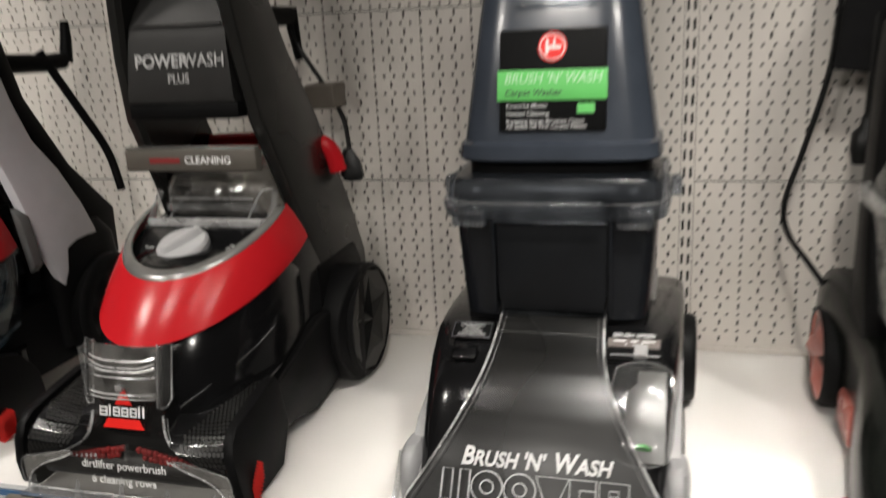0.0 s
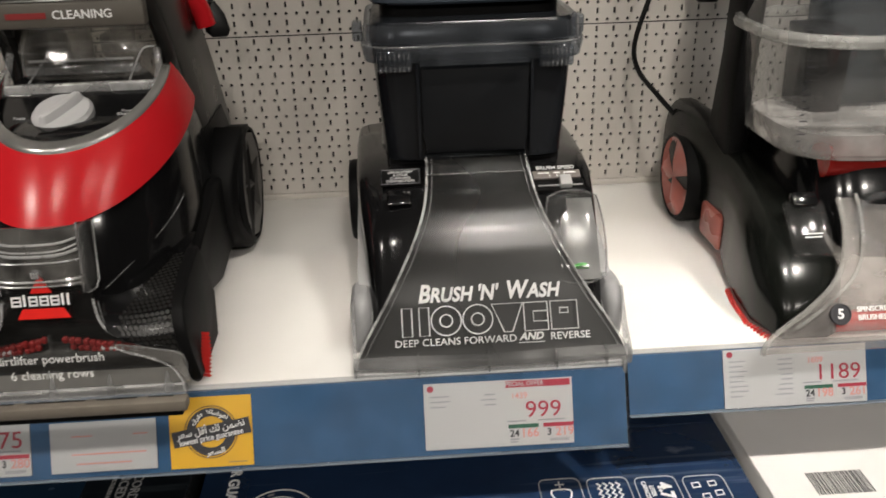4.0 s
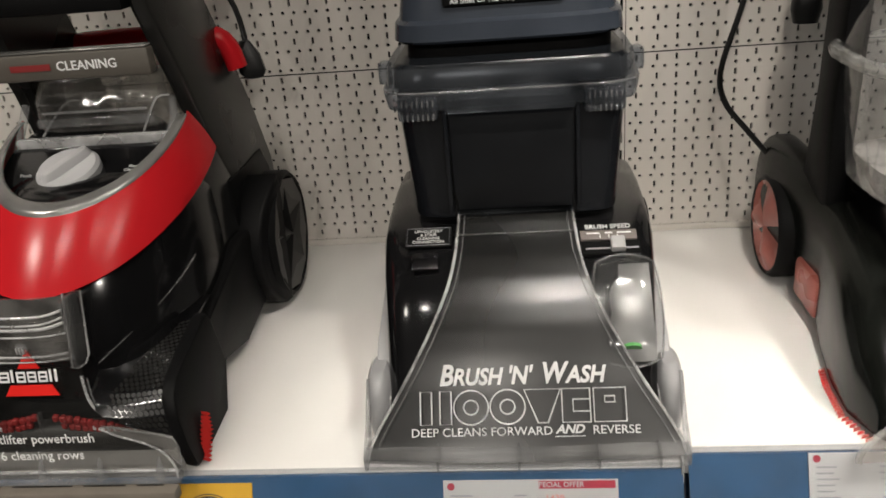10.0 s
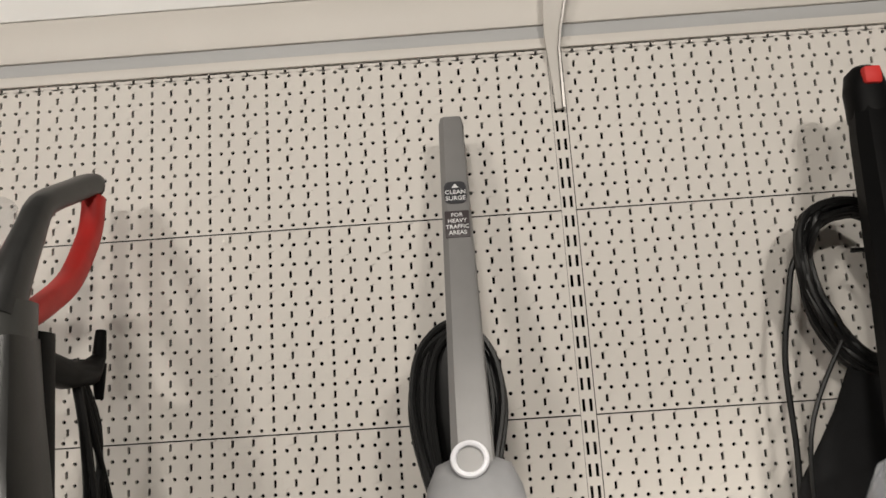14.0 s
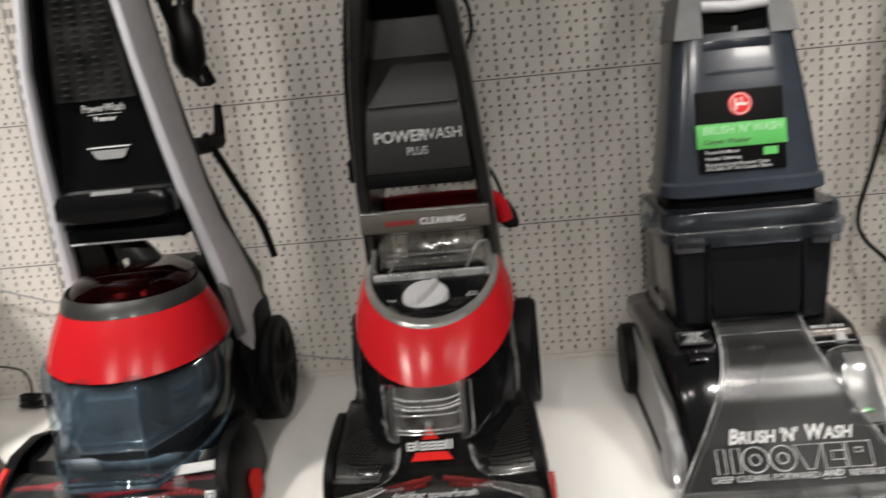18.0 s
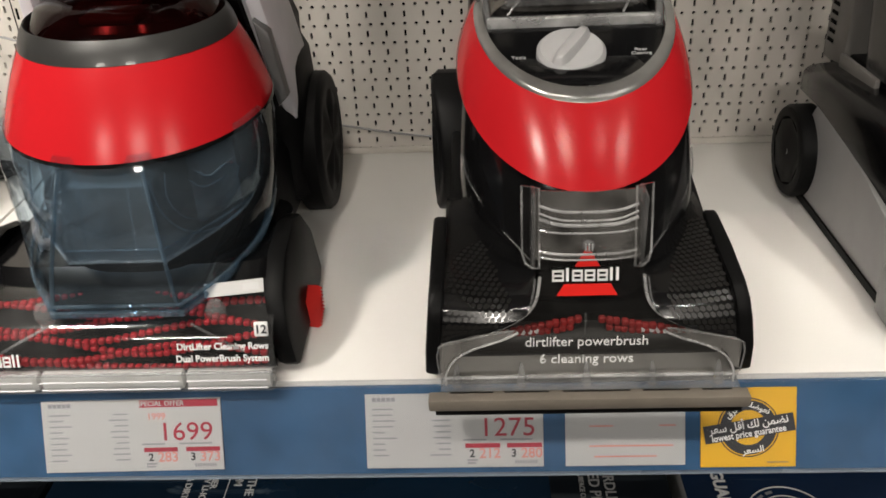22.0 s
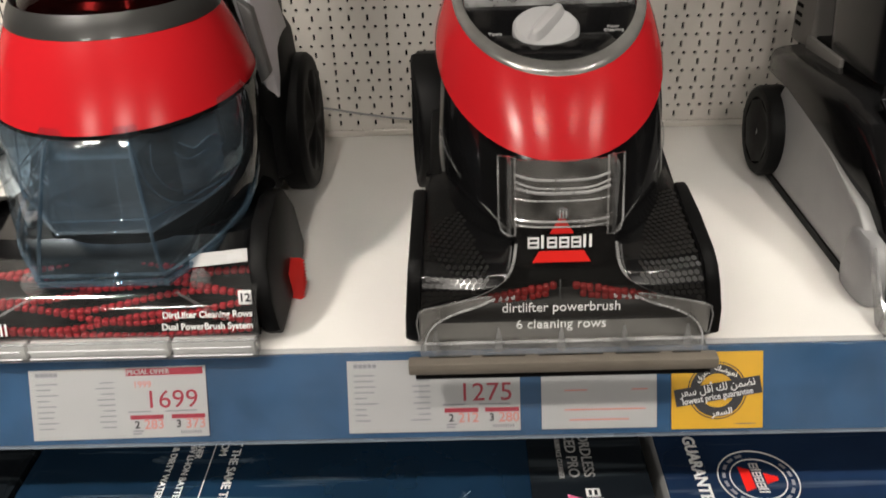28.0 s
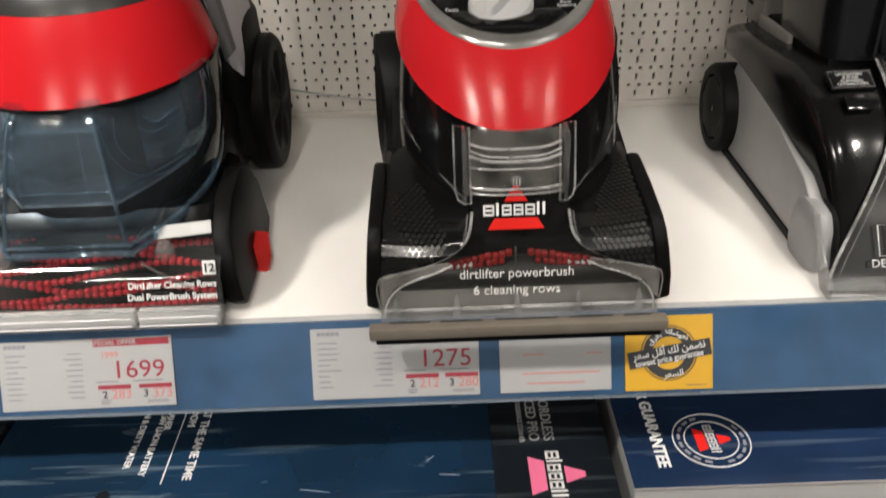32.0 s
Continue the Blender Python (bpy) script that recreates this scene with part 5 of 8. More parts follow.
    # lower tank
    tank = part("lower_tank", loft([oval(0, -0.262, 0.166, 0.099, 0.078, 7, 40), oval(0, -0.262, 0.20, 0.1015, 0.080, 7, 40), oval(0, -0.262, 0.285, 0.108, 0.084, 7, 40)]), M_TANK, t, "dark navy translucent tank")
    M_INSET = mat("inset_charcoal", (0.0062, 0.0068, 0.0080), 0.3, vary=0.25)
    part("tank_inset", plate([(-0.0535, 0.176), (0.0535, 0.176), (0.0535, 0.186), (0.0565, 0.192), (0.0575, 0.276), (-0.0575, 0.276), (-0.0565, 0.192), (-0.0535, 0.186)], -0.3475, -0.340, 0.001), M_INSET, tank, "recessed dark tank front")
    for s in (1, -1):
        part("tank_rib", boxed(s * 0.0605 - 0.0022, s * 0.0605 + 0.0022, -0.3515, -0.340, 0.172, 0.280, 0.0015), M_TANK, tank)
        part("clip", boxed(s * 0.084 - 0.0185, s * 0.084 + 0.0185, -0.3585, -0.345, 0.268, 0.290, 0.003), M_NAVYCLEAR, tank, "ribbed clear clip")
        for i in range(7):
            for z in (0.2685, 0.281):
                part("clip_tooth", boxed(s * 0.084 - 0.0145 + i * 0.0047, s * 0.084 - 0.0128 + i * 0.0047, -0.3605, -0.3575, z, z + 0.006, 0.0006), M_RIM, tank)
    part("tank_rim", loft([oval(0, -0.262, 0.2745, 0.1135, 0.0890, 7, 44), oval(0, -0.262, 0.2760, 0.1165, 0.0920, 7, 44), oval(0, -0.262, 0.2900, 0.1190, 0.0945, 7, 44), oval(0, -0.262, 0.2935, 0.1175, 0.0930, 7, 44), oval(0, -0.262, 0.2940, 0.1100, 0.0860, 7, 44)]), M_NAVYCLEAR, t, "clear navy tank rim")
    part("rim_bead", tube(oval(0, -0.262, 0.2925, 0.1180, 0.0935, 7, 44), 0.0014, 6, True), M_RIM, t, "bright edge of the tank rim")
    part("tank_lid", loft([oval(0, -0.261, 0.2945, 0.1100, 0.0850, 7, 44), oval(0, -0.260, 0.3120, 0.1085, 0.0830, 7, 44), oval(0, -0.260, 0.3150, 0.1060, 0.0805, 7, 44)]), M_LIDNAVY, t, "dark navy lid")
    part("lid_skirt", loft([oval(0, -0.261, 0.2945, 0.1165, 0.0910, 6, 44), oval(0, -0.260, 0.3130, 0.1150, 0.0890, 6, 44)], caps=(False, False)), M_NAVYCLEAR, t, "clear skirt round the lid")
    # black block drawn for the shade in the gap between the two tanks
    part("lid_core", loft([oval(0, -0.248, 0.3145, 0.098, 0.056, 6, 32), oval(0, -0.248, 0.330, 0.098, 0.056, 6, 32)]), M_BLACKM, t, "black filler for the shaded gap under the upper tank")
    for s in (1, -1):
        part("latch", boxed(s * 0.1235 - 0.0055, s * 0.1235 + 0.0055, -0.280, -0.258, 0.286, 0.307, 0.003), M_NAVYCLEAR, t, "clear side latch")
    part("front_bar", loft([[(-0.058, -0.3590, 0.2735), (0.058, -0.3590, 0.2735), (0.058, -0.3545, 0.2735), (-0.058, -0.3545, 0.2735)], [(-0.058, -0.3605, 0.286), (0.058, -0.3605, 0.286), (0.058, -0.352, 0.2945), (-0.058, -0.352, 0.2945)]]), M_NAVYCLEAR, t, "clear front ledge of the rim")
    # upper tank
    up = [oval(0, -0.248, 0.3285, 0.106, 0.062, 5, 40, front=0.068), oval(0, -0.248, 0.331, 0.109, 0.064, 5, 40, front=0.070), oval(0, -0.248, 0.346, 0.1075, 0.063, 5, 40, front=0.068), oval(0, -0.247, 0.349, 0.1035, 0.060, 5, 40, front=0.063), oval(0, -0.242, 0.42, 0.0935, 0.058, 5, 40, front=0.056), oval(0, -0.232, 0.49, 0.084, 0.056, 5, 40, front=0.054), oval(0, -0.224, 0.535, 0.078, 0.054, 5, 40, front=0.050)]
    part("upper_tank", loft(up), M_TANK2, t, "glossy translucent navy upper tank")
    part("tank_step", boxed(-0.042, 0.042, -0.2915, -0.270, 0.484, 0.488, 0.0015), M_NAVYCLEAR, t)
    part("tank_well", boxed(-0.043, 0.043, -0.2795, -0.262, 0.489, 0.526, 0.002), M_NAVY, t)
    lean = math.degrees(math.atan2(0.013, 0.07))
    lm = Matrix.Translation((-0.003, -0.3015, 0.4115)) @ Matrix.Rotation(radians(90 - lean), 4, "X")
    part("label", moved(boxed(-0.0555, 0.0555, -0.052, 0.0525, -0.006, 0.0016, 0.003), lm), M_BLACKM, t, "black printed label")
    part("label_band", moved(boxed(-0.0575, 0.0565, -0.0205, 0.0105, 0.0005, 0.0024, 0.0005), lm), M_GREEN, t, "bright green label band")
    part("badge", moved(loft([oval(0, 0.0335, 0.001, 0.0150, 0.0150, 2, 32), oval(0, 0.0335, 0.0026, 0.0150, 0.0150, 2, 32)]), lm), M_PRINTRED, t, "round red badge")
    ring = [(0.0128 * math.cos(a), 0.0335 + 0.0128 * math.sin(a), 0.0028) for a in [2 * math.pi * i / 32 for i in range(32)]]
    part("badge_ring", moved(tube(ring, 0.0007, 6, True), lm), M_PRINTW, t)
    part("badge_mark", bars([(-0.007, -0.004, 0.0335, 0.015), (-0.004, 0.009, 0.033, 0.0035), (0.001, 0.003, 0.037, 0.010)], lm @ Matrix.Translation((0, 0, 0.0027))), M_PRINTW, t, "white strokes on the badge")
    lettering("print", "BRUSH 'N' WASH", 0.0146, lm @ Matrix.Translation((0, 0.0015, 0.0026)), M_PRINTGR, t, "pale green print", 0.90, bold=0.012, slant=0.25)
    lettering("print", "Carpet Washer", 0.0085, lm @ Matrix.Translation((-0.020, -0.0128, 0.0026)), M_PRINTK, t, "black print", 1.1, bold=0.015, slant=0.2)
    for y, w, in ((-0.026, "Powerful Motor"), (-0.034, "Heated Cleaning"), (-0.042, "Rotating Scrub Brushes Clean"), (-0.0475, "All Sides Of The Carpet Fibers")):
        lettering("print", w, 0.0064, lm @ Matrix.Translation((-0.048, y, 0.0018)), M_PRINTP, t, "", 1.05, align="LEFT", bold=0.008)
    part("label_patch", moved(boxed(0.026, 0.044, -0.034, -0.024, 0.0005, 0.0022), lm), M_GREEN, t, "small green patch")
    # silver top
    for s in (1, -1):
        part("side_cheek", loft([[(s * 0.079, -0.275, 0.530), (s * 0.043, -0.277, 0.530), (s * 0.043, -0.19, 0.530), (s * 0.079, -0.185, 0.530)], [(s * 0.0735, -0.268, 0.558), (s * 0.042, -0.270, 0.558), (s * 0.042, -0.18, 0.558), (s * 0.0735, -0.178, 0.558)], [(s * 0.067, -0.262, 0.583), (s * 0.0405, -0.264, 0.583), (s * 0.0405, -0.172, 0.583), (s * 0.067, -0.17, 0.583)]]), M_SILVER, t, "silver cheek")
        part("wrap_tab", loft([oval(s * 0.084, -0.20, z, 0.0115 * k, 0.016 * k, 2.5, 20) for z, k in ((0.530, 0.7), (0.538, 1.0), (0.562, 1.0), (0.572, 0.6))]), M_RIM, t, "clear cord tab")
    # near-black block in place of the shade between the cheeks
    part("recess", boxed(-0.043, 0.043, -0.262, -0.20, 0.526, 0.565, 0.002), M_DARK, t, "black recess")
    part("recess_bar", tube([(-0.042, -0.266, 0.569), (0, -0.268, 0.566), (0.042, -0.266, 0.569)], 0.0075, 10), M_PALE, t, "pale grip bar")
    part("recess_peg", tube([(0, -0.268, 0.53), (0, -0.268, 0.542)], 0.003, 8), M_GREY, t)
    part("top_shell", loft([oval(0, -0.217, 0.574, 0.067, 0.045, 4.5, 40, front=0.048), oval(0, -0.213, 0.592, 0.064, 0.044, 4.2, 40, front=0.046), oval(0, -0.210, 0.600, 0.060, 0.042, 4, 40, front=0.043), oval(0, -0.198, 0.64, 0.053, 0.036, 3.4, 40, front=0.036), oval(0, -0.182, 0.68, 0.045, 0.028, 3, 40, front=0.029), oval(0, -0.172, 0.700, 0.036, 0.022, 2.6, 40, front=0.022), oval(0, -0.168, 0.706, 0.020, 0.012, 2.4, 40)]), M_SILVER, t, "silver moulded top")
    for z, y, w in ((0.594, -0.2595, 0.06), (0.605, -0.2555, 0.058)):
        part("shell_crease", tube([(-w, y + 0.008, z), (-w * 0.7, y, z), (w * 0.7, y, z), (w, y + 0.008, z)], 0.0025, 8), M_SILVER, t)
    part("handle", ladder([(0.69, -0.021, 0.021, -0.192, -0.165), (0.78, -0.0195, 0.0195, -0.162, -0.140), (0.95, -0.0165, 0.0165, -0.107, -0.085), (1.085, -0.0145, 0.0145, -0.064, -0.044), (1.094, -0.012, 0.012, -0.060, -0.046)]), M_HANDLE, t, "flat grey handle bar")
    bt = Matrix.Translation((-0.003, -0.1955, 0.705)) @ Matrix.Rotation(radians(68), 4, "X")
    part("button_ring", moved(tube([(0.0155 * math.cos(a), 0.0155 * math.sin(a), 0.002) for a in [2 * math.pi * i / 32 for i in range(32)]], 0.003, 8, True), bt), M_PALE, t, "pale ring button")
    part("button", moved(loft([oval(0, 0, z, 0.0145, 0.0145, 2, 28) for z in (-0.012, 0.001)]), bt), M_HANDLE, t)
    hm = Matrix.Translation((0, -0.0940, 0.991)) @ Matrix.Rotation(radians(72.3), 4, "X")
    part("handle_label", moved(loft([oval(0, 0, z, 0.0125, 0.0145, 4, 24) for z in (-0.001, 0.0012)]), hm), M_PRINTK, t, "small black handle label")
    for y, w in ((0.0, "CLEAN"), (-0.008, "SURGE")):
        lettering("mark", w, 0.0075, hm @ Matrix.Translation((0, y, 0.0014)), M_PRINTW, t)
    part("arrow_mark", moved(loft([[(-0.004, 0.006, 0.0012), (0.004, 0.006, 0.0012), (0, 0.0115, 0.0012)], [(-0.004, 0.006, 0.0016), (0.004, 0.006, 0.0016), (0, 0.0115, 0.0016)]]), hm), M_PRINTW, t)
    h2 = Matrix.Translation((0, -0.1065, 0.952)) @ Matrix.Rotation(radians(72.3), 4, "X")
    part("handle_label", moved(boxed(-0.0135, 0.0135, -0.017, 0.017, -0.001, 0.0012, 0.001), h2), M_HLABEL, t, "dark purple-grey handle label")
    for y, w in ((0.011, "FOR"), (0.0035, "HEAVY"), (-0.004, "TRAFFIC"), (-0.0115, "AREAS")):
        lettering("mark", w, 0.0068, h2 @ Matrix.Translation((0, y, 0.0014)), M_PRINTW, t)
    # cord wound behind the handle
    rnd = random.Random(11)
    cord = None
    for k in range(22):
        w, top_z, d = 0.030 + 0.0006 * k + rnd.uniform(-0.008, 0.007), 0.836 + rnd.uniform(-0.012, 0.010), -0.115 + rnd.uniform(-0.016, 0.016)
        p = [(-0.012 + q[0], q[1], q[2]) for q in [(0, d, top_z), (w * 0.75, d, top_z - 0.025), (w, d - 0.004, top_z - 0.075), (w * 0.8, d - 0.012, top_z - 0.13), (w * 0.45, d - 0.022, top_z - 0.175), (-w * 0.45, d - 0.022, top_z - 0.175), (-w * 0.85, d - 0.010, top_z - 0.13), (-w, d - 0.004, top_z - 0.075), (-w * 0.75, d, top_z - 0.025)]]
        ob = part("cord_loop", tube(p, 0.0037, 7, True, 5), M_CORD, t if cord is None else cord, "black power cord wound in a coil" if cord is None else "")
        cord = cord or ob
    part("cord_wad", loft([oval(-0.012, -0.113, z, w, 0.016, 2.4, 24) for z, w in ((0.672, 0.010), (0.700, 0.022), (0.745, 0.028), (0.795, 0.027), (0.822, 0.016))]), M_CORD, cord, "dense inner turns of the cord")
    part("handle_back", ladder([(0.30, -0.06, 0.06, -0.19, -0.15), (0.5, -0.05, 0.05, -0.19, -0.15), (0.60, -0.045, 0.045, -0.18, -0.14), (0.70, -0.02, 0.02, -0.168, -0.14)]), M_BLACKM, t, "matt black back frame")
    return t


washer_hood()


# ---- carpet washer with a blue tank and pale arms ----
M_WATER = clear("blue_tank_plastic", (0.80, 0.87, 0.92), 0.04, 0.026, (0.42, 0.48, 0.53), 0.10, 12.0, 0.05)
M_BOWL = clear("blue_haze_bowl", (0.70, 0.79, 0.86), 0.06, 0.105, (0.38, 0.45, 0.51), 0.34, 10.0, 0.11)
M_TANKEDGE = clear("blue_tank_edge", (0.50, 0.62, 0.71), 0.05, 0.15, (0.30, 0.41, 0.50), 0.0, 25.0, 0.12)
# clear plastic with pale haze put in for glints on moulded edges
M_GLINT = clear("clear_glint_moulding", (0.90, 0.92, 0.94), 0.05, 0.16, (0.55, 0.60, 0.64), 0.0, 25.0, 0.10)
M_STRIP = mat("satin_strip", (0.70, 0.70, 0.68), 0.35, vary=0.06, scale=12)
M_DOTRED = mat("vivid_red_tuft", (0.45, 0.010, 0.022), 0.5, vary=0.2)
M_RIMRED0 = mat("dark_red_tab", (0.10, 0.006, 0.008), 0.35, vary=0.1)
M_GREYWING = mat("satin_grey_wing", (0.11, 0.11, 0.11), 0.35, 0.2, vary=0.08)
M_ARM = mat("pale_arm", (0.68, 0.68, 0.72), 0.35, vary=0.05, bump=0.03)
M_BRIS = clear("bristle_window", (0.9, 0.9, 0.9), 0.05, 0.03, (0.4, 0.4, 0.4))


def washer_blue():
    t = thing("carpet_washer", "upright carpet washer with red band, blue tank and pale arms", "carpet washer", (-0.967, 0, 0))
    side = [(-0.486, 0.002), (-0.497, 0.012), (-0.500, 0.045), (-0.485, 0.075), (-0.445, 0.096), (-0.395, 0.100), (-0.360, 0.090), (-0.335, 0.060), (-0.330, 0.012), (-0.345, 0.002)]

    def foot(s):
        bm = prism(side, 0.139 * s, 0.157 * s, 0.004)
        for v in bm.verts:
            if abs(v.co.x) > 0.14:
                v.co.x -= s * (0.12 * max(0, v.co.z - 0.02) + 0.05 * max(0, v.co.y + 0.42))
        return bm
    pair("foot", foot, M_BLACKM, t, "matt black side foot")
    part("brush_arc", tube([(-0.1485, -0.500, 0.030), (-0.147, -0.501, 0.050), (-0.143, -0.490, 0.074), (-0.139, -0.468, 0.088)], [0.0050, 0.0068, 0.0062, 0.0042], 8), M_REDM, t, "red brush end in the foot")
    bm = bmesh.new()
    pts = [(0.150, -0.425 + 0.004 * i, 0.004 + 0.004 * j + 0.001 * i) for i in range(6) for j in range(7)]
    tagged(part("brush_end", bristles(pts, 0.014, 0.0026, (1, -0.1, -0.05)), M_REDM, t, "red bristles at the foot"), kind="stuff")
    # base pan and printed window over the brushes
    part("pan", loft([oval(0, -0.40, 0.004, 0.140, 0.09, 6, 40, front=0.10), oval(0, -0.40, 0.040, 0.139, 0.09, 6, 40, front=0.09), oval(0, -0.39, 0.085, 0.134, 0.08, 6, 40, front=0.055)]), M_BLACK, t, "glossy black base")
    wp = [(0.016, -0.512), (0.030, -0.513), (0.046, -0.509), (0.057, -0.499), (0.066, -0.482), (0.073, -0.452)]

    def wf(u, v):
        k = v * (len(wp) - 1)
        i = min(int(k), len(wp) - 2)
        z, y = [p + (q - p) * (k - i) for p, q in zip(wp[i], wp[i + 1])]
        return ((2 * u - 1) * 0.1415, y, z)
    part("window", sheet(12, 10, wf, 0.002), M_BRIS, t, "clear window over red brush rows")
    # rows of red bristle dots in waves behind the window
    dots = []
    for base, amp, ph, n in ((0.10, 0.05, 0.0, 40), (0.26, 0.09, 2.4, 40), (0.36, 0.11, 0.2, 40), (0.50, 0.11, 1.7, 40), (0.62, 0.10, 2.9, 40), (0.74, 0.08, 0.8, 40), (0.86, 0.05, 4.2, 40)):
        for i in range(n):
            u = (i + 0.5) / n
            v = base + amp * math.sin(u * 7.5 + ph)
            if not 0.03 < v < 0.92 or abs(u - 0.5) > 0.485:
                continue
            p = Vector(wf(u, v))
            dots.append((p.x, p.y + 0.007, p.z - 0.004))
    bm = bmesh.new()
    for x, y, z in dots:
        put_box(bm, x - 0.0030, x + 0.0030, y - 0.0022, y + 0.004, z - 0.0026, z + 0.0026, 0.0013, 1)
    tagged(part("bristle_rows", bm, M_DOTRED, t, "waves of red bristles"), kind="stuff")
    # dark sheet that paints the shade behind the bristle rows
    part("brush_shadow", sheet(10, 8, lambda u, v: tuple(Vector(wf(u * 0.98 + 0.01, v * 0.95)) + Vector((0, 0.013, -0.006))), 0.002), M_DARK, t, "dark fill for the shade in the brush cavity")
    part("front_strip", boxed(-0.139, 0.140, -0.522, -0.507, 0.000, 0.0195, 0.003), M_RIM, t, "ribbed clear front strip")
    for x0, x1 in ((-0.136, -0.069), (-0.066, 0.060), (0.063, 0.137)):
        part("strip_core", boxed(x0, x1, -0.5185, -0.508, 0.002, 0.0175, 0.002), M_STRIP, t, "pale grey strip length")
        for z in (0.0055, 0.0135):
            part("strip_line", tube([(x0 + 0.002, -0.5225, z), (x1 - 0.002, -0.5225, z)], 0.0008, 6), M_PALE, t)
    part("strip_ridge", tube([(-0.139, -0.5195, 0.0195), (0.140, -0.5195, 0.0195)], 0.0016, 6), M_RIM, t, "clear upper edge of the strip")
    wm = Matrix.Translation((0.096, -0.5115, 0.0415)) @ Matrix.Rotation(radians(74), 4, "X")
    lettering("print", "DirtLifter Cleaning Rows", 0.0085, wm @ Matrix.Translation((0.042, 0.0, 0.0)), M_PRINTW, t, "white print", 0.92, align="RIGHT", bold=0.02)
    lettering("print", "Dual PowerBrush System", 0.0085, wm @ Matrix.Translation((0.042, -0.0105, 0.001)), M_PRINTW, t, "white print", 0.92, align="RIGHT", bold=0.02)
    part("number_plate", moved(boxed(0.030, 0.042, 0.0075, 0.0205, -0.002, 0.0008, 0.001), wm @ Matrix.Translation((0, 0, -0.0028))), M_PRINTW, t, "small white square")
    lettering("print", "12", 0.0105, wm @ Matrix.Translation((0.036, 0.014, -0.0015)), M_PRINTK, t, bold=0.02)
    tagged(part("wordmark", bars(block_word(0.048, 0.0095), wm @ Matrix.Translation((-0.197, -0.010, 0.002))), M_PRINTW, t, "white block wordmark"), kind="stuff")
    # tank
    def tank_ring(z, f, c, w, slope, k=1.0):
        """A level outline with a flat front between two corners; slope lifts it towards the back."""
        half = [(c * 0.5, -f), (c, -f), (c + 0.004, -f + 0.002), (c + (w - c) * 0.62, -f + 0.042), (w, -0.405), (w * 1.01, -0.36), (w * 0.90, -0.305), (w * 0.5, -0.275)]
        pts = spline([(x, y, 0) for x, y in half] + [(-x, y, 0) for x, y in reversed(half)], 3, True)
        return [(p.x * k, -0.375 + (p.y + 0.375) * k, z + slope * (-0.375 + (p.y + 0.375) * k + f)) for p in pts]
    tk = [tank_ring(z, f, c, w, sl) for z, f, c, w, sl in ((0.066, 0.493, 0.047, 0.096, 0.20), (0.069, 0.499, 0.052, 0.103, 0.20), (0.080, 0.501, 0.054, 0.109, 0.19), (0.10, 0.497, 0.051, 0.114, 0.18), (0.13, 0.488, 0.046, 0.1185, 0.16), (0.16, 0.477, 0.041, 0.1200, 0.15), (0.188, 0.466, 0.036, 0.1175, 0.14), (0.198, 0.460, 0.034, 0.112, 0.14))]
    tank = part("tank", loft(tk), M_WATER, t, "clear blue dirty-water tank")
    part("inner_cup", loft([tank_ring(z, f, c, w, sl, k) for z, f, c, w, sl, k in ((0.101, 0.480, 0.040, 0.090, 0.20, 0.80), (0.104, 0.486, 0.045, 0.106, 0.20, 0.90), (0.125, 0.485, 0.045, 0.115, 0.17, 0.93), (0.16, 0.476, 0.040, 0.117, 0.15, 0.93), (0.186, 0.466, 0.036, 0.115, 0.14, 0.93))]), M_BOWL, tank, "hazy blue inner bowl")
    part("filter_tower", loft([oval(0.03, -0.335, z, 0.045 * k, 0.035 * k, 3, 24) for z, k in ((0.10, 1.2), (0.13, 1.0), (0.185, 0.9))]), M_BLACKM, tank, "dark filter tower inside the tank")
    part("tank_floor", loft([oval(0, -0.372, z, 0.085, 0.065, 3, 36, 14, front=0.078) for z in (0.100, 0.106)]), M_BLACKM, tank)
    part("tank_swirl", tube([(0.040, -0.470, 0.180), (0.046, -0.471, 0.150), (0.060, -0.465, 0.130), (0.080, -0.448, 0.122), (0.098, -0.425, 0.128)], 0.0009, 6, False, 6), M_TANKEDGE, tank, "moulded channel in the tank")
    # hook-shaped tube modelled in place of a white glint on the tank
    part("tank_swirl", tube([(0.072, -0.448, 0.178), (0.082, -0.442, 0.170), (0.094, -0.430, 0.176), (0.101, -0.420, 0.168), (0.098, -0.424, 0.160)], 0.0009, 6, False, 6), M_TANKEDGE, tank)
    for k in (-1, 1):
        part("tank_rib", tube([(k * 0.0535, -0.5015, 0.079), (k * 0.0505, -0.4975, 0.10), (k * 0.0455, -0.4885, 0.13), (k * 0.0405, -0.4775, 0.16), (k * 0.0355, -0.4665, 0.187)], 0.0019, 6, smooth_steps=4), M_TANKEDGE, tank, "moulded corner of the tank")
        part("clamp", loft([oval(k * 0.076 + 0.004, -0.487, z, 0.009 * q, 0.007 * q, 2.2, 16) for z, q in ((0.052, 0.7), (0.058, 1.0), (0.066, 1.0), (0.072, 0.6))]), M_RIM, tank, "small clear clamp")
        part("guide", tube([(k * 0.062, -0.503, 0.060), (k * 0.084, -0.511, 0.051), (k * 0.106, -0.5155, 0.040)], 0.0014, 8, False, 4), M_RIM, tank, "clear guide across the window")
    part("tank_edge", tube(tank_ring(0.0695, 0.500, 0.053, 0.104, 0.20), 0.0034, 8, True), M_TANKEDGE, tank, "thick blue tank rim")
    part("tank_edge", tube(tank_ring(0.0785, 0.5015, 0.054, 0.1095, 0.19), 0.0018, 8, True), M_TANKEDGE, tank)
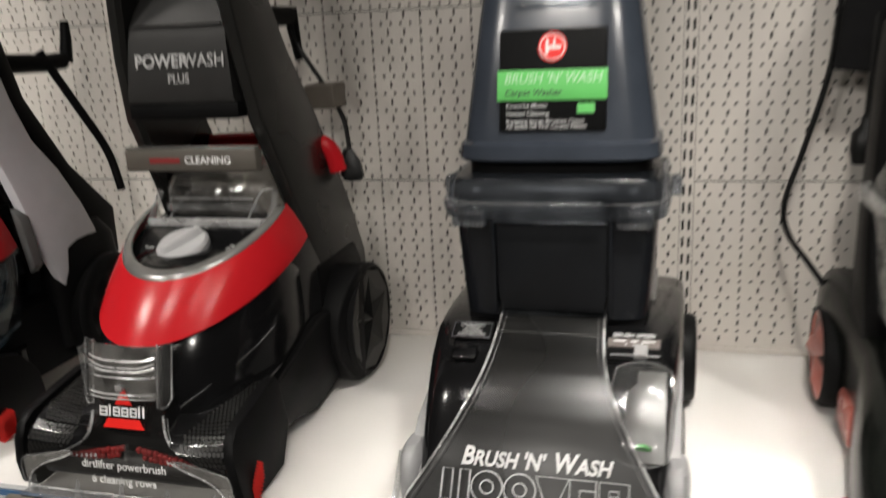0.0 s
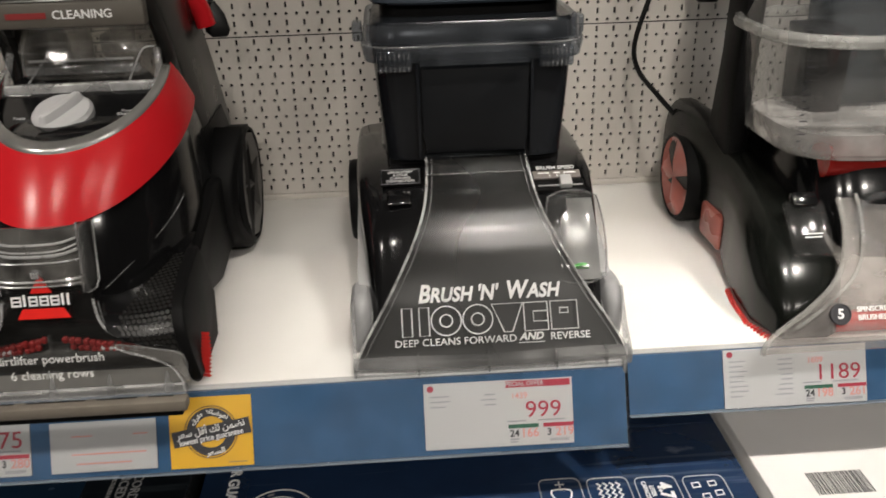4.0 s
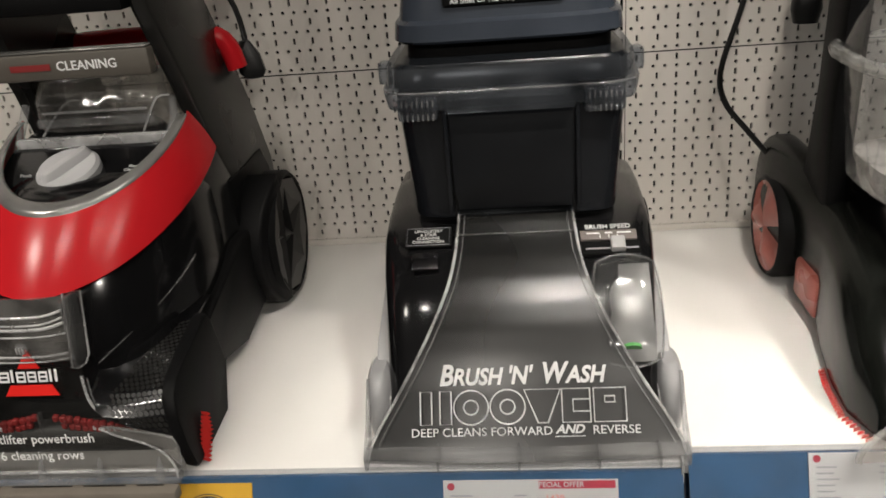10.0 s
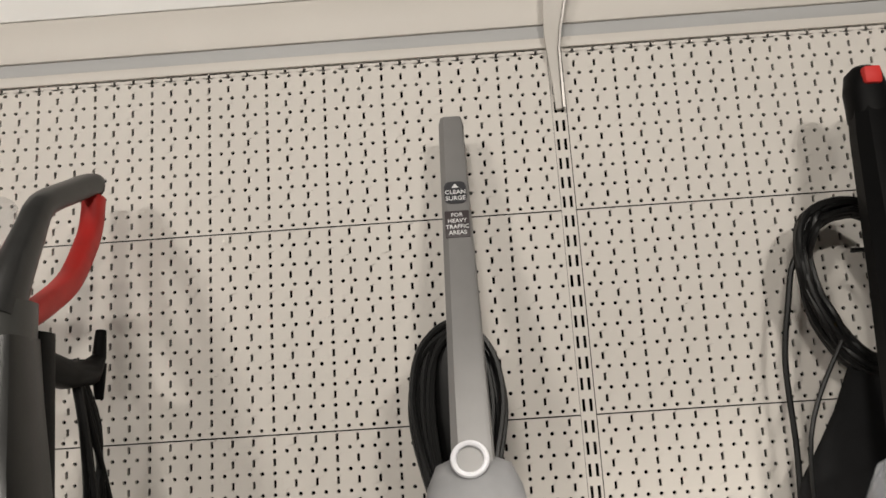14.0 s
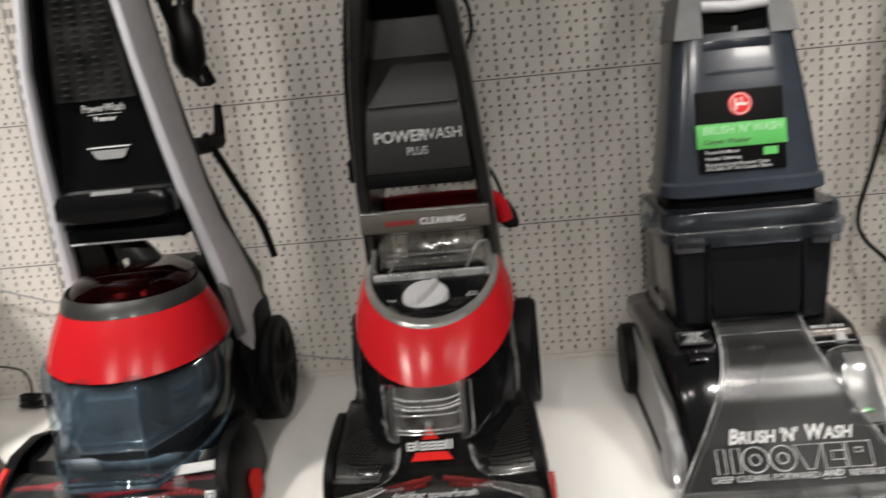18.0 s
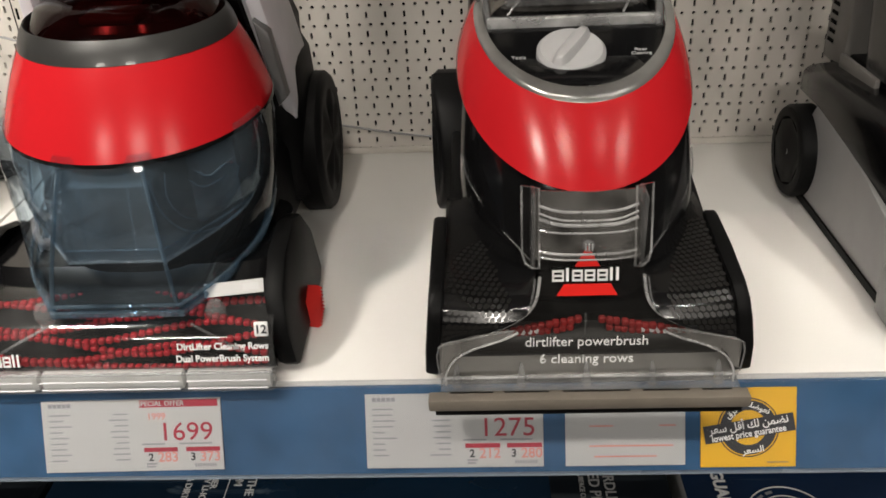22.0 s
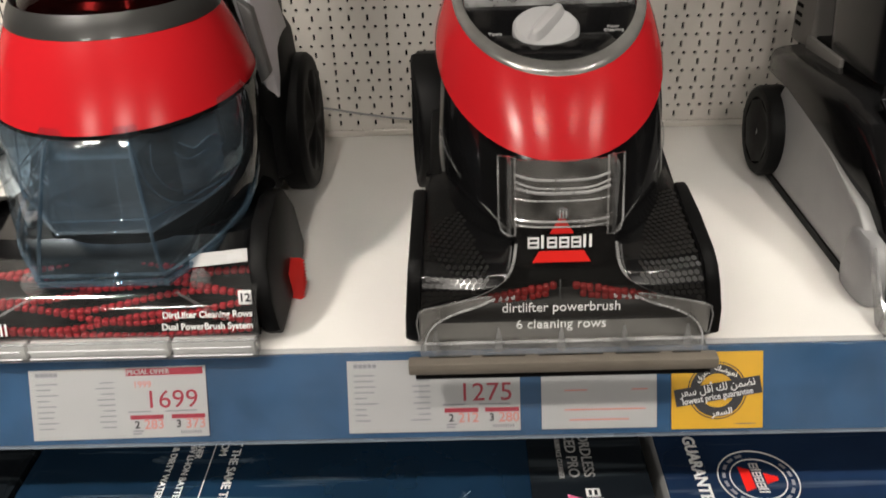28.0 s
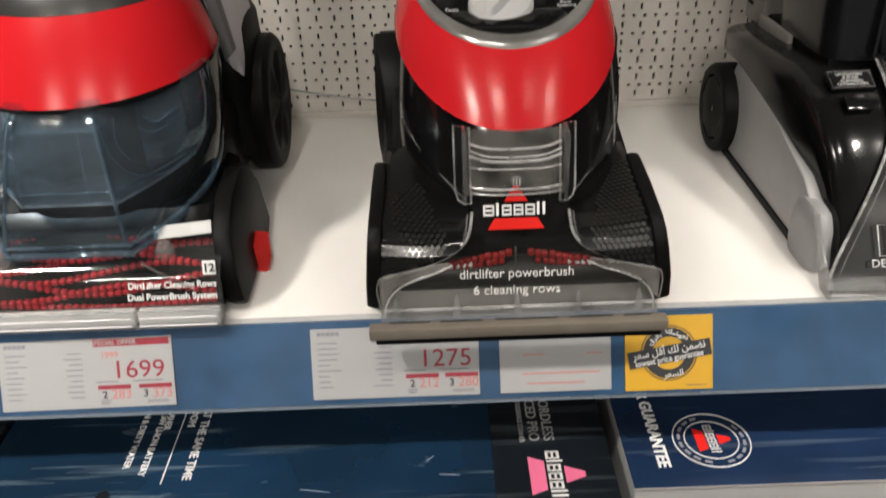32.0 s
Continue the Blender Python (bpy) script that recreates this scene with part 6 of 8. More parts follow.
    part("bowl_edge", tube(tank_ring(0.1045, 0.4865, 0.045, 0.1065, 0.20, 0.905), 0.0014, 8, True), M_GLINT, tank, "pale edge of the inner bowl")
    for x0, y0, x1, y1 in ((-0.07, -0.43, -0.02, -0.37), (-0.02, -0.44, 0.0, -0.36), (0.06, -0.43, 0.085, -0.38)):
        part("inner_wall", loft([[(x0, y0, z), (x1, y1, z), (x1 + 0.0015, y1 + 0.001, z), (x0 + 0.0015, y0 + 0.001, z)] for z in (0.118, 0.186)]), M_GLINT, tank)
    # moulded lines inside the bowl: water line, flutes, the curved duct
    part("bowl_line", tube(tank_ring(0.118, 0.4865, 0.045, 0.1120, 0.17, 0.925), 0.0008, 6, True), M_TANKEDGE, tank, "faint level line of the bowl")
    for x in (-0.080, -0.026, 0.018):
        yf = -0.468 if abs(x) < 0.04 else -0.443
        part("bowl_flute", tube([(x, yf - 0.006, 0.110), (x * 0.98, yf, 0.145), (x * 0.95, yf + 0.010, 0.184)], 0.0010, 6, smooth_steps=3), M_BOWL, tank, "moulded flute of the bowl")
    # pale plate that stands in for a glint near the top of the bowl
    part("bowl_shelf", loft([[(-0.034, -0.462, z), (0.034, -0.462, z), (0.040, -0.420, z + 0.004), (-0.040, -0.420, z + 0.004)] for z in (0.170, 0.1725)]), M_GLINT, tank, "pale clear plate for the glint under the tank lid")
    for pts in ([(0.052, -0.462, 0.182), (0.050, -0.463, 0.160), (0.058, -0.458, 0.140), (0.074, -0.446, 0.130)], [(0.066, -0.450, 0.170), (0.076, -0.443, 0.160), (0.092, -0.428, 0.164)]):
        part("duct_edge", tube(pts, 0.0007, 6, smooth_steps=5), M_TANKEDGE, tank, "edge of the curved duct in the tank")
    part("tank_label", moved(boxed(0, 0.052, -0.006, 0.006, 0, 0.0008), Matrix.Translation((0.080, -0.478, 0.0765)) @ Matrix.Rotation(radians(50), 4, "X") @ Matrix.Rotation(radians(5), 4, "Z")), M_PAPER, t, "small white paper label")
    part("label_print", moved(boxed(0.034, 0.048, -0.003, 0.003, 0.0009, 0.0012), Matrix.Translation((0.080, -0.478, 0.0765)) @ Matrix.Rotation(radians(50), 4, "X") @ Matrix.Rotation(radians(5), 4, "Z")), M_PRINTP, t, "pale print on the label")
    low, up = (0.1205, -0.352, 0.113, 0.192, 0.14), (0.096, -0.345, 0.082, 0.262, 0.09)
    part("band", band(low, up, -2.0, 2.0, 48, 8, 0.0016), M_RED, t, "glossy red band")
    part("band_edge", band((0.1215, -0.352, 0.114, 0.189, 0.14), (0.1213, -0.352, 0.1138, 0.1925, 0.14), -2.0, 2.0, 48, 1, 0), M_BLACK, t)
    part("collar", band((0.0965, -0.345, 0.0825, 0.262, 0.09), (0.0885, -0.343, 0.074, 0.281, 0.08), -2.2, 2.2, 48, 3, 0.001), M_CHAR2, t, "satin charcoal collar")
    part("band_back", loft([oval(0, -0.29, 0.17, 0.085, 0.08, 2.5, 40), oval(0, -0.29, 0.262, 0.068, 0.07, 2.5, 40)]), M_BLACK, t, "black motor housing")
    for s in (1, -1):
        part("band_wing", plate([(s * 0.112, 0.175), (s * 0.122, 0.185), (s * 0.112, 0.25), (s * 0.098, 0.262)], -0.292, -0.275, 0.002), M_GREYWING, t)
        part("arm_back", ladder([(0.15, 0.085, 0.110, -0.165, -0.085), (0.22, 0.084, 0.112, -0.160, -0.085), (0.30, 0.080, 0.106, -0.196, -0.160), (0.40, 0.070, 0.094, -0.246, -0.212), (0.55, 0.055, 0.074, -0.264, -0.235), (0.72, 0.030, 0.050, -0.260, -0.232), (0.82, 0.010, 0.030, -0.252, -0.225)], s), M_BLACKM, t, "black back of the arm")
        part("wheel_housing", loft([oval(s * 0.105, -0.175, z, 0.028 * k, 0.075 * k, 3, 24) for z, k in ((0.05, 1.0), (0.13, 1.0), (0.19, 0.9), (0.215, 0.6))]), M_BLACKM, t, "matt black wheel housing")
    part("dome", loft([oval(0, -0.338, 0.276, 0.087, 0.08, 2.3, 40, front=0.073), oval(0, -0.333, 0.296, 0.078, 0.075, 2.3, 40, front=0.062), oval(0, -0.325, 0.306, 0.055, 0.06, 2.3, 40, front=0.04)]), M_REDCLEAR, t, "dark red clear dome")
    part("dome_core", loft([oval(0, -0.33, 0.262, 0.075, 0.06, 2.5, 32), oval(0, -0.325, 0.282, 0.06, 0.05, 2.5, 32)]), M_BLACK, t)
    part("dome_tab", boxed(-0.03, 0.02, -0.375, -0.33, 0.283, 0.290, 0.003), M_RIMRED0, t, "red tab under the dome")
    # arms and centre panel
    arm = [(0.118, 0.116, 0.1245, -0.224, -0.205), (0.160, 0.112, 0.1275, -0.248, -0.172), (0.20, 0.108, 0.127, -0.264, -0.152), (0.245, 0.102, 0.122, -0.276, -0.168), (0.30, 0.095, 0.115, -0.290, -0.196), (0.345, 0.090, 0.108, -0.304, -0.228), (0.40, 0.083, 0.100, -0.320, -0.244), (0.48, 0.075, 0.090, -0.340, -0.260), (0.575, 0.066, 0.078, -0.356, -0.266), (0.70, 0.047, 0.060, -0.358, -0.262), (0.80, 0.026, 0.042, -0.345, -0.255), (0.86, 0.010, 0.030, -0.330, -0.25)]
    pair("arm", lambda s: ladder(arm, s), M_ARM, t, "pale lavender-grey side arm")
    for s in (1, -1):
        part("arm_liner", ladder([(z, xi - 0.008, xi, yf + 0.012, yb - 0.005) for z, xi, xo, yf, yb in arm[3:]], s), M_BLACKM, t)
    pan = [(-0.295, 0.345), (-0.318, 0.36), (-0.318, 0.405), (-0.312, 0.412), (-0.316, 0.52), (-0.322, 0.70), (-0.30, 0.80), (-0.26, 0.80), (-0.25, 0.345)]
    bm = prism(pan, -0.080, 0.080)
    for v in bm.verts:
        v.co.x *= between([(0.34, 1.02), (0.40, 1.0), (0.48, 0.90), (0.575, 0.80), (0.70, 0.58), (0.80, 0.3)], v.co.z)[0]
    part("front_panel", bm, M_BLACK, t, "glossy black centre panel", 25)
    part("bristle_window", plate([(-0.054, 0.530), (0.054, 0.530), (0.040, 0.680), (-0.040, 0.680)], -0.3275, -0.3195, 0.001), M_BRIS, t, "clear window with stored brush")
    bm = bmesh.new()
    for i in range(4):
        for j in range(15):
            x, z = -0.036 + 0.024 * i + 0.001 * (j % 2), 0.538 + 0.009 * j
            k = between([(0.53, 1.0), (0.68, 0.75)], z)[0]
            put_box(bm, x * k - 0.0045, x * k + 0.0045, -0.3305, -0.3278, z, z + 0.0022)
    tagged(part("stored_brush", bm, M_CHAR2, t, "rows of grey bristles"), kind="stuff")
    fm = Matrix.Translation((0.004, -0.3165, 0.519)) @ Matrix.Rotation(radians(91.5), 4, "X")
    lettering("print", "PowerWash", 0.0142, fm, M_PRINTW, t, "white print", 0.82, bold=0.008)
    lettering("print", "Premier", 0.0095, fm @ Matrix.Translation((0, -0.014, 0)), M_PRINTW, t, "", 0.95)
    part("rule", bars([(-0.022, 0.024, -0.0078, 0.0006)], fm), M_PRINTW, t)
    part("cup_mark", plate([(-0.027, 0.4685), (0.031, 0.4685), (0.031, 0.4670), (-0.027, 0.4670)], -0.3172, -0.3150), M_PRINTW, t)
    part("cup_mark", plate([(-0.023, 0.464), (0.027, 0.464), (0.022, 0.455), (0.018, 0.452), (-0.014, 0.452), (-0.018, 0.455)], -0.3172, -0.3150), M_GREY, t, "pale cup-shaped badge")
    part("ledge", loft([oval(0, -0.318, z, 0.083 * k, 0.028, 4, 32, front=0.03 * k) for z, k in ((0.372, 0.9), (0.378, 1.0), (0.398, 1.0), (0.408, 0.93))]), M_BLACK, t, "glossy black carry ledge")
    part("ledge_inlay", moved(boxed(-0.026, 0.030, -0.003, 0.010, -0.001, 0.001, 0.0008), Matrix.Translation((0, -0.3395, 0.4055)) @ Matrix.Rotation(radians(40), 4, "X")), M_SILVER, t, "silver inlay")
    part("lower_bar", boxed(-0.082, 0.082, -0.315, -0.27, 0.338, 0.366, 0.004), M_BLACKM, t)
    part("lower_edge", boxed(-0.078, 0.078, -0.3165, -0.3145, 0.338, 0.3405, 0.0006), M_PALE, t)
    part("duct", tube([(-0.03, -0.27, 0.34), (0.0, -0.27, 0.31), (0.03, -0.29, 0.285)], 0.018, 14), M_CHAR2, t, "grey inner duct")
    part("rear_box", loft([oval(0, -0.20, 0.10, 0.095, 0.06, 4, 32), oval(0, -0.20, 0.26, 0.075, 0.05, 4, 32), oval(0, -0.21, 0.285, 0.05, 0.035, 4, 32)]), M_BLACKM, t, "matt black rear housing")
    # handle top
    part("neck", loft([oval(0, -0.30, 0.80, 0.036, 0.03, 3, 28), oval(0, -0.29, 0.86, 0.026, 0.03, 3, 28), oval(0, -0.28, 0.90, 0.020, 0.026, 3, 28)]), M_ARM, t, "pale handle neck")
    part("grip", tube([(0, -0.28, 0.89), (0, -0.265, 0.95), (0, -0.225, 1.0), (0, -0.14, 1.02), (0, -0.115, 0.99), (0, -0.15, 0.93), (0, -0.22, 0.89), (0, -0.27, 0.875)], [0.020, 0.017, 0.016, 0.015, 0.014, 0.014, 0.015, 0.016], 14, False, 5), M_REDM, t, "red loop grip")
    part("hook", merged(tube([(0.04, -0.25, 0.448), (0.075, -0.14, 0.443), (0.082, -0.11, 0.445)], [0.016, 0.013, 0.012], 12), tube([(0.082, -0.105, 0.442), (0.084, -0.10, 0.475), (0.084, -0.098, 0.500)], [0.010, 0.008, 0.006], 10)), M_BLACKM, t, "black cord hook")
    part("hook", merged(tube([(0.03, -0.24, 0.80), (0.05, -0.13, 0.79)], [0.015, 0.012], 12), tube([(0.05, -0.125, 0.79), (0.05, -0.118, 0.83)], [0.009, 0.006], 10)), M_BLACKM, t, "black cord hook")
    rnd = random.Random(21)
    cord = None
    for k in range(6):
        d = rnd.uniform(-0.012, 0.012)
        p = [(0.05 + d, -0.15 + d, 0.80), (0.075 + d * 2, -0.13 - d, 0.72), (0.07 + d, -0.135, 0.60), (0.085 + d, -0.13 + d, 0.535), (0.06 - d, -0.14 + d, 0.56), (0.045 + d, -0.145 + d, 0.68)]
        ob = part("cord_loop", tube(p, 0.0036, 7, True, 5), M_CORD, t if cord is None else cord, "black power cord on its hooks" if cord is None else "")
        cord = cord or ob
    part("cord_wad", loft([oval(0.066, -0.135, z, 0.026 * k, 0.02 * k, 2, 20) for z, k in ((0.545, 0.5), (0.57, 1), (0.62, 1), (0.65, 0.5))]), M_CORD, cord)
    part("hose", tube([(0.075, -0.15, 0.46), (0.10, -0.12, 0.38), (0.125, -0.10, 0.31), (0.14, -0.10, 0.25)], 0.006, 10, False, 6), M_BLACKM, t, "thin black hose")
    for s in (1, -1):
        wheel(t, s * 0.130, -0.155, 0.0825, 0.082, 0.034, s, M_BLACKM, M_BLACKM, 6)
    part("axle_housing", boxed(-0.115, 0.115, -0.36, -0.10, 0.02, 0.13, 0.02), M_BLACKM, t, "matt black rear base")
    # the tank and band sit a little off the centre of the foot
    for ob in t.children:
        if ob.name.split(".")[0] in ("tank", "band", "band_edge", "band_back", "band_wing", "collar", "dome", "dome_core", "dome_tab"):
            ob.location.x += 0.010
    return t


washer_blue()


M_FENDER = mat("charcoal_gloss", (0.0065, 0.0072, 0.0062), 0.22, vary=0.25, coat=0.0, spec=0.3)
M_RIMRED = mat("dull_red_rim", (0.42, 0.125, 0.10), 0.28, vary=0.15)
M_REDBAR = mat("metallic_red_bar", (0.35, 0.015, 0.012), 0.22, 0.35, vary=0.08, coat=0.5)
M_RIM2 = clear("frosty_clear", (0.88, 0.88, 0.87), 0.10, 0.20, (0.62, 0.62, 0.60))
M_FLARE = clear("flared_clear", (0.94, 0.93, 0.92), 0.06, 0.13, (0.70, 0.66, 0.64), 0.25, 9.0, 0.06)
M_INNER = clear("inner_nozzle", (0.90, 0.89, 0.88), 0.08, 0.40, (0.55, 0.53, 0.51), 0.2, 16.0, 0.05)
M_TANKC = clear("hazy_clear_tank", (0.95, 0.95, 0.95), 0.05, 0.13, (0.66, 0.66, 0.65), 0.7, 8.0, 0.06)
M_BAG = mat("black_cloth", (0.009, 0.009, 0.0095), 0.9, spec=0.2, vary=0.25, bump=0.4, bump_scale=1400)

# ---- carpet washer with red-rimmed wheels and clear tanks ----
def washer_clear():
    cx = 0.312
    t = thing("carpet_washer", "dark grey carpet washer with clear tanks and red-rimmed wheels", "carpet washer", (cx, 0, 0))
    for s in (1, -1):
        # fender from wheel to nozzle
        rows = [(-0.07, 0.092, 0.150, 0.150, 0.04), (-0.15, 0.095, 0.158, 0.155, 0.05), (-0.215, 0.098, 0.140, 0.140, 0.05), (-0.28, 0.085, 0.138, 0.125, 0.02), (-0.34, 0.075, 0.150, 0.118, 0.006), (-0.40, 0.068, 0.160, 0.105, 0.006), (-0.45, 0.068, 0.163, 0.080, 0.006), (-0.485, 0.085, 0.152, 0.045, 0.006), (-0.495, 0.10, 0.145, 0.020, 0.006)]
        rings = []
        for y, xi, xo, zt, zb in rows:
            n = 14
            ring = [(s * (xi + (xo - xi) * (0.5 + 0.5 * math.copysign(abs(math.sin(a)) ** 0.6, math.sin(a)))), y, zb + (zt - zb) * max(0, math.cos(a)) ** 0.5) for a in [(-0.5 + i / (n - 1)) * math.pi for i in range(n)]]
            rings.append(ring)
        part("fender", loft(rings), M_FENDER, t, "glossy charcoal fender", 60)
        w = wheel(t, s * 0.140, -0.150, 0.0625, 0.0615, 0.036, s, M_BLACKM, M_RIMRED, 3, "black wheel with a red rim", 0.88)
        part("mud_guard", boxed(*sorted((s * 0.130, s * 0.145)), -0.295, -0.225, 0.012, 0.058, 0.007), M_RIMRED, t, "dark red side insert")
        pts = [(s * between([(-0.50, 0.146), (-0.485, 0.153), (-0.45, 0.164), (-0.40, 0.161), (-0.36, 0.154)], -0.375 - 0.0025 * i)[0], -0.375 - 0.0025 * i, 0.002 + 0.002 * j) for i in range(0, 46, 2) for j in range(2)]
        tagged(part("brush_skirt", bristles(pts, 0.006, 0.0007, (s, -0.3, -0.1)), M_REDM, t, "red bristle skirt"), kind="stuff")
        lt = Matrix.Translation((s * 0.106, -0.432, 0.106)) @ Matrix.Rotation(radians(42), 4, "X")
        la = part("latch", moved(boxed(-0.022, 0.022, -0.036, 0.028, -0.006, 0.004, 0.004), lt), M_COVER, t, "clear latch with small print")
        part("latch_tab", moved(boxed(-0.014, 0.014, 0.020, 0.036, -0.003, 0.008, 0.003), lt), M_BLACK, la)
        part("latch_print", bars([(-0.011, 0.011, -0.012, 0.0014), (-0.009, 0.009, -0.016, 0.0014)], lt @ Matrix.Translation((0, 0, 0.0042))), M_PRINTP, la)
        part("side_post", ladder([(0.10, 0.098, 0.128, -0.25, -0.16), (0.17, 0.110, 0.136, -0.268, -0.20), (0.25, 0.114, 0.140, -0.280, -0.225), (0.40, 0.112, 0.136, -0.285, -0.225), (0.455, 0.10, 0.13, -0.285, -0.215), (0.475, 0.07, 0.11, -0.285, -0.215)], s), M_BLACKM, t, "black frame post")
    part("deck", loft([oval(0, -0.28, 0.03, 0.10, 0.16, 4, 36), oval(0, -0.28, 0.12, 0.098, 0.15, 4, 36), oval(0, -0.28, 0.165, 0.09, 0.12, 4, 36)]), M_BLACK, t, "glossy black base")
    part("red_bar", moved(loft([oval(0, 0, z, 0.021, 0.021, 2.4, 24) for z in (-0.080, 0.080)]), Matrix.Translation((0, -0.385, 0.164)) @ Matrix.Rotation(radians(90), 4, "Y")), M_REDBAR, t, "deep red metallic bar")
    # clear nozzle hood
    nz = [(0.002, -0.516, 0.176), (0.010, -0.514, 0.174), (0.022, -0.508, 0.160), (0.040, -0.498, 0.128), (0.060, -0.484, 0.098), (0.080, -0.468, 0.082), (0.105, -0.446, 0.074), (0.130, -0.42, 0.072)]

    def nf(u, v):
        y, w = between(nz, 0.002 + 0.128 * v)
        return ((2 * u - 1) * w, y, 0.002 + 0.128 * v)
    part("nozzle", sheet(22, 12, nf), M_FLARE, t, "clear flared nozzle")
    for s in (1, -1):
        part("nozzle_rim", tube([(s * w, y, z) for z, y, w in nz], 0.003, 8, smooth_steps=4), M_RIM2, t)
        part("nozzle_rim", tube([(s * (w - 0.018), y - 0.001, z + 0.004) for z, y, w in nz[2:]], 0.002, 8, smooth_steps=4), M_RIM2, t)
    part("nozzle_core", sheet(14, 8, lambda u, v: ((2 * u - 1) * (0.13 - 0.06 * v), -0.478 + 0.08 * v, 0.012 + 0.10 * v), 0.004), M_INNER, t, "pale clear inner nozzle")
    part("nozzle_brush", boxed(-0.13, 0.13, -0.486, -0.462, 0.003, 0.020, 0.005), M_REDM, t, "red brushes behind the nozzle")
    part("nozzle_ring", tube([(0.03 * math.cos(a) - 0.03, -0.447 + 0.022 * math.sin(a) * 0.7, 0.112 + 0.024 * math.sin(a)) for a in [2 * math.pi * i / 24 for i in range(24)]], 0.004, 8, True), M_CLEAR, t)
    nm = Matrix.Translation((-0.082, -0.5015, 0.036)) @ Matrix.Rotation(radians(62), 4, "X")
    part("number_ring", moved(tube([(-0.012 + 0.010 * math.cos(a), 0.010 * math.sin(a), 0) for a in [2 * math.pi * i / 24 for i in range(24)]], 0.0014, 6, True), nm), M_PRINTK, t, "black ring mark")
    part("number_disc", moved(loft([oval(-0.012, 0, z, 0.0095, 0.0095, 2, 24) for z in (-0.0004, 0.0006)]), nm), M_PRINTK, t, "black disc")
    lettering("print", "5", 0.014, nm @ Matrix.Translation((-0.012, 0, 0.001)), M_PRINTW, t, bold=0.03)
    lettering("print", "SPINSCRUB", 0.0075, nm @ Matrix.Translation((0.0235, 0.004, 0.001)), M_PRINTW, t, "small white print", 1.0, bold=0.02)
    lettering("print", "BRUSHES", 0.0075, nm @ Matrix.Translation((0.0205, -0.0045, 0.001)), M_PRINTW, t, "small white print", 1.0, bold=0.02)
    # dirty-water tank
    tank = part("tank", loft([oval(0, -0.325, 0.165, 0.105, 0.075, 3.5, 40, front=0.085), oval(0, -0.325, 0.175, 0.128, 0.08, 3.5, 40, front=0.095), oval(0, -0.325, 0.29, 0.143, 0.085, 3.2, 40, front=0.105)], caps=(True, False)), M_TANKC, t, "clear water tank")
    part("tank_core", loft([oval(-0.050, -0.285, 0.172, 0.022, 0.040, 4, 32), oval(-0.050, -0.285, 0.285, 0.026, 0.040, 4, 32)]), M_BLACK, tank, "dark tank core")
    part("tank_base", loft([oval(0, -0.325, 0.168, 0.118, 0.075, 3.5, 40, front=0.09), oval(0, -0.325, 0.196, 0.122, 0.078, 3.5, 40, front=0.093)]), M_INNER, tank)
    part("tank_scale", bars([(-0.108, -0.1075 + 0.004 * (1 + i % 2), 0.19 + 0.007 * i, 0.0012) for i in range(13)], Matrix.Translation((-0.012, -0.405, 0)) @ Matrix.Rotation(radians(90), 4, "X")), M_PRINTK, tank)
    part("tank_rim", tube([p for p in oval(0, -0.325, 0.295, 0.150, 0.09, 3.2, 44, front=0.112)], 0.0065, 8, True), M_RIM2, t, "clear tank rim")
    part("tank_dome", loft([oval(0, -0.325, 0.295, 0.145, 0.085, 3.2, 40, front=0.107), oval(0, -0.318, 0.34, 0.130, 0.08, 2.8, 40, front=0.095), oval(0, -0.30, 0.40, 0.105, 0.065, 2.5, 40, front=0.075), oval(0, -0.285, 0.445, 0.070, 0.045, 2.3, 40, front=0.05), oval(0, -0.28, 0.456, 0.035, 0.025, 2.2, 40)], caps=(False, True)), M_CLEAR, t, "clear domed lid")
    part("dome_duct", loft([oval(0, -0.27, 0.20, 0.05, 0.04, 3, 28), oval(0, -0.27, 0.36, 0.055, 0.04, 3, 28), oval(0, -0.27, 0.44, 0.04, 0.03, 3, 28)]), M_SMOKE, t, "smoky inner duct")
    part("lid_clip", boxed(-0.06, -0.025, -0.447, -0.43, 0.278, 0.308, 0.004), M_RIM2, t, "clear lid clip")
    bd = Matrix.Translation((-0.005, -0.4265, 0.243)) @ Matrix.Rotation(radians(86), 4, "X")
    part("badge", moved(loft([oval(0, 0, z, 0.027, 0.027, 2, 36) for z in (-0.003, 0.003)]), bd), M_PRINTRED, t, "round red badge")
    part("badge_ring", moved(tube([(0.024 * math.cos(a), 0.024 * math.sin(a), 0.0035) for a in [2 * math.pi * i / 36 for i in range(36)]], 0.0013, 6, True), bd), M_PRINTW, t)
    part("badge_mark", bars([(-0.012, -0.008, 0, 0.026), (-0.006, 0.015, 0.0, 0.005), (0.002, 0.006, 0.004, 0.018)], bd @ Matrix.Translation((0, 0, 0.0032))), M_PRINTW, t, "white strokes on the badge")
    # upper frame and clean-water bottle
    part("yoke", loft([oval(0, -0.26, 0.450, 0.115, 0.03, 4, 36, front=0.028), oval(0, -0.255, 0.475, 0.122, 0.035, 4, 36, front=0.035), oval(0, -0.245, 0.495, 0.105, 0.035, 4, 36, front=0.03)]), M_CHAR, t, "charcoal yoke under the bottle")
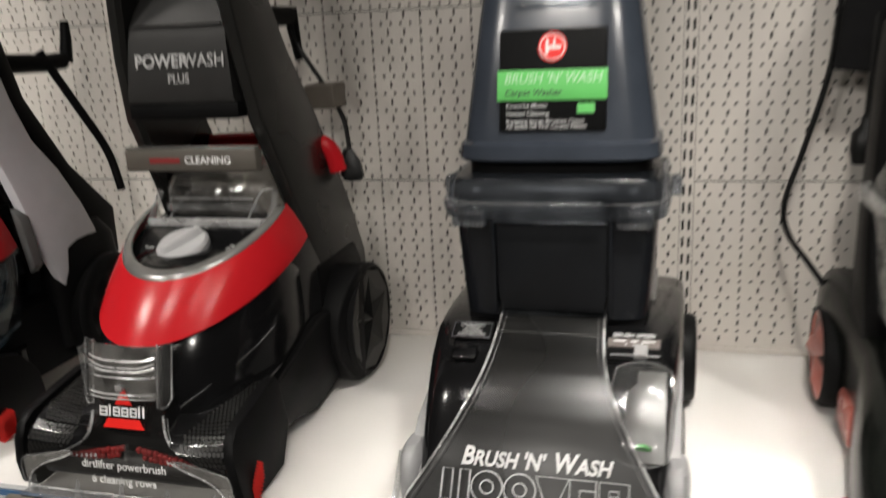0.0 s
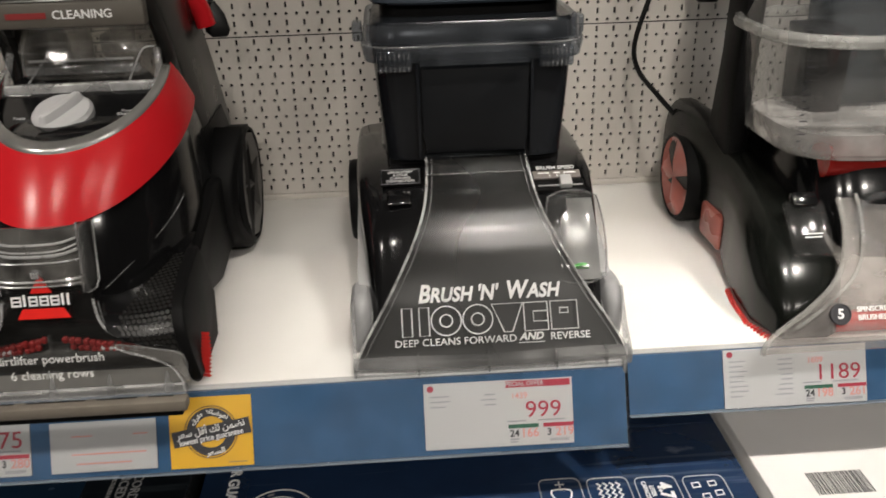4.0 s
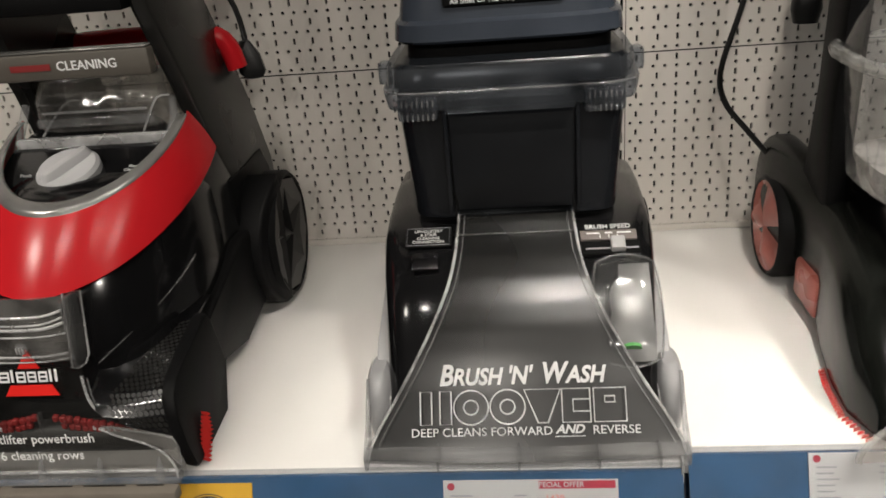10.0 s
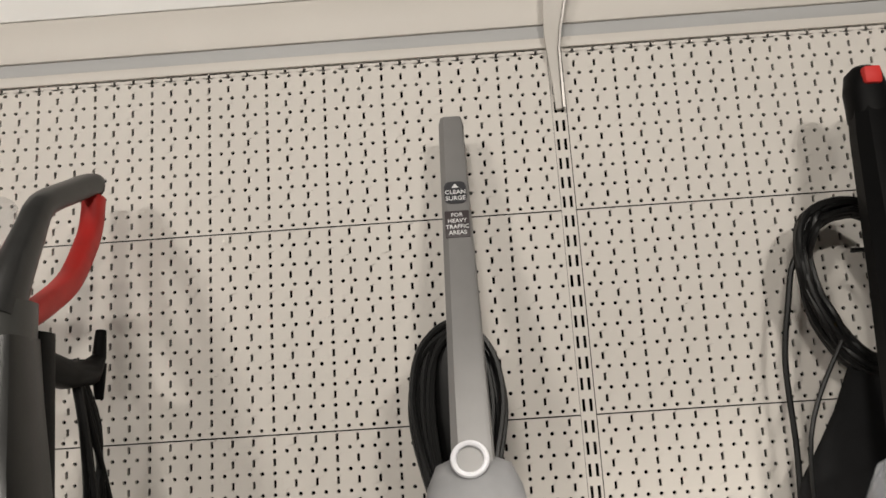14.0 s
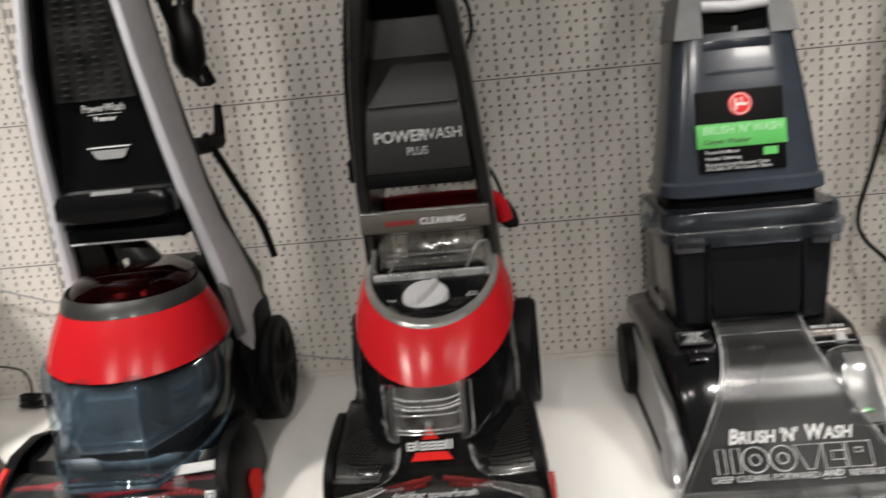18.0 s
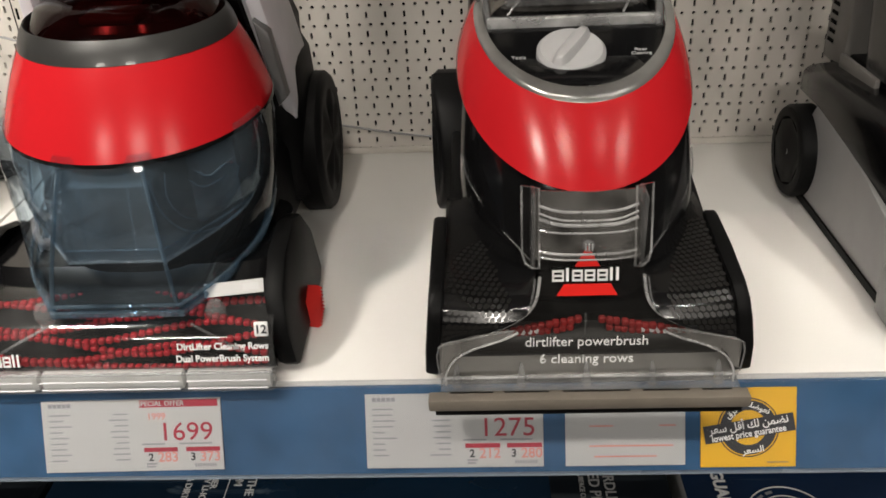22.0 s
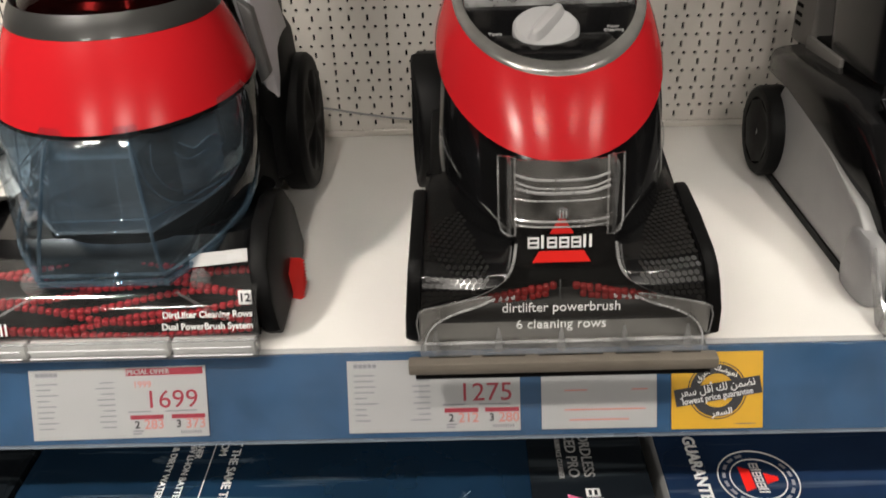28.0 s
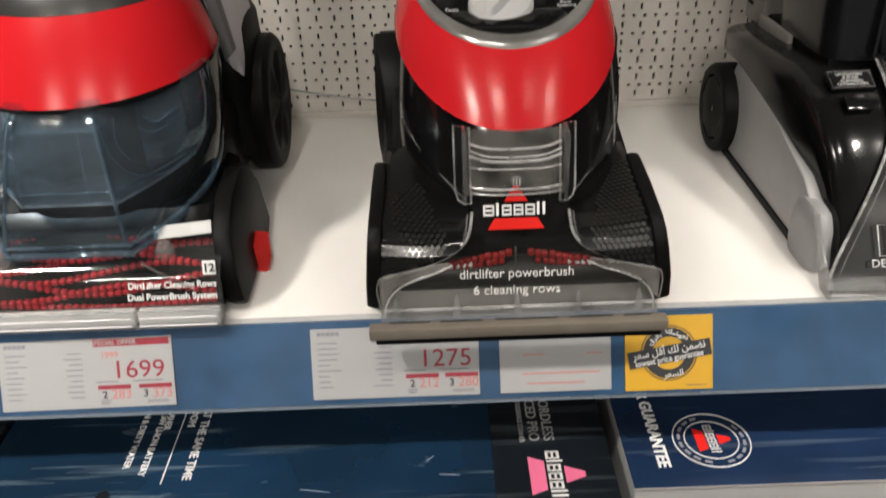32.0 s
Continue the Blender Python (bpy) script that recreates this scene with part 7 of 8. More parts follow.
    part("bottle", loft([oval(0, -0.235, 0.472, 0.110, 0.05, 3.6, 40, front=0.055), oval(0, -0.235, 0.478, 0.124, 0.056, 3.6, 40, front=0.060), oval(0, -0.228, 0.56, 0.116, 0.054, 3.6, 40, front=0.058), oval(0, -0.215, 0.645, 0.098, 0.05, 3.4, 40, front=0.052), oval(0, -0.208, 0.678, 0.080, 0.044, 3, 40, front=0.046), oval(0, -0.205, 0.690, 0.055, 0.035, 2.6, 40)]), M_FROST, t, "frosted clean-water bottle")
    part("bottle_edge", tube([(-0.121, -0.293, 0.485), (-0.112, -0.284, 0.57), (-0.095, -0.262, 0.645), (-0.078, -0.248, 0.676)], 0.003, 8, False, 4), M_RIM2, t)
    part("bottle_foot", tube([p for p in oval(0, -0.235, 0.476, 0.121, 0.054, 3.6, 40, front=0.058)], 0.004, 8, True), M_RIM2, t)
    part("bottle_inner", tube([(-0.04, -0.24, 0.49), (-0.04, -0.24, 0.58), (-0.052, -0.235, 0.635), (-0.02, -0.235, 0.65)], 0.005, 8, False, 4), M_RIM2, t)
    part("bottle_block", boxed(-0.045, 0.045, -0.19, -0.175, 0.48, 0.66, 0.006), M_NAVYCLEAR, t)
    vm = Matrix.Translation((-0.090, -0.2855, 0.555)) @ Matrix.Rotation(radians(84), 4, "X") @ Matrix.Rotation(radians(90), 4, "Z")
    part("wordmark", bars([(-0.052 + 0.018 * k + d, -0.052 + 0.018 * k + d + w, y, h) for k in range(6) for d, w, y, h in ((0, 0.0125, 0.0055, 0.0016), (0, 0.0125, -0.0055, 0.0016), (0, 0.0018, 0, 0.0125), (0.0107, 0.0018, 0, 0.0125))], vm), M_GREY, t, "embossed grey wordmark")
    part("cap", loft([oval(-0.028, -0.215, z, 0.025 * k, 0.025 * k, 2, 28) for z, k in ((0.688, 0.95), (0.69, 1.0), (0.706, 1.0), (0.710, 0.92))]), M_REDM, t, "red bottle cap")
    part("spine", ladder([(0.30, -0.045, 0.045, -0.19, -0.13), (0.70, -0.04, 0.04, -0.18, -0.12), (0.85, -0.026, 0.026, -0.155, -0.11), (1.02, -0.008, 0.032, -0.125, -0.085), (1.068, 0.0, 0.034, -0.115, -0.08)]), M_BLACKM, t, "black handle spine")
    part("handle_tip", loft([oval(0.017, -0.098, z, 0.022 * k, 0.022 * k, 2.4, 24) for z, k in ((1.04, 1.0), (1.075, 1.02), (1.094, 0.85), (1.101, 0.5))]), M_BLACKM, t, "black handle tip")
    part("trigger", boxed(0.007, 0.027, -0.124, -0.10, 1.074, 1.095, 0.004), M_REDM, t, "red trigger")
    return t


clear_washer = washer_clear()

# cloth tool bag hanging behind, and its cord
bag = thing("tool_bag", "black cloth tool bag hung on the handle", "bag", (0.29, -0.04, 0))
rows = [(0.372, -0.126, 0.13, 0.026), (0.40, -0.124, 0.13, 0.03), (0.47, -0.118, 0.13, 0.034), (0.58, -0.104, 0.12, 0.034), (0.66, -0.075, 0.10, 0.03), (0.73, -0.03, 0.08, 0.022), (0.78, -0.005, 0.05, 0.014)]
rings = []
rnd = random.Random(5)
for z, xl, xr, d in rows:
    ring = []
    for i in range(28):
        a = 2 * math.pi * i / 28
        ring.append(((xl + xr) / 2 + (xr - xl) / 2 * math.copysign(abs(math.cos(a)) ** 0.7, math.cos(a)), -0.012 + d * 0.55 * math.sin(a) * (1 + 0.25 * rnd.uniform(-1, 1)), z + 0.03 * (0.5 - 0.5 * math.cos(a)) * (1 if z < 0.39 else 0) - 0.006 * rnd.random()))
    rings.append(ring)
part("bag_body", loft(rings), M_BAG, bag, "", 60)
part("drawstring", tube([(-0.02, -0.035, 0.80), (-0.07, -0.04, 0.70), (-0.075, -0.042, 0.55), (-0.068, -0.045, 0.40), (-0.072, -0.045, 0.34)], 0.0026, 7, False, 6), M_CORD, bag, "thin black drawstring")
cord = None
hang = Matrix.Translation((-0.012, -0.055, 0))
rnd = random.Random(9)
for k in range(16):
    w, h, dx = 0.060 + rnd.uniform(-0.012, 0.012), 0.098 + rnd.uniform(-0.012, 0.012), rnd.uniform(-0.008, 0.006)
    p = [(0.012 + dx + w * math.sin(a) - 0.022 * math.cos(a), rnd.uniform(-0.012, 0.012), 0.855 + h * math.cos(a) + (0.012 if math.sin(a) > 0 else 0)) for a in [2 * math.pi * i / 10 for i in range(10)]]
    ob = part("power_cord" if cord is None else "coil", moved(tube(p, 0.0042, 8, True, 4), hang), M_CORD, cord or clear_washer, "thick black power cord in a hanging coil" if cord is None else "")
    cord = cord or ob
part("thin_loop", moved(tube([(0.0, -0.01, 0.90), (0.032, -0.012, 0.895), (0.052, -0.012, 0.86), (0.05, -0.01, 0.81)], 0.0028, 7, False, 6), hang), M_CORD, cord)
part("tail", moved(tube([(-0.030, 0.0, 0.925), (-0.058, 0.006, 0.895), (-0.07, 0.008, 0.85), (-0.082, 0.012, 0.78), (-0.084, 0.01, 0.68), (-0.094, 0.008, 0.60), (-0.125, 0.01, 0.52), (-0.135, 0.015, 0.40), (-0.158, 0.02, 0.30), (-0.178, 0.022, 0.225), (-0.172, 0.018, 0.185), (-0.15, -0.01, 0.155), (-0.128, -0.05, 0.128)], 0.0036, 8, False, 6), hang), M_CORD, cord)
part("plug", moved(loft([oval(-0.098, -0.028, z, 0.017 * k, 0.014 * k, 2.6, 20) for z, k in ((0.342, 0.35), (0.33, 0.42), (0.322, 0.9), (0.30, 1.0), (0.285, 0.8))]), hang), M_CORD, cord, "black moulded plug")
part("plug_lead", moved(tube([(-0.095, -0.03, 0.46), (-0.097, -0.03, 0.40), (-0.098, -0.028, 0.335)], 0.0036, 8, False, 4), hang), M_CORD, cord)


# ---- low black floor cleaner in its tray ----
M_TRAY = mat("tray_black", (0.014, 0.014, 0.014), 0.4, vary=0.2, bump=0.1, bump_scale=900)
vac = thing("floor_cleaner", "black stick floor cleaner with pale zigzag standing in a tray", "floor cleaner", (-1.38, -0.36, 0))
out = [(-0.20, -0.140), (0.160, -0.142), (0.180, -0.136), (0.191, -0.120), (0.193, -0.010), (0.184, 0.020), (0.152, 0.055), (0.040, 0.135), (-0.10, 0.160), (-0.20, 0.150)]


def slab(z0, z1, k, j=1.0):
    return loft([[(x * k, y * k, z0) for x, y in out], [(x * k * j, y * k * j, z1) for x, y in out]])


part("tray", slab(0.0, 0.030, 1.0, 0.985), M_TRAY, vac, "matt black storage tray", 30)
part("tray_rim", tube([(x * 0.985, y * 0.985, 0.031) for x, y in out], 0.004, 8, True), M_TRAY, vac)
def head_ring(k, dy, z):
    return [(x * k, y * k + dy, z) for x, y in out]


part("head", loft([head_ring(0.92, 0, 0.026), head_ring(0.89, 0.002, 0.050), head_ring(0.77, 0.014, 0.070), head_ring(0.58, 0.030, 0.087), head_ring(0.30, 0.035, 0.094)]), M_BLACK, vac, "glossy black floor head", 30)
zl = [(0.0585, 0.0290, 0.1010), (0.0547, 0.0024, 0.1010), (0.0525, -0.0200, 0.0995), (0.0960, -0.0490, 0.0945), (0.1340, -0.0680, 0.0825), (0.1379, -0.0958, 0.0745), (0.1370, -0.1124, 0.0660), (0.1390, -0.1240, 0.0585), (0.1400, -0.1400, 0.0360)]
zr = [(0.0850, 0.0330, 0.0980), (0.0850, 0.0080, 0.0980), (0.0890, -0.0200, 0.0975), (0.1148, -0.0334, 0.0925), (0.1390, -0.0380, 0.0815), (0.1460, -0.0763, 0.0780), (0.1475, -0.1082, 0.0660), (0.1490, -0.1227, 0.0575), (0.1500, -0.1390, 0.0360)]
bm = bmesh.new()
skin(bm, [[Vector(a), Vector(b), Vector(b) - Vector((0.002, -0.002, 0.016)), Vector(a) - Vector((-0.002, -0.002, 0.016))] for a, b in zip(zl, zr)])
part("zigzag", bm, M_PALE, vac, "pale lavender zigzag trim", 50)
part("nozzle", loft([oval(-0.045, -0.100, z, 0.165 * k, 0.040 * k, 5, 36) for z, k in ((0.028, 1.0), (0.055, 1.0), (0.074, 0.92), (0.082, 0.75))]), M_CLEAR, vac, "clear nozzle cover")
roll = part("brush_roll", moved(loft([oval(0, 0, z, 0.021, 0.021, 2, 20) for z in (-0.155, 0.145)]), Matrix.Translation((-0.045, -0.113, 0.050)) @ Matrix.Rotation(radians(90), 4, "Y")), M_PALE, vac, "pale striped brush roll")
for k in range(11):
    part("stripe", moved(loft([oval(0, 0, z, 0.0216, 0.0216, 2, 20) for z in (0, 0.006)]), Matrix.Translation((-0.165 + 0.024 * k, -0.113, 0.050)) @ Matrix.Rotation(radians(90), 4, "Y")), M_GREEN if k % 2 else M_CHAR2, roll)
part("wordmark", bars([(-0.045 + 0.02 * k, -0.030 + 0.02 * k, y, 0.003) for k in range(4) for y in (-0.006, 0, 0.006)], Matrix.Translation((0.035, -0.1412, 0.050)) @ Matrix.Rotation(radians(88), 4, "X")), M_PRINTK, vac, "dark block wordmark")
part("upright_body", ladder([(0.07, -0.16, 0.055, -0.02, 0.10), (0.12, -0.16, 0.045, 0.0, 0.11), (0.22, -0.16, 0.022, 0.03, 0.13), (0.235, -0.16, 0.005, 0.03, 0.13)]), M_CHAR, vac, "charcoal lower body")
part("pole", ladder([(0.10, -0.10, 0.03, 0.01, 0.10), (0.205, -0.13, 0.024, 0.02, 0.10), (0.29, -0.15, 0.010, 0.03, 0.10), (0.45, -0.20, -0.045, 0.05, 0.11), (0.60, -0.26, -0.14, 0.07, 0.12), (0.72, -0.30, -0.20, 0.085, 0.12)]), M_BLACKM, vac, "black leaning body")
part("trim_loop", tube([(-0.06, 0.020, 0.30), (0.010, 0.014, 0.24), (0.026, 0.010, 0.205), (0.020, 0.000, 0.152), (-0.01, -0.010, 0.111), (-0.08, -0.014, 0.10)], 0.006, 8, False, 5), M_PALE, vac, "pale trim line")

# security wire, adapter and its lead
wire = thing("security_wire", "thin grey security wire along the back panel", "wire", (0, -0.016, 0))
part("wire", tube([(-1.75, -0.012, 0.31), (-1.56, -0.012, 0.285), (-1.44, -0.016, 0.262), (-1.38, -0.016, 0.231), (-1.30, -0.014, 0.20), (-1.20, -0.012, 0.168), (-1.05, -0.02, 0.11), (-0.90, -0.014, 0.068), (-0.73, -0.012, 0.034), (-0.62, -0.012, 0.03)], 0.0016, 6, False, 8), M_GREY, wire)
part("sleeve", tube([(-1.455, -0.016, 0.272), (-1.44, -0.018, 0.262), (-1.42, -0.016, 0.249), (-1.40, -0.018, 0.243), (-1.38, -0.016, 0.231)], [0.003, 0.0075, 0.006, 0.0065, 0.004], 8, False, 3), M_BLUESLEEVE, wire, "blue shrink sleeve")
ad = thing("power_adapter", "small black power adapter with a thin lead", "adapter", (-1.31, -0.05, 0))
rnd = random.Random(14)
part("adapter_body", boxed(-0.010, 0.020, -0.010, 0.010, 0.0, 0.014, 0.004), M_BLACKM, ad)
for k in range(7):
    p = [((0.030 + rnd.uniform(-0.005, 0.006)) * math.cos(q * 1.257), (0.012 + rnd.uniform(-0.003, 0.004)) * math.sin(q * 1.257), 0.004 + 0.0027 * k + rnd.uniform(-0.002, 0.003)) for q in range(5)]
    part("lead_loop", tube(p, 0.0026, 6, True, 5), M_CORD, ad)
part("lead", tube([(-0.006, 0.0, 0.018), (-0.01, 0.01, 0.045), (-0.03, 0.018, 0.066), (-0.09, 0.022, 0.072), (-0.13, 0.01, 0.05), (-0.150, -0.04, 0.018), (-0.152, -0.08, 0.006)], 0.0018, 7, False, 8), M_CORD, ad)


# ---- price tickets on the strip ----
M_TICKRED = mat("ticket_red", (0.36, 0.022, 0.045), 0.5, vary=0.03)
M_TICKGREEN = mat("ticket_green", (0.02, 0.10, 0.06), 0.5, vary=0.05)
M_TICKPINK = mat("ticket_pink", (0.62, 0.25, 0.22), 0.5, vary=0.03)
ANG = math.degrees(math.atan2(0.072, 0.032))


def on_strip(x, d):
    """A pose on the ticket strip: x along the shelf, d metres down the strip's face."""
    return Matrix.Translation((x, (0.020 if x > 0 else 0.0) - 0.5105 - 0.032 * d / 0.0788, -0.005 - 0.072 * d / 0.0788)) @ Matrix.Rotation(radians(ANG), 4, "X")


def card(name, label, x0, x1, d0, d1, material, tilt=0.0):
    w, h = x1 - x0, d1 - d0
    t = tagged(new(name), label, "price ticket" if name == "price_ticket" else "card")
    t.matrix_basis = on_strip((x0 + x1) / 2, (d0 + d1) / 2) @ Matrix.Rotation(radians(tilt), 4, "Z") @ Matrix.Translation((0, 0, 0.0012))
    part("sheet", boxed(-w / 2, w / 2, -h / 2, h / 2, -0.0008, 0.0004, 0.0002, 1), material, t)
    return t, w, h


def ticket(label, x0, x1, old, price, m1, p1, m2, p2, first, rows, offer=True, tilt=0.0, d0=0.007, d1=0.0735):
    t, w, h = card("price_ticket", label, x0, x1, d0, d1, M_PAPER, tilt)
    z = Matrix.Translation((0, 0, 0.0005))
    rnd = random.Random(int(price))
    if offer:
        part("offer_band", moved(boxed(0.05 * w, 0.485 * w, h * 0.385, h * 0.485, 0.0003, 0.0007), Matrix()), M_TICKRED, t, "red offer band")
        lettering("print", "SPECIAL OFFER", 0.0062, z @ Matrix.Translation((0.17 * w, h * 0.435, 0.0003)), M_PAPER, t, bold=0.01)
    rowsb = []
    for k in range(rows):
        y = h * 0.30 - k * 0.0052
        rowsb.append((-w * 0.46, -w * 0.46 + rnd.uniform(0.010, 0.022), y, 0.0011))
        rowsb.append((-w * 0.02 - rnd.uniform(0.010, 0.019), -w * 0.02, y, 0.0011))
    tagged(part("fine_print", bars(rowsb, z), M_PRINTG, t, "grey lines too small to read"), kind="stuff")
    if first:
        part("brand_mark", moved(loft([oval(-w * 0.455, h * 0.42, q, 0.0033, 0.0033, 2, 16) for q in (0.0004, 0.0008)]), Matrix()), M_TICKRED, t)
    else:
        part("brand_mark", bars([(-w * 0.46 + 0.0042 * k, -w * 0.46 + 0.0042 * k + 0.0034, h * 0.43, 0.0035) for k in range(5)], z), M_PRINTG, t)
    if old:
        lettering("old_price", old, 0.0085, z @ Matrix.Translation((w * 0.14, h * 0.255, 0)), M_TICKPINK, t)
    lettering("price", price, 0.0235, z @ Matrix.Translation((w * 0.30, h * 0.03, 0)), M_TICKRED, t, "large red price", 1.06, bold=0.0)
    for k, (m, p, mt) in enumerate(((m1, p1, M_TICKGREEN if m1 == "24" else M_TICKRED), (m2, p2, M_TICKRED))):
        x = w * (0.06 + 0.235 * k)
        part("plan_bar", boxed(x, x + 0.0305, -h * 0.235, -h * 0.175, 0.0003, 0.0007), mt, t)
        lettering("plan", m, 0.0098, z @ Matrix.Translation((x + 0.006, -h * 0.315, 0)), M_PRINTK, t, bold=0.02)
        lettering("plan", p, 0.0125, z @ Matrix.Translation((x + 0.0215, -h * 0.315, 0)), M_TICKPINK, t)
    tagged(part("fine_print", bars([(w * 0.07, w * 0.13, -h * 0.40, 0.0015), (w * 0.07, w * 0.12, -h * 0.44, 0.0015), (w * 0.05, w * 0.18, -h * 0.125, 0.0013), (w * 0.26, w * 0.44, -h * 0.125, 0.0013)] + [(w * 0.34 + 0.0022 * i, w * 0.34 + 0.0022 * i + 0.0013, -h * 0.43, 0.003) for i in range(9)], z), M_PRINTG, t), kind="stuff")
    return t


ticket("white price ticket reading 1699 with a red offer band", -1.041, -0.879, "1999", "1699", "2", "283", "3", "373", False, 9, tilt=0.6, d0=0.008)
ticket("white price ticket reading 1275", -0.751, -0.596, "", "1275", "2", "212", "3", "280", False, 9, offer=False)
ticket("white price ticket reading 999 with a red offer band", -0.209, -0.059, "1439", "999", "24", "166", "3", "219", True, 3, tilt=-0.3)
ticket("white price ticket reading 1189", 0.104, 0.256, "1609", "1189", "24", "198", "3", "261", True, 8, offer=False, d0=0.001, d1=0.062)

for x0, x1, d0, d1 in ((-0.577, -0.474, 0.024, 0.0735), (-1.42, -1.248, 0.026, 0.0775)):
    t, w, h = card("notice_card", "small white notice with lines of print", x0, x1, d0, d1, M_PAPER)
    tagged(part("fine_print", bars([(-w * 0.30, -w * 0.10, h * 0.22, 0.0012), (w * 0.28, w * 0.42, h * 0.22, 0.0012), (-w * 0.30, w * 0.40, -h * 0.14, 0.0013), (-w * 0.26, w * 0.26, -h * 0.33, 0.0013)], Matrix.Translation((0, 0, 0.0005))), M_TICKPINK, t, "pink lines too small to read"), kind="stuff")

for x0, x1, tl in ((-0.461, -0.380, 0.0), (-1.174, -1.093, -1.5)):
    t, w, h = card("guarantee_card", "yellow card with a dark ring and tilted banner", x0, x1, 0.006, 0.076, M_YELLOW, tl)
    n = 48
    for r0, r1, nm in ((0.0155, 0.0240, "ring"), (0.0253, 0.0262, "outer_ring")):
        bm = bmesh.new()
        skin(bm, [[(r * math.cos(2 * math.pi * i / n), r * math.sin(2 * math.pi * i / n), q) for i in range(n)] for r, q in ((r0, 0.0003), (r0, 0.0008), (r1, 0.0008), (r1, 0.0003))], caps=(False, False))
        part(nm, bm, M_PRINTK, t, "dark printed ring")
    tip = Matrix.Translation((0.0005, -0.0005, 0.0009)) @ Matrix.Rotation(radians(9), 4, "Z")
    part("banner", moved(boxed(-0.0385, 0.0385, -0.0080, 0.0078, 0, 0.0004), tip), M_PRINTK, t, "dark tilted banner")
    lettering("print", "\uFEAE\uFECC\uFEB3 \uFEDE\uFED7\uFE83 \uFEDA\uFEDF \uFEE6\uFEE4\uFEC0\uFEE7", 0.0095, tip @ Matrix.Translation((0.000, 0.0033, 0.0006)), M_PRINTW, t, "white script", 0.93, bold=0.012)
    lettering("print", "lowest price guarantee", 0.0080, tip @ Matrix.Translation((-0.001, -0.0046, 0.0006)), M_PRINTW, t, "white print", 0.86, bold=0.014)
    lettering("print", "\uFEAE\uFECC\uFEB4\uFEDF\uFE8D", 0.0075, tip @ Matrix.Translation((0.0005, -0.0195, 0.0006)), M_PRINTW, t, "white script", 1.1, bold=0.012)
    for word, turn in (("\uFEDA\uFEBF\uFEEE\uFECC\uFEE7", -22), ("\uFED5\uFEAE\uFED4\uFE91", 44)):
        lettering("print", word, 0.0066, Matrix.Rotation(radians(turn), 4, "Z") @ Matrix.Translation((0, 0.0193, 0.0014)), M_PRINTW, t, "white script", 1.1, bold=0.012)
    part("fine_line", bars([(0.016, 0.034, -h * 0.44, 0.0008)], Matrix.Translation((0, 0, 0.0005))), M_TAUPE, t)

# ---- cartons on the lower shelf ----
M_CARTB = worn(mat("carton_blue", (0.008, 0.029, 0.064), 0.24, vary=0.45, scale=7, coat=0.8, bump=0.06, bump_scale=25), (0.30, 0.40, 0.48), 0.45, 1.3)
M_CARTD = worn(mat("carton_navy", (0.010, 0.026, 0.068), 0.24, vary=0.35, scale=9, coat=0.6, bump=0.06, bump_scale=25), (0.22, 0.28, 0.36), 0.30, 4.1)
M_CARTK = worn(mat("carton_black", (0.007, 0.010, 0.014), 0.3, vary=0.4, scale=9, coat=0.3, bump=0.05, bump_scale=25), (0.12, 0.15, 0.17), 0.35, 7.7)
M_CARTW = mat("carton_white", (0.72, 0.71, 0.70), 0.45, vary=0.03, scale=8)
M_CARTG = mat("carton_side", (0.35, 0.35, 0.35), 0.45, vary=0.06, scale=8)
M_SCUFF = mat("scuffed_print", (0.35, 0.42, 0.5), 0.6, vary=0.4, scale=60)
M_PINK = mat("pink_print", (0.75, 0.16, 0.30), 0.4, vary=0.04)


def carton(label, x0, x1, y0, top, side_mat, top_mat):
    t = thing("carton", label, "box", ((x0 + x1) / 2, y0, -0.48), group="boxed machines on the lower shelf")
    w, h = (x1 - x0) / 2, top + 0.48
    part("carton_side", boxed(-w, w, 0.0, 0.56, 0.0, h - 0.002, 0.002), side_mat, t, "printed carton walls")
    part("lid_flap", boxed(-w + 0.0006, w - 0.0006, 0.0008, 0.559, h - 0.0019, h, 0.0008), top_mat, t, "glossy printed top")
    return t, w, h


def down(x, y, h):
    """A pose on a carton's top whose line of print runs towards the viewer."""
    return Matrix.Translation((x, y, h)) @ Matrix.Rotation(radians(-90), 4, "Z")


t, w, h = carton("long blue and black carton of a cordless cleaner", -1.086, -0.470, -0.70, -0.150, M_CARTK, M_CARTB)
part("black_end", boxed(w - 0.115, w - 0.0008, 0.001, 0.558, h + 0.0002, h + 0.0008), M_CARTK, t, "black printed end of the top")
Y = lambda y: y + 0.70
X = lambda x: x + 0.778
lettering("print", "CORDLESS", 0.0150, down(X(-0.528), Y(-0.524), h + 0.0009), M_GREY, t, "grey print", 1.0, align="RIGHT")
lettering("print", "ADVANCED PRO", 0.0150, down(X(-0.5425), Y(-0.524), h + 0.0009), M_GREY, t, "grey print", 1.0, align="RIGHT")
lettering("print", "MULTI-SURFACE CLEANER", 0.0070, down(X(-0.5545), Y(-0.525), h + 0.0009), M_GREY, t, "small grey print", 0.9, align="RIGHT")
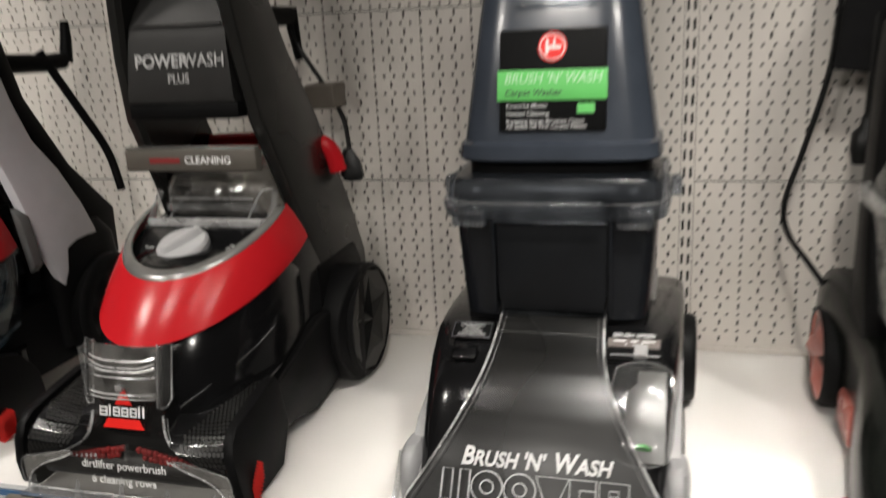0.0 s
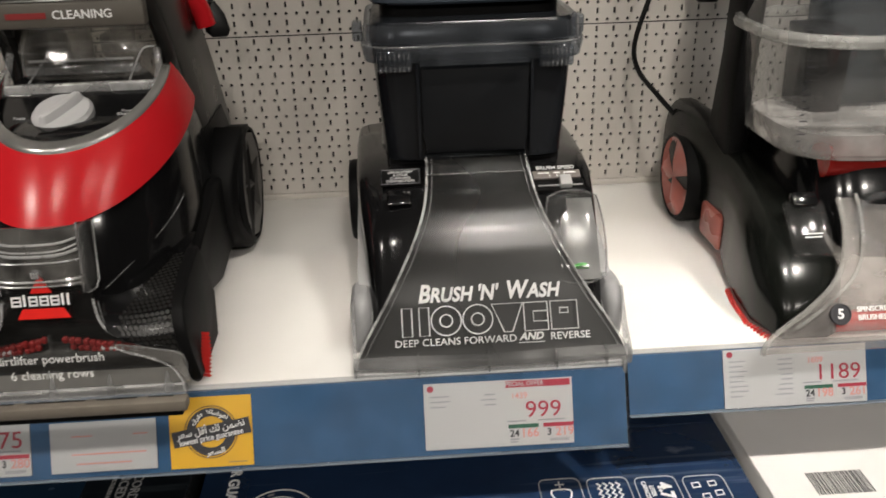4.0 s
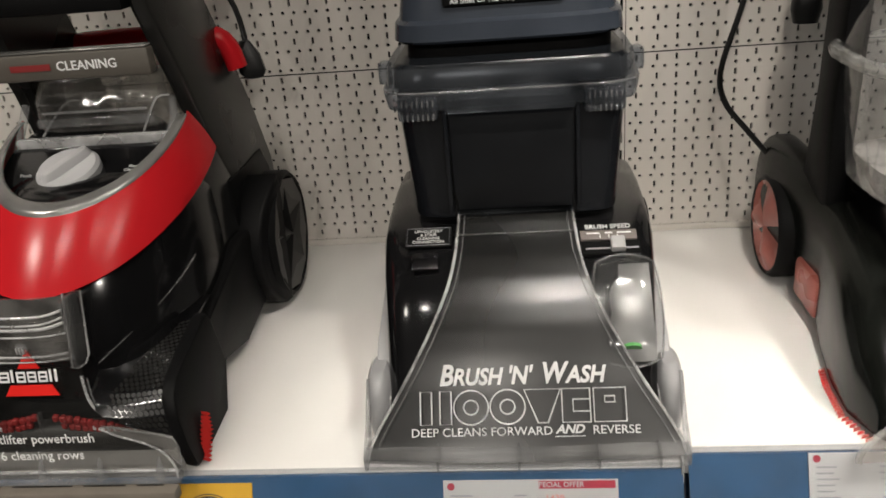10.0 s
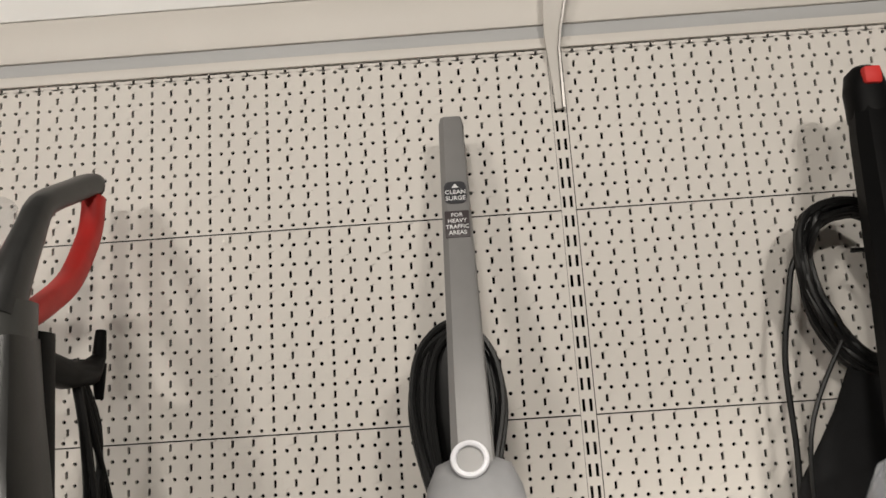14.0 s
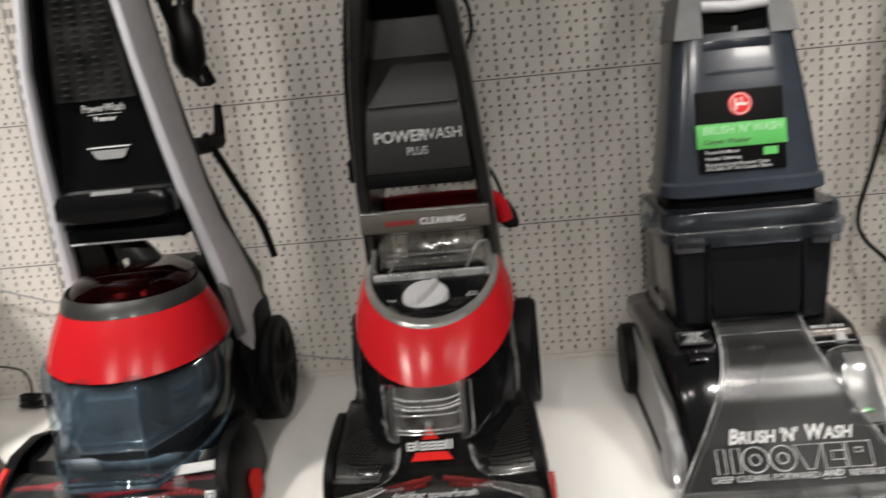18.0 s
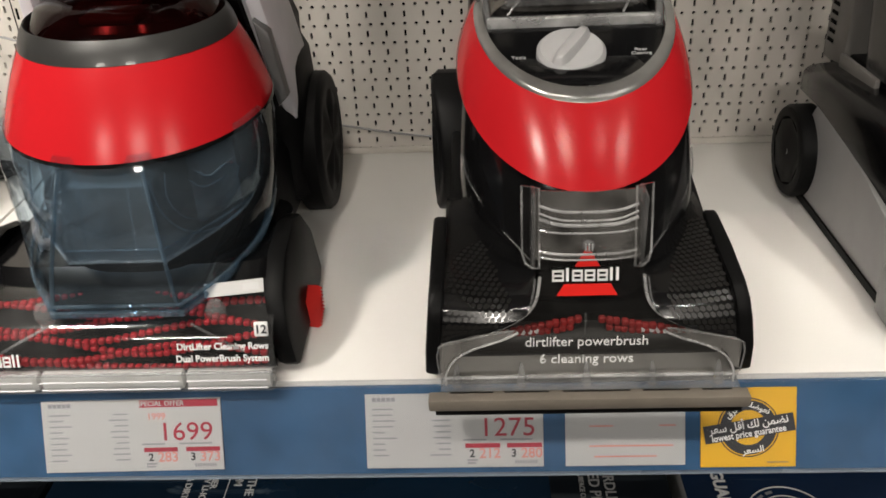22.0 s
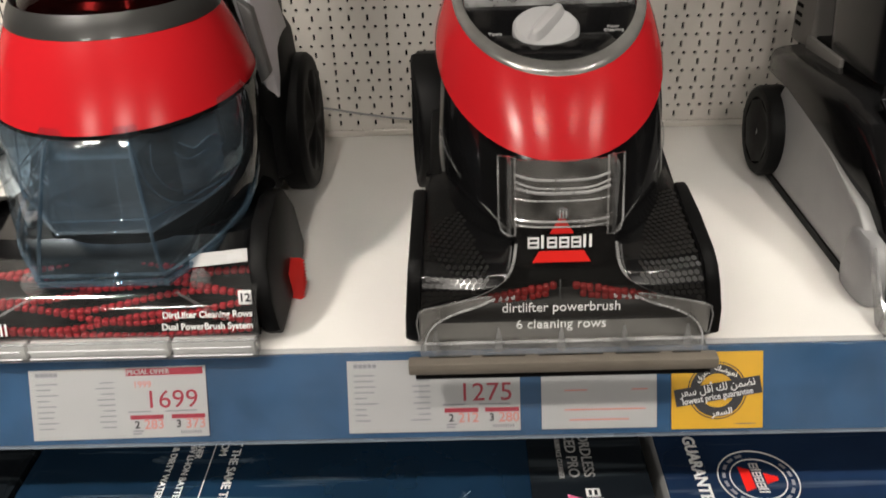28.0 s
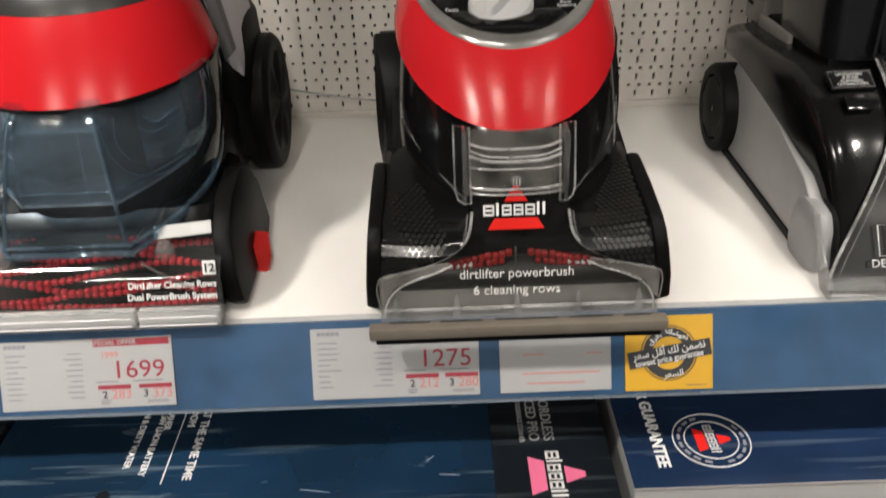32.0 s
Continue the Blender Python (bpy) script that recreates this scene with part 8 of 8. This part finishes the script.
for x, y, s, wd in ((-0.881, -0.559, 0.0122, "CARRY AT THE SAME TIME"), (-0.8945, -0.484, 0.0115, "FREEDOM"), (-0.919, -0.487, 0.0095, "CLEANER"), (-0.9265, -0.552, 0.0095, "WITH 36V LI-ION BATTERY"), (-0.9445, -0.541, 0.0095, "CLEAN & DIRTY WATER")):
    lettering("print", wd, s, down(X(x), Y(y), h + 0.0004), M_PRINTW, t, "white print", 1.0, align="RIGHT", bold=0.012)
part("rule", bars([(-0.12, 0.058, 0, 0.0010)], down(X(-0.904), Y(-0.505), h + 0.0003)), M_PRINTW, t)
em = down(X(-0.5275), Y(-0.5705), h + 0.0013) @ Matrix.Scale(0.80, 4)
def tri2(pts, mt, nm):
    part(nm, moved(loft([[(x, y, 0) for x, y in pts], [(x, y, 0.0004) for x, y in pts]]), em), mt, t, "pink emblem")
tri2([(-0.031, -0.030), (0.031, -0.030), (0.023, -0.011), (-0.023, -0.011)], M_PINK, "emblem")
tri2([(-0.014, 0.012), (0.014, 0.012), (0.004, 0.036), (-0.004, 0.036)], M_PINK, "emblem")
tagged(part("wordmark", bars(block_word(0.078, 0.016), em @ Matrix.Translation((0, 0, 0.0005))), M_PRINTW, t, "white block wordmark"), kind="stuff")
rnd = random.Random(31)
bm = bmesh.new()
for k in range(9):
    x, y, l, a = rnd.uniform(0.0, w - 0.15), rnd.uniform(0.01, 0.16), rnd.uniform(0.004, 0.020), rnd.uniform(-0.4, 1.2)
    b2 = boxed(-l, l, -0.0004, 0.0004, 0, 0.0002)
    b2.transform(Matrix.Translation((x, y, h + 0.0002)) @ Matrix.Rotation(a, 4, "Z"))
    bm = merged(bm, b2)
tagged(part("scuff", bm, M_SCUFF, t, "pale scuffs"), kind="stuff")
part("chip", moved(loft([[(-0.006, -0.009, 0), (0.005, -0.007, 0), (0.007, 0.004, 0), (0, 0.010, 0), (-0.007, 0.003, 0)], [(-0.006, -0.009, 0.0004), (0.005, -0.007, 0.0004), (0.007, 0.004, 0.0004), (0, 0.010, 0.0004), (-0.007, 0.003, 0.0004)]]), Matrix.Translation((X(-0.955), Y(-0.578), h + 0.0002))), M_CARTK, t)

t, w, h = carton("dark carton of a cordless cleaner", -1.72, -1.091, -0.70, -0.150, M_CARTK, M_CARTK)
em = down(w - 0.055, 0.125, h + 0.0006) @ Matrix.Scale(0.80, 4)
tri2([(-0.031, -0.030), (0.031, -0.030), (0.023, -0.011), (-0.023, -0.011)], M_PINK, "emblem")
tri2([(-0.014, 0.012), (0.014, 0.012), (0.004, 0.036), (-0.004, 0.036)], M_PINK, "emblem")
tagged(part("wordmark", bars(block_word(0.078, 0.016), em @ Matrix.Translation((0, 0, 0.0005))), M_PRINTW, t, "white block wordmark"), kind="stuff")
lettering("print", "ADVANCED PRO", 0.0150, down(w - 0.070, 0.176, h + 0.0005), M_GREY, t, "grey print", 1.0, align="RIGHT")
lettering("print", "CORDLESS", 0.0150, down(w - 0.055, 0.176, h + 0.0005), M_GREY, t, "grey print", 1.0, align="RIGHT")

t, w, h = carton("glossy navy carton with a round white seal", -0.456, 0.140, -0.588, -0.153, M_CARTG, M_CARTD)
X = lambda x: x + 0.158
Y = lambda y: y + 0.588
lettering("print", "YEAR GUARANTEE", 0.0165, down(X(-0.4215), Y(-0.562), h + 0.0003), M_PRINTW, t, "bold white print", 1.0, align="RIGHT", bold=0.03)
c = Matrix.Translation((X(-0.367), Y(-0.527), h + 0.0004))
for r, q in ((0.0375, 0.0007), (0.0262, 0.0006)):
    part("seal_ring", moved(tube([(r * math.cos(2 * math.pi * i / 48), r * math.sin(2 * math.pi * i / 48), 0) for i in range(48)], q, 4, True), c), M_PRINTW, t, "white ring of the seal")
for k in range(15):
    a = radians(20 + 20 * k)
    if 7 < k < 9:
        continue
    part("seal_print", bars([(-0.0035, 0.0035, 0.0318, 0.0030)], c @ Matrix.Rotation(a, 4, "Z")), M_PRINTG, t)
em = c @ Matrix.Rotation(radians(-90), 4, "Z") @ Matrix.Scale(0.52, 4)
def tri3(pts, nm):
    part(nm, moved(loft([[(x, y, 0) for x, y in pts], [(x, y, 0.0006) for x, y in pts]]), em), M_PRINTRED, t, "red emblem")
tri3([(-0.031, -0.030), (0.031, -0.030), (0.023, -0.011), (-0.023, -0.011)], "emblem")
tri3([(-0.014, 0.012), (0.014, 0.012), (0.004, 0.036), (-0.004, 0.036)], "emblem")
tagged(part("wordmark", bars(block_word(0.078, 0.016), em @ Matrix.Translation((0, 0, 0.0006))), M_PRINTW, t, "white block wordmark"), kind="stuff")
for k in range(4):
    cx, cy = X(-0.066 + 0.052 * k), Y(-0.523 - 0.003 * k)
    o = Matrix.Translation((cx, cy, h + 0.0003))
    rr = [(p[0], p[1], 0) for p in oval(0, 0, 0, 0.0225, 0.0225, 6, 40)]
    part("icon_frame", moved(tube(rr, 0.0006, 4, True), o), M_PRINTP, t, "white rounded icon frame")
    if k == 2:
        lettering("icon", "4.7", 0.020, o @ Matrix.Rotation(radians(-90), 4, "Z") @ Matrix.Translation((0, 0.007, 0)), M_PRINTW, t, bold=0.04)
        lettering("icon", "LITER\nCAPACITY", 0.0068, o @ Matrix.Rotation(radians(-90), 4, "Z") @ Matrix.Translation((0, -0.010, 0)), M_PRINTW, t, bold=0.02)
    elif k == 1:
        for q in (-0.010, -0.003, 0.004, 0.011):
            part("icon", moved(tube([(q + 0.002 * (-1) ** i, -0.014 + 0.004 * i, 0) for i in range(8)], 0.0011, 4), o), M_PRINTW, t)
    elif k == 0:
        part("icon", moved(tube([(-0.010, 0.004, 0), (-0.008, -0.010, 0), (0.0, -0.014, 0), (0.008, -0.010, 0), (0.010, 0.004, 0)], 0.0011, 4, True, 3), o), M_PRINTW, t)
        part("icon", bars([(-0.005, 0.005, 0.013, 0.0016), (-0.0008, 0.0008, 0.013, 0.010)], o), M_PRINTW, t)
    else:
        for qx, qy in ((-0.010, 0.008), (0.008, 0.009), (-0.004, -0.010), (0.011, -0.006)):
            part("icon", moved(tube([(qx - 0.004, qy - 0.004, 0), (qx - 0.004, qy + 0.003, 0), (qx + 0.004, qy + 0.004, 0), (qx + 0.004, qy - 0.003, 0)], 0.0009, 4, True), o), M_PRINTW, t)
# thin grey strip along the front edge of the top
part("worn_edge", boxed(-w, w, -0.0008, 0.0006, h - 0.0022, h + 0.0004, 0.0005), M_GREY, t, "pale front edge")

t, w, h = carton("plain white and grey carton with a barcode", 0.152, 0.80, -0.60, -0.150, M_CARTW, M_CARTW)
bm = bmesh.new()
rnd = random.Random(77)
x = 0.0
while x < 0.062:
    q = rnd.choice((0.0006, 0.001, 0.0016))
    put_box(bm, x, x + q, 0, 0.035, 0, 0.0003)
    x += q + rnd.choice((0.0007, 0.001, 0.0014))
bm.transform(Matrix.Translation((-0.275, 0.045, h + 0.0002)))
tagged(part("barcode", bm, M_PRINTK, t, "black barcode"), kind="stuff")
# flat dark oval drawn for the unlit slot
part("hand_slot", moved(loft([oval(0, 0, z, 0.045, 0.012, 4, 28) for z in (0, 0.0006)]), Matrix.Translation((-0.24, 0.225, h + 0.0001))), M_DARK, t, "dark hand slot")
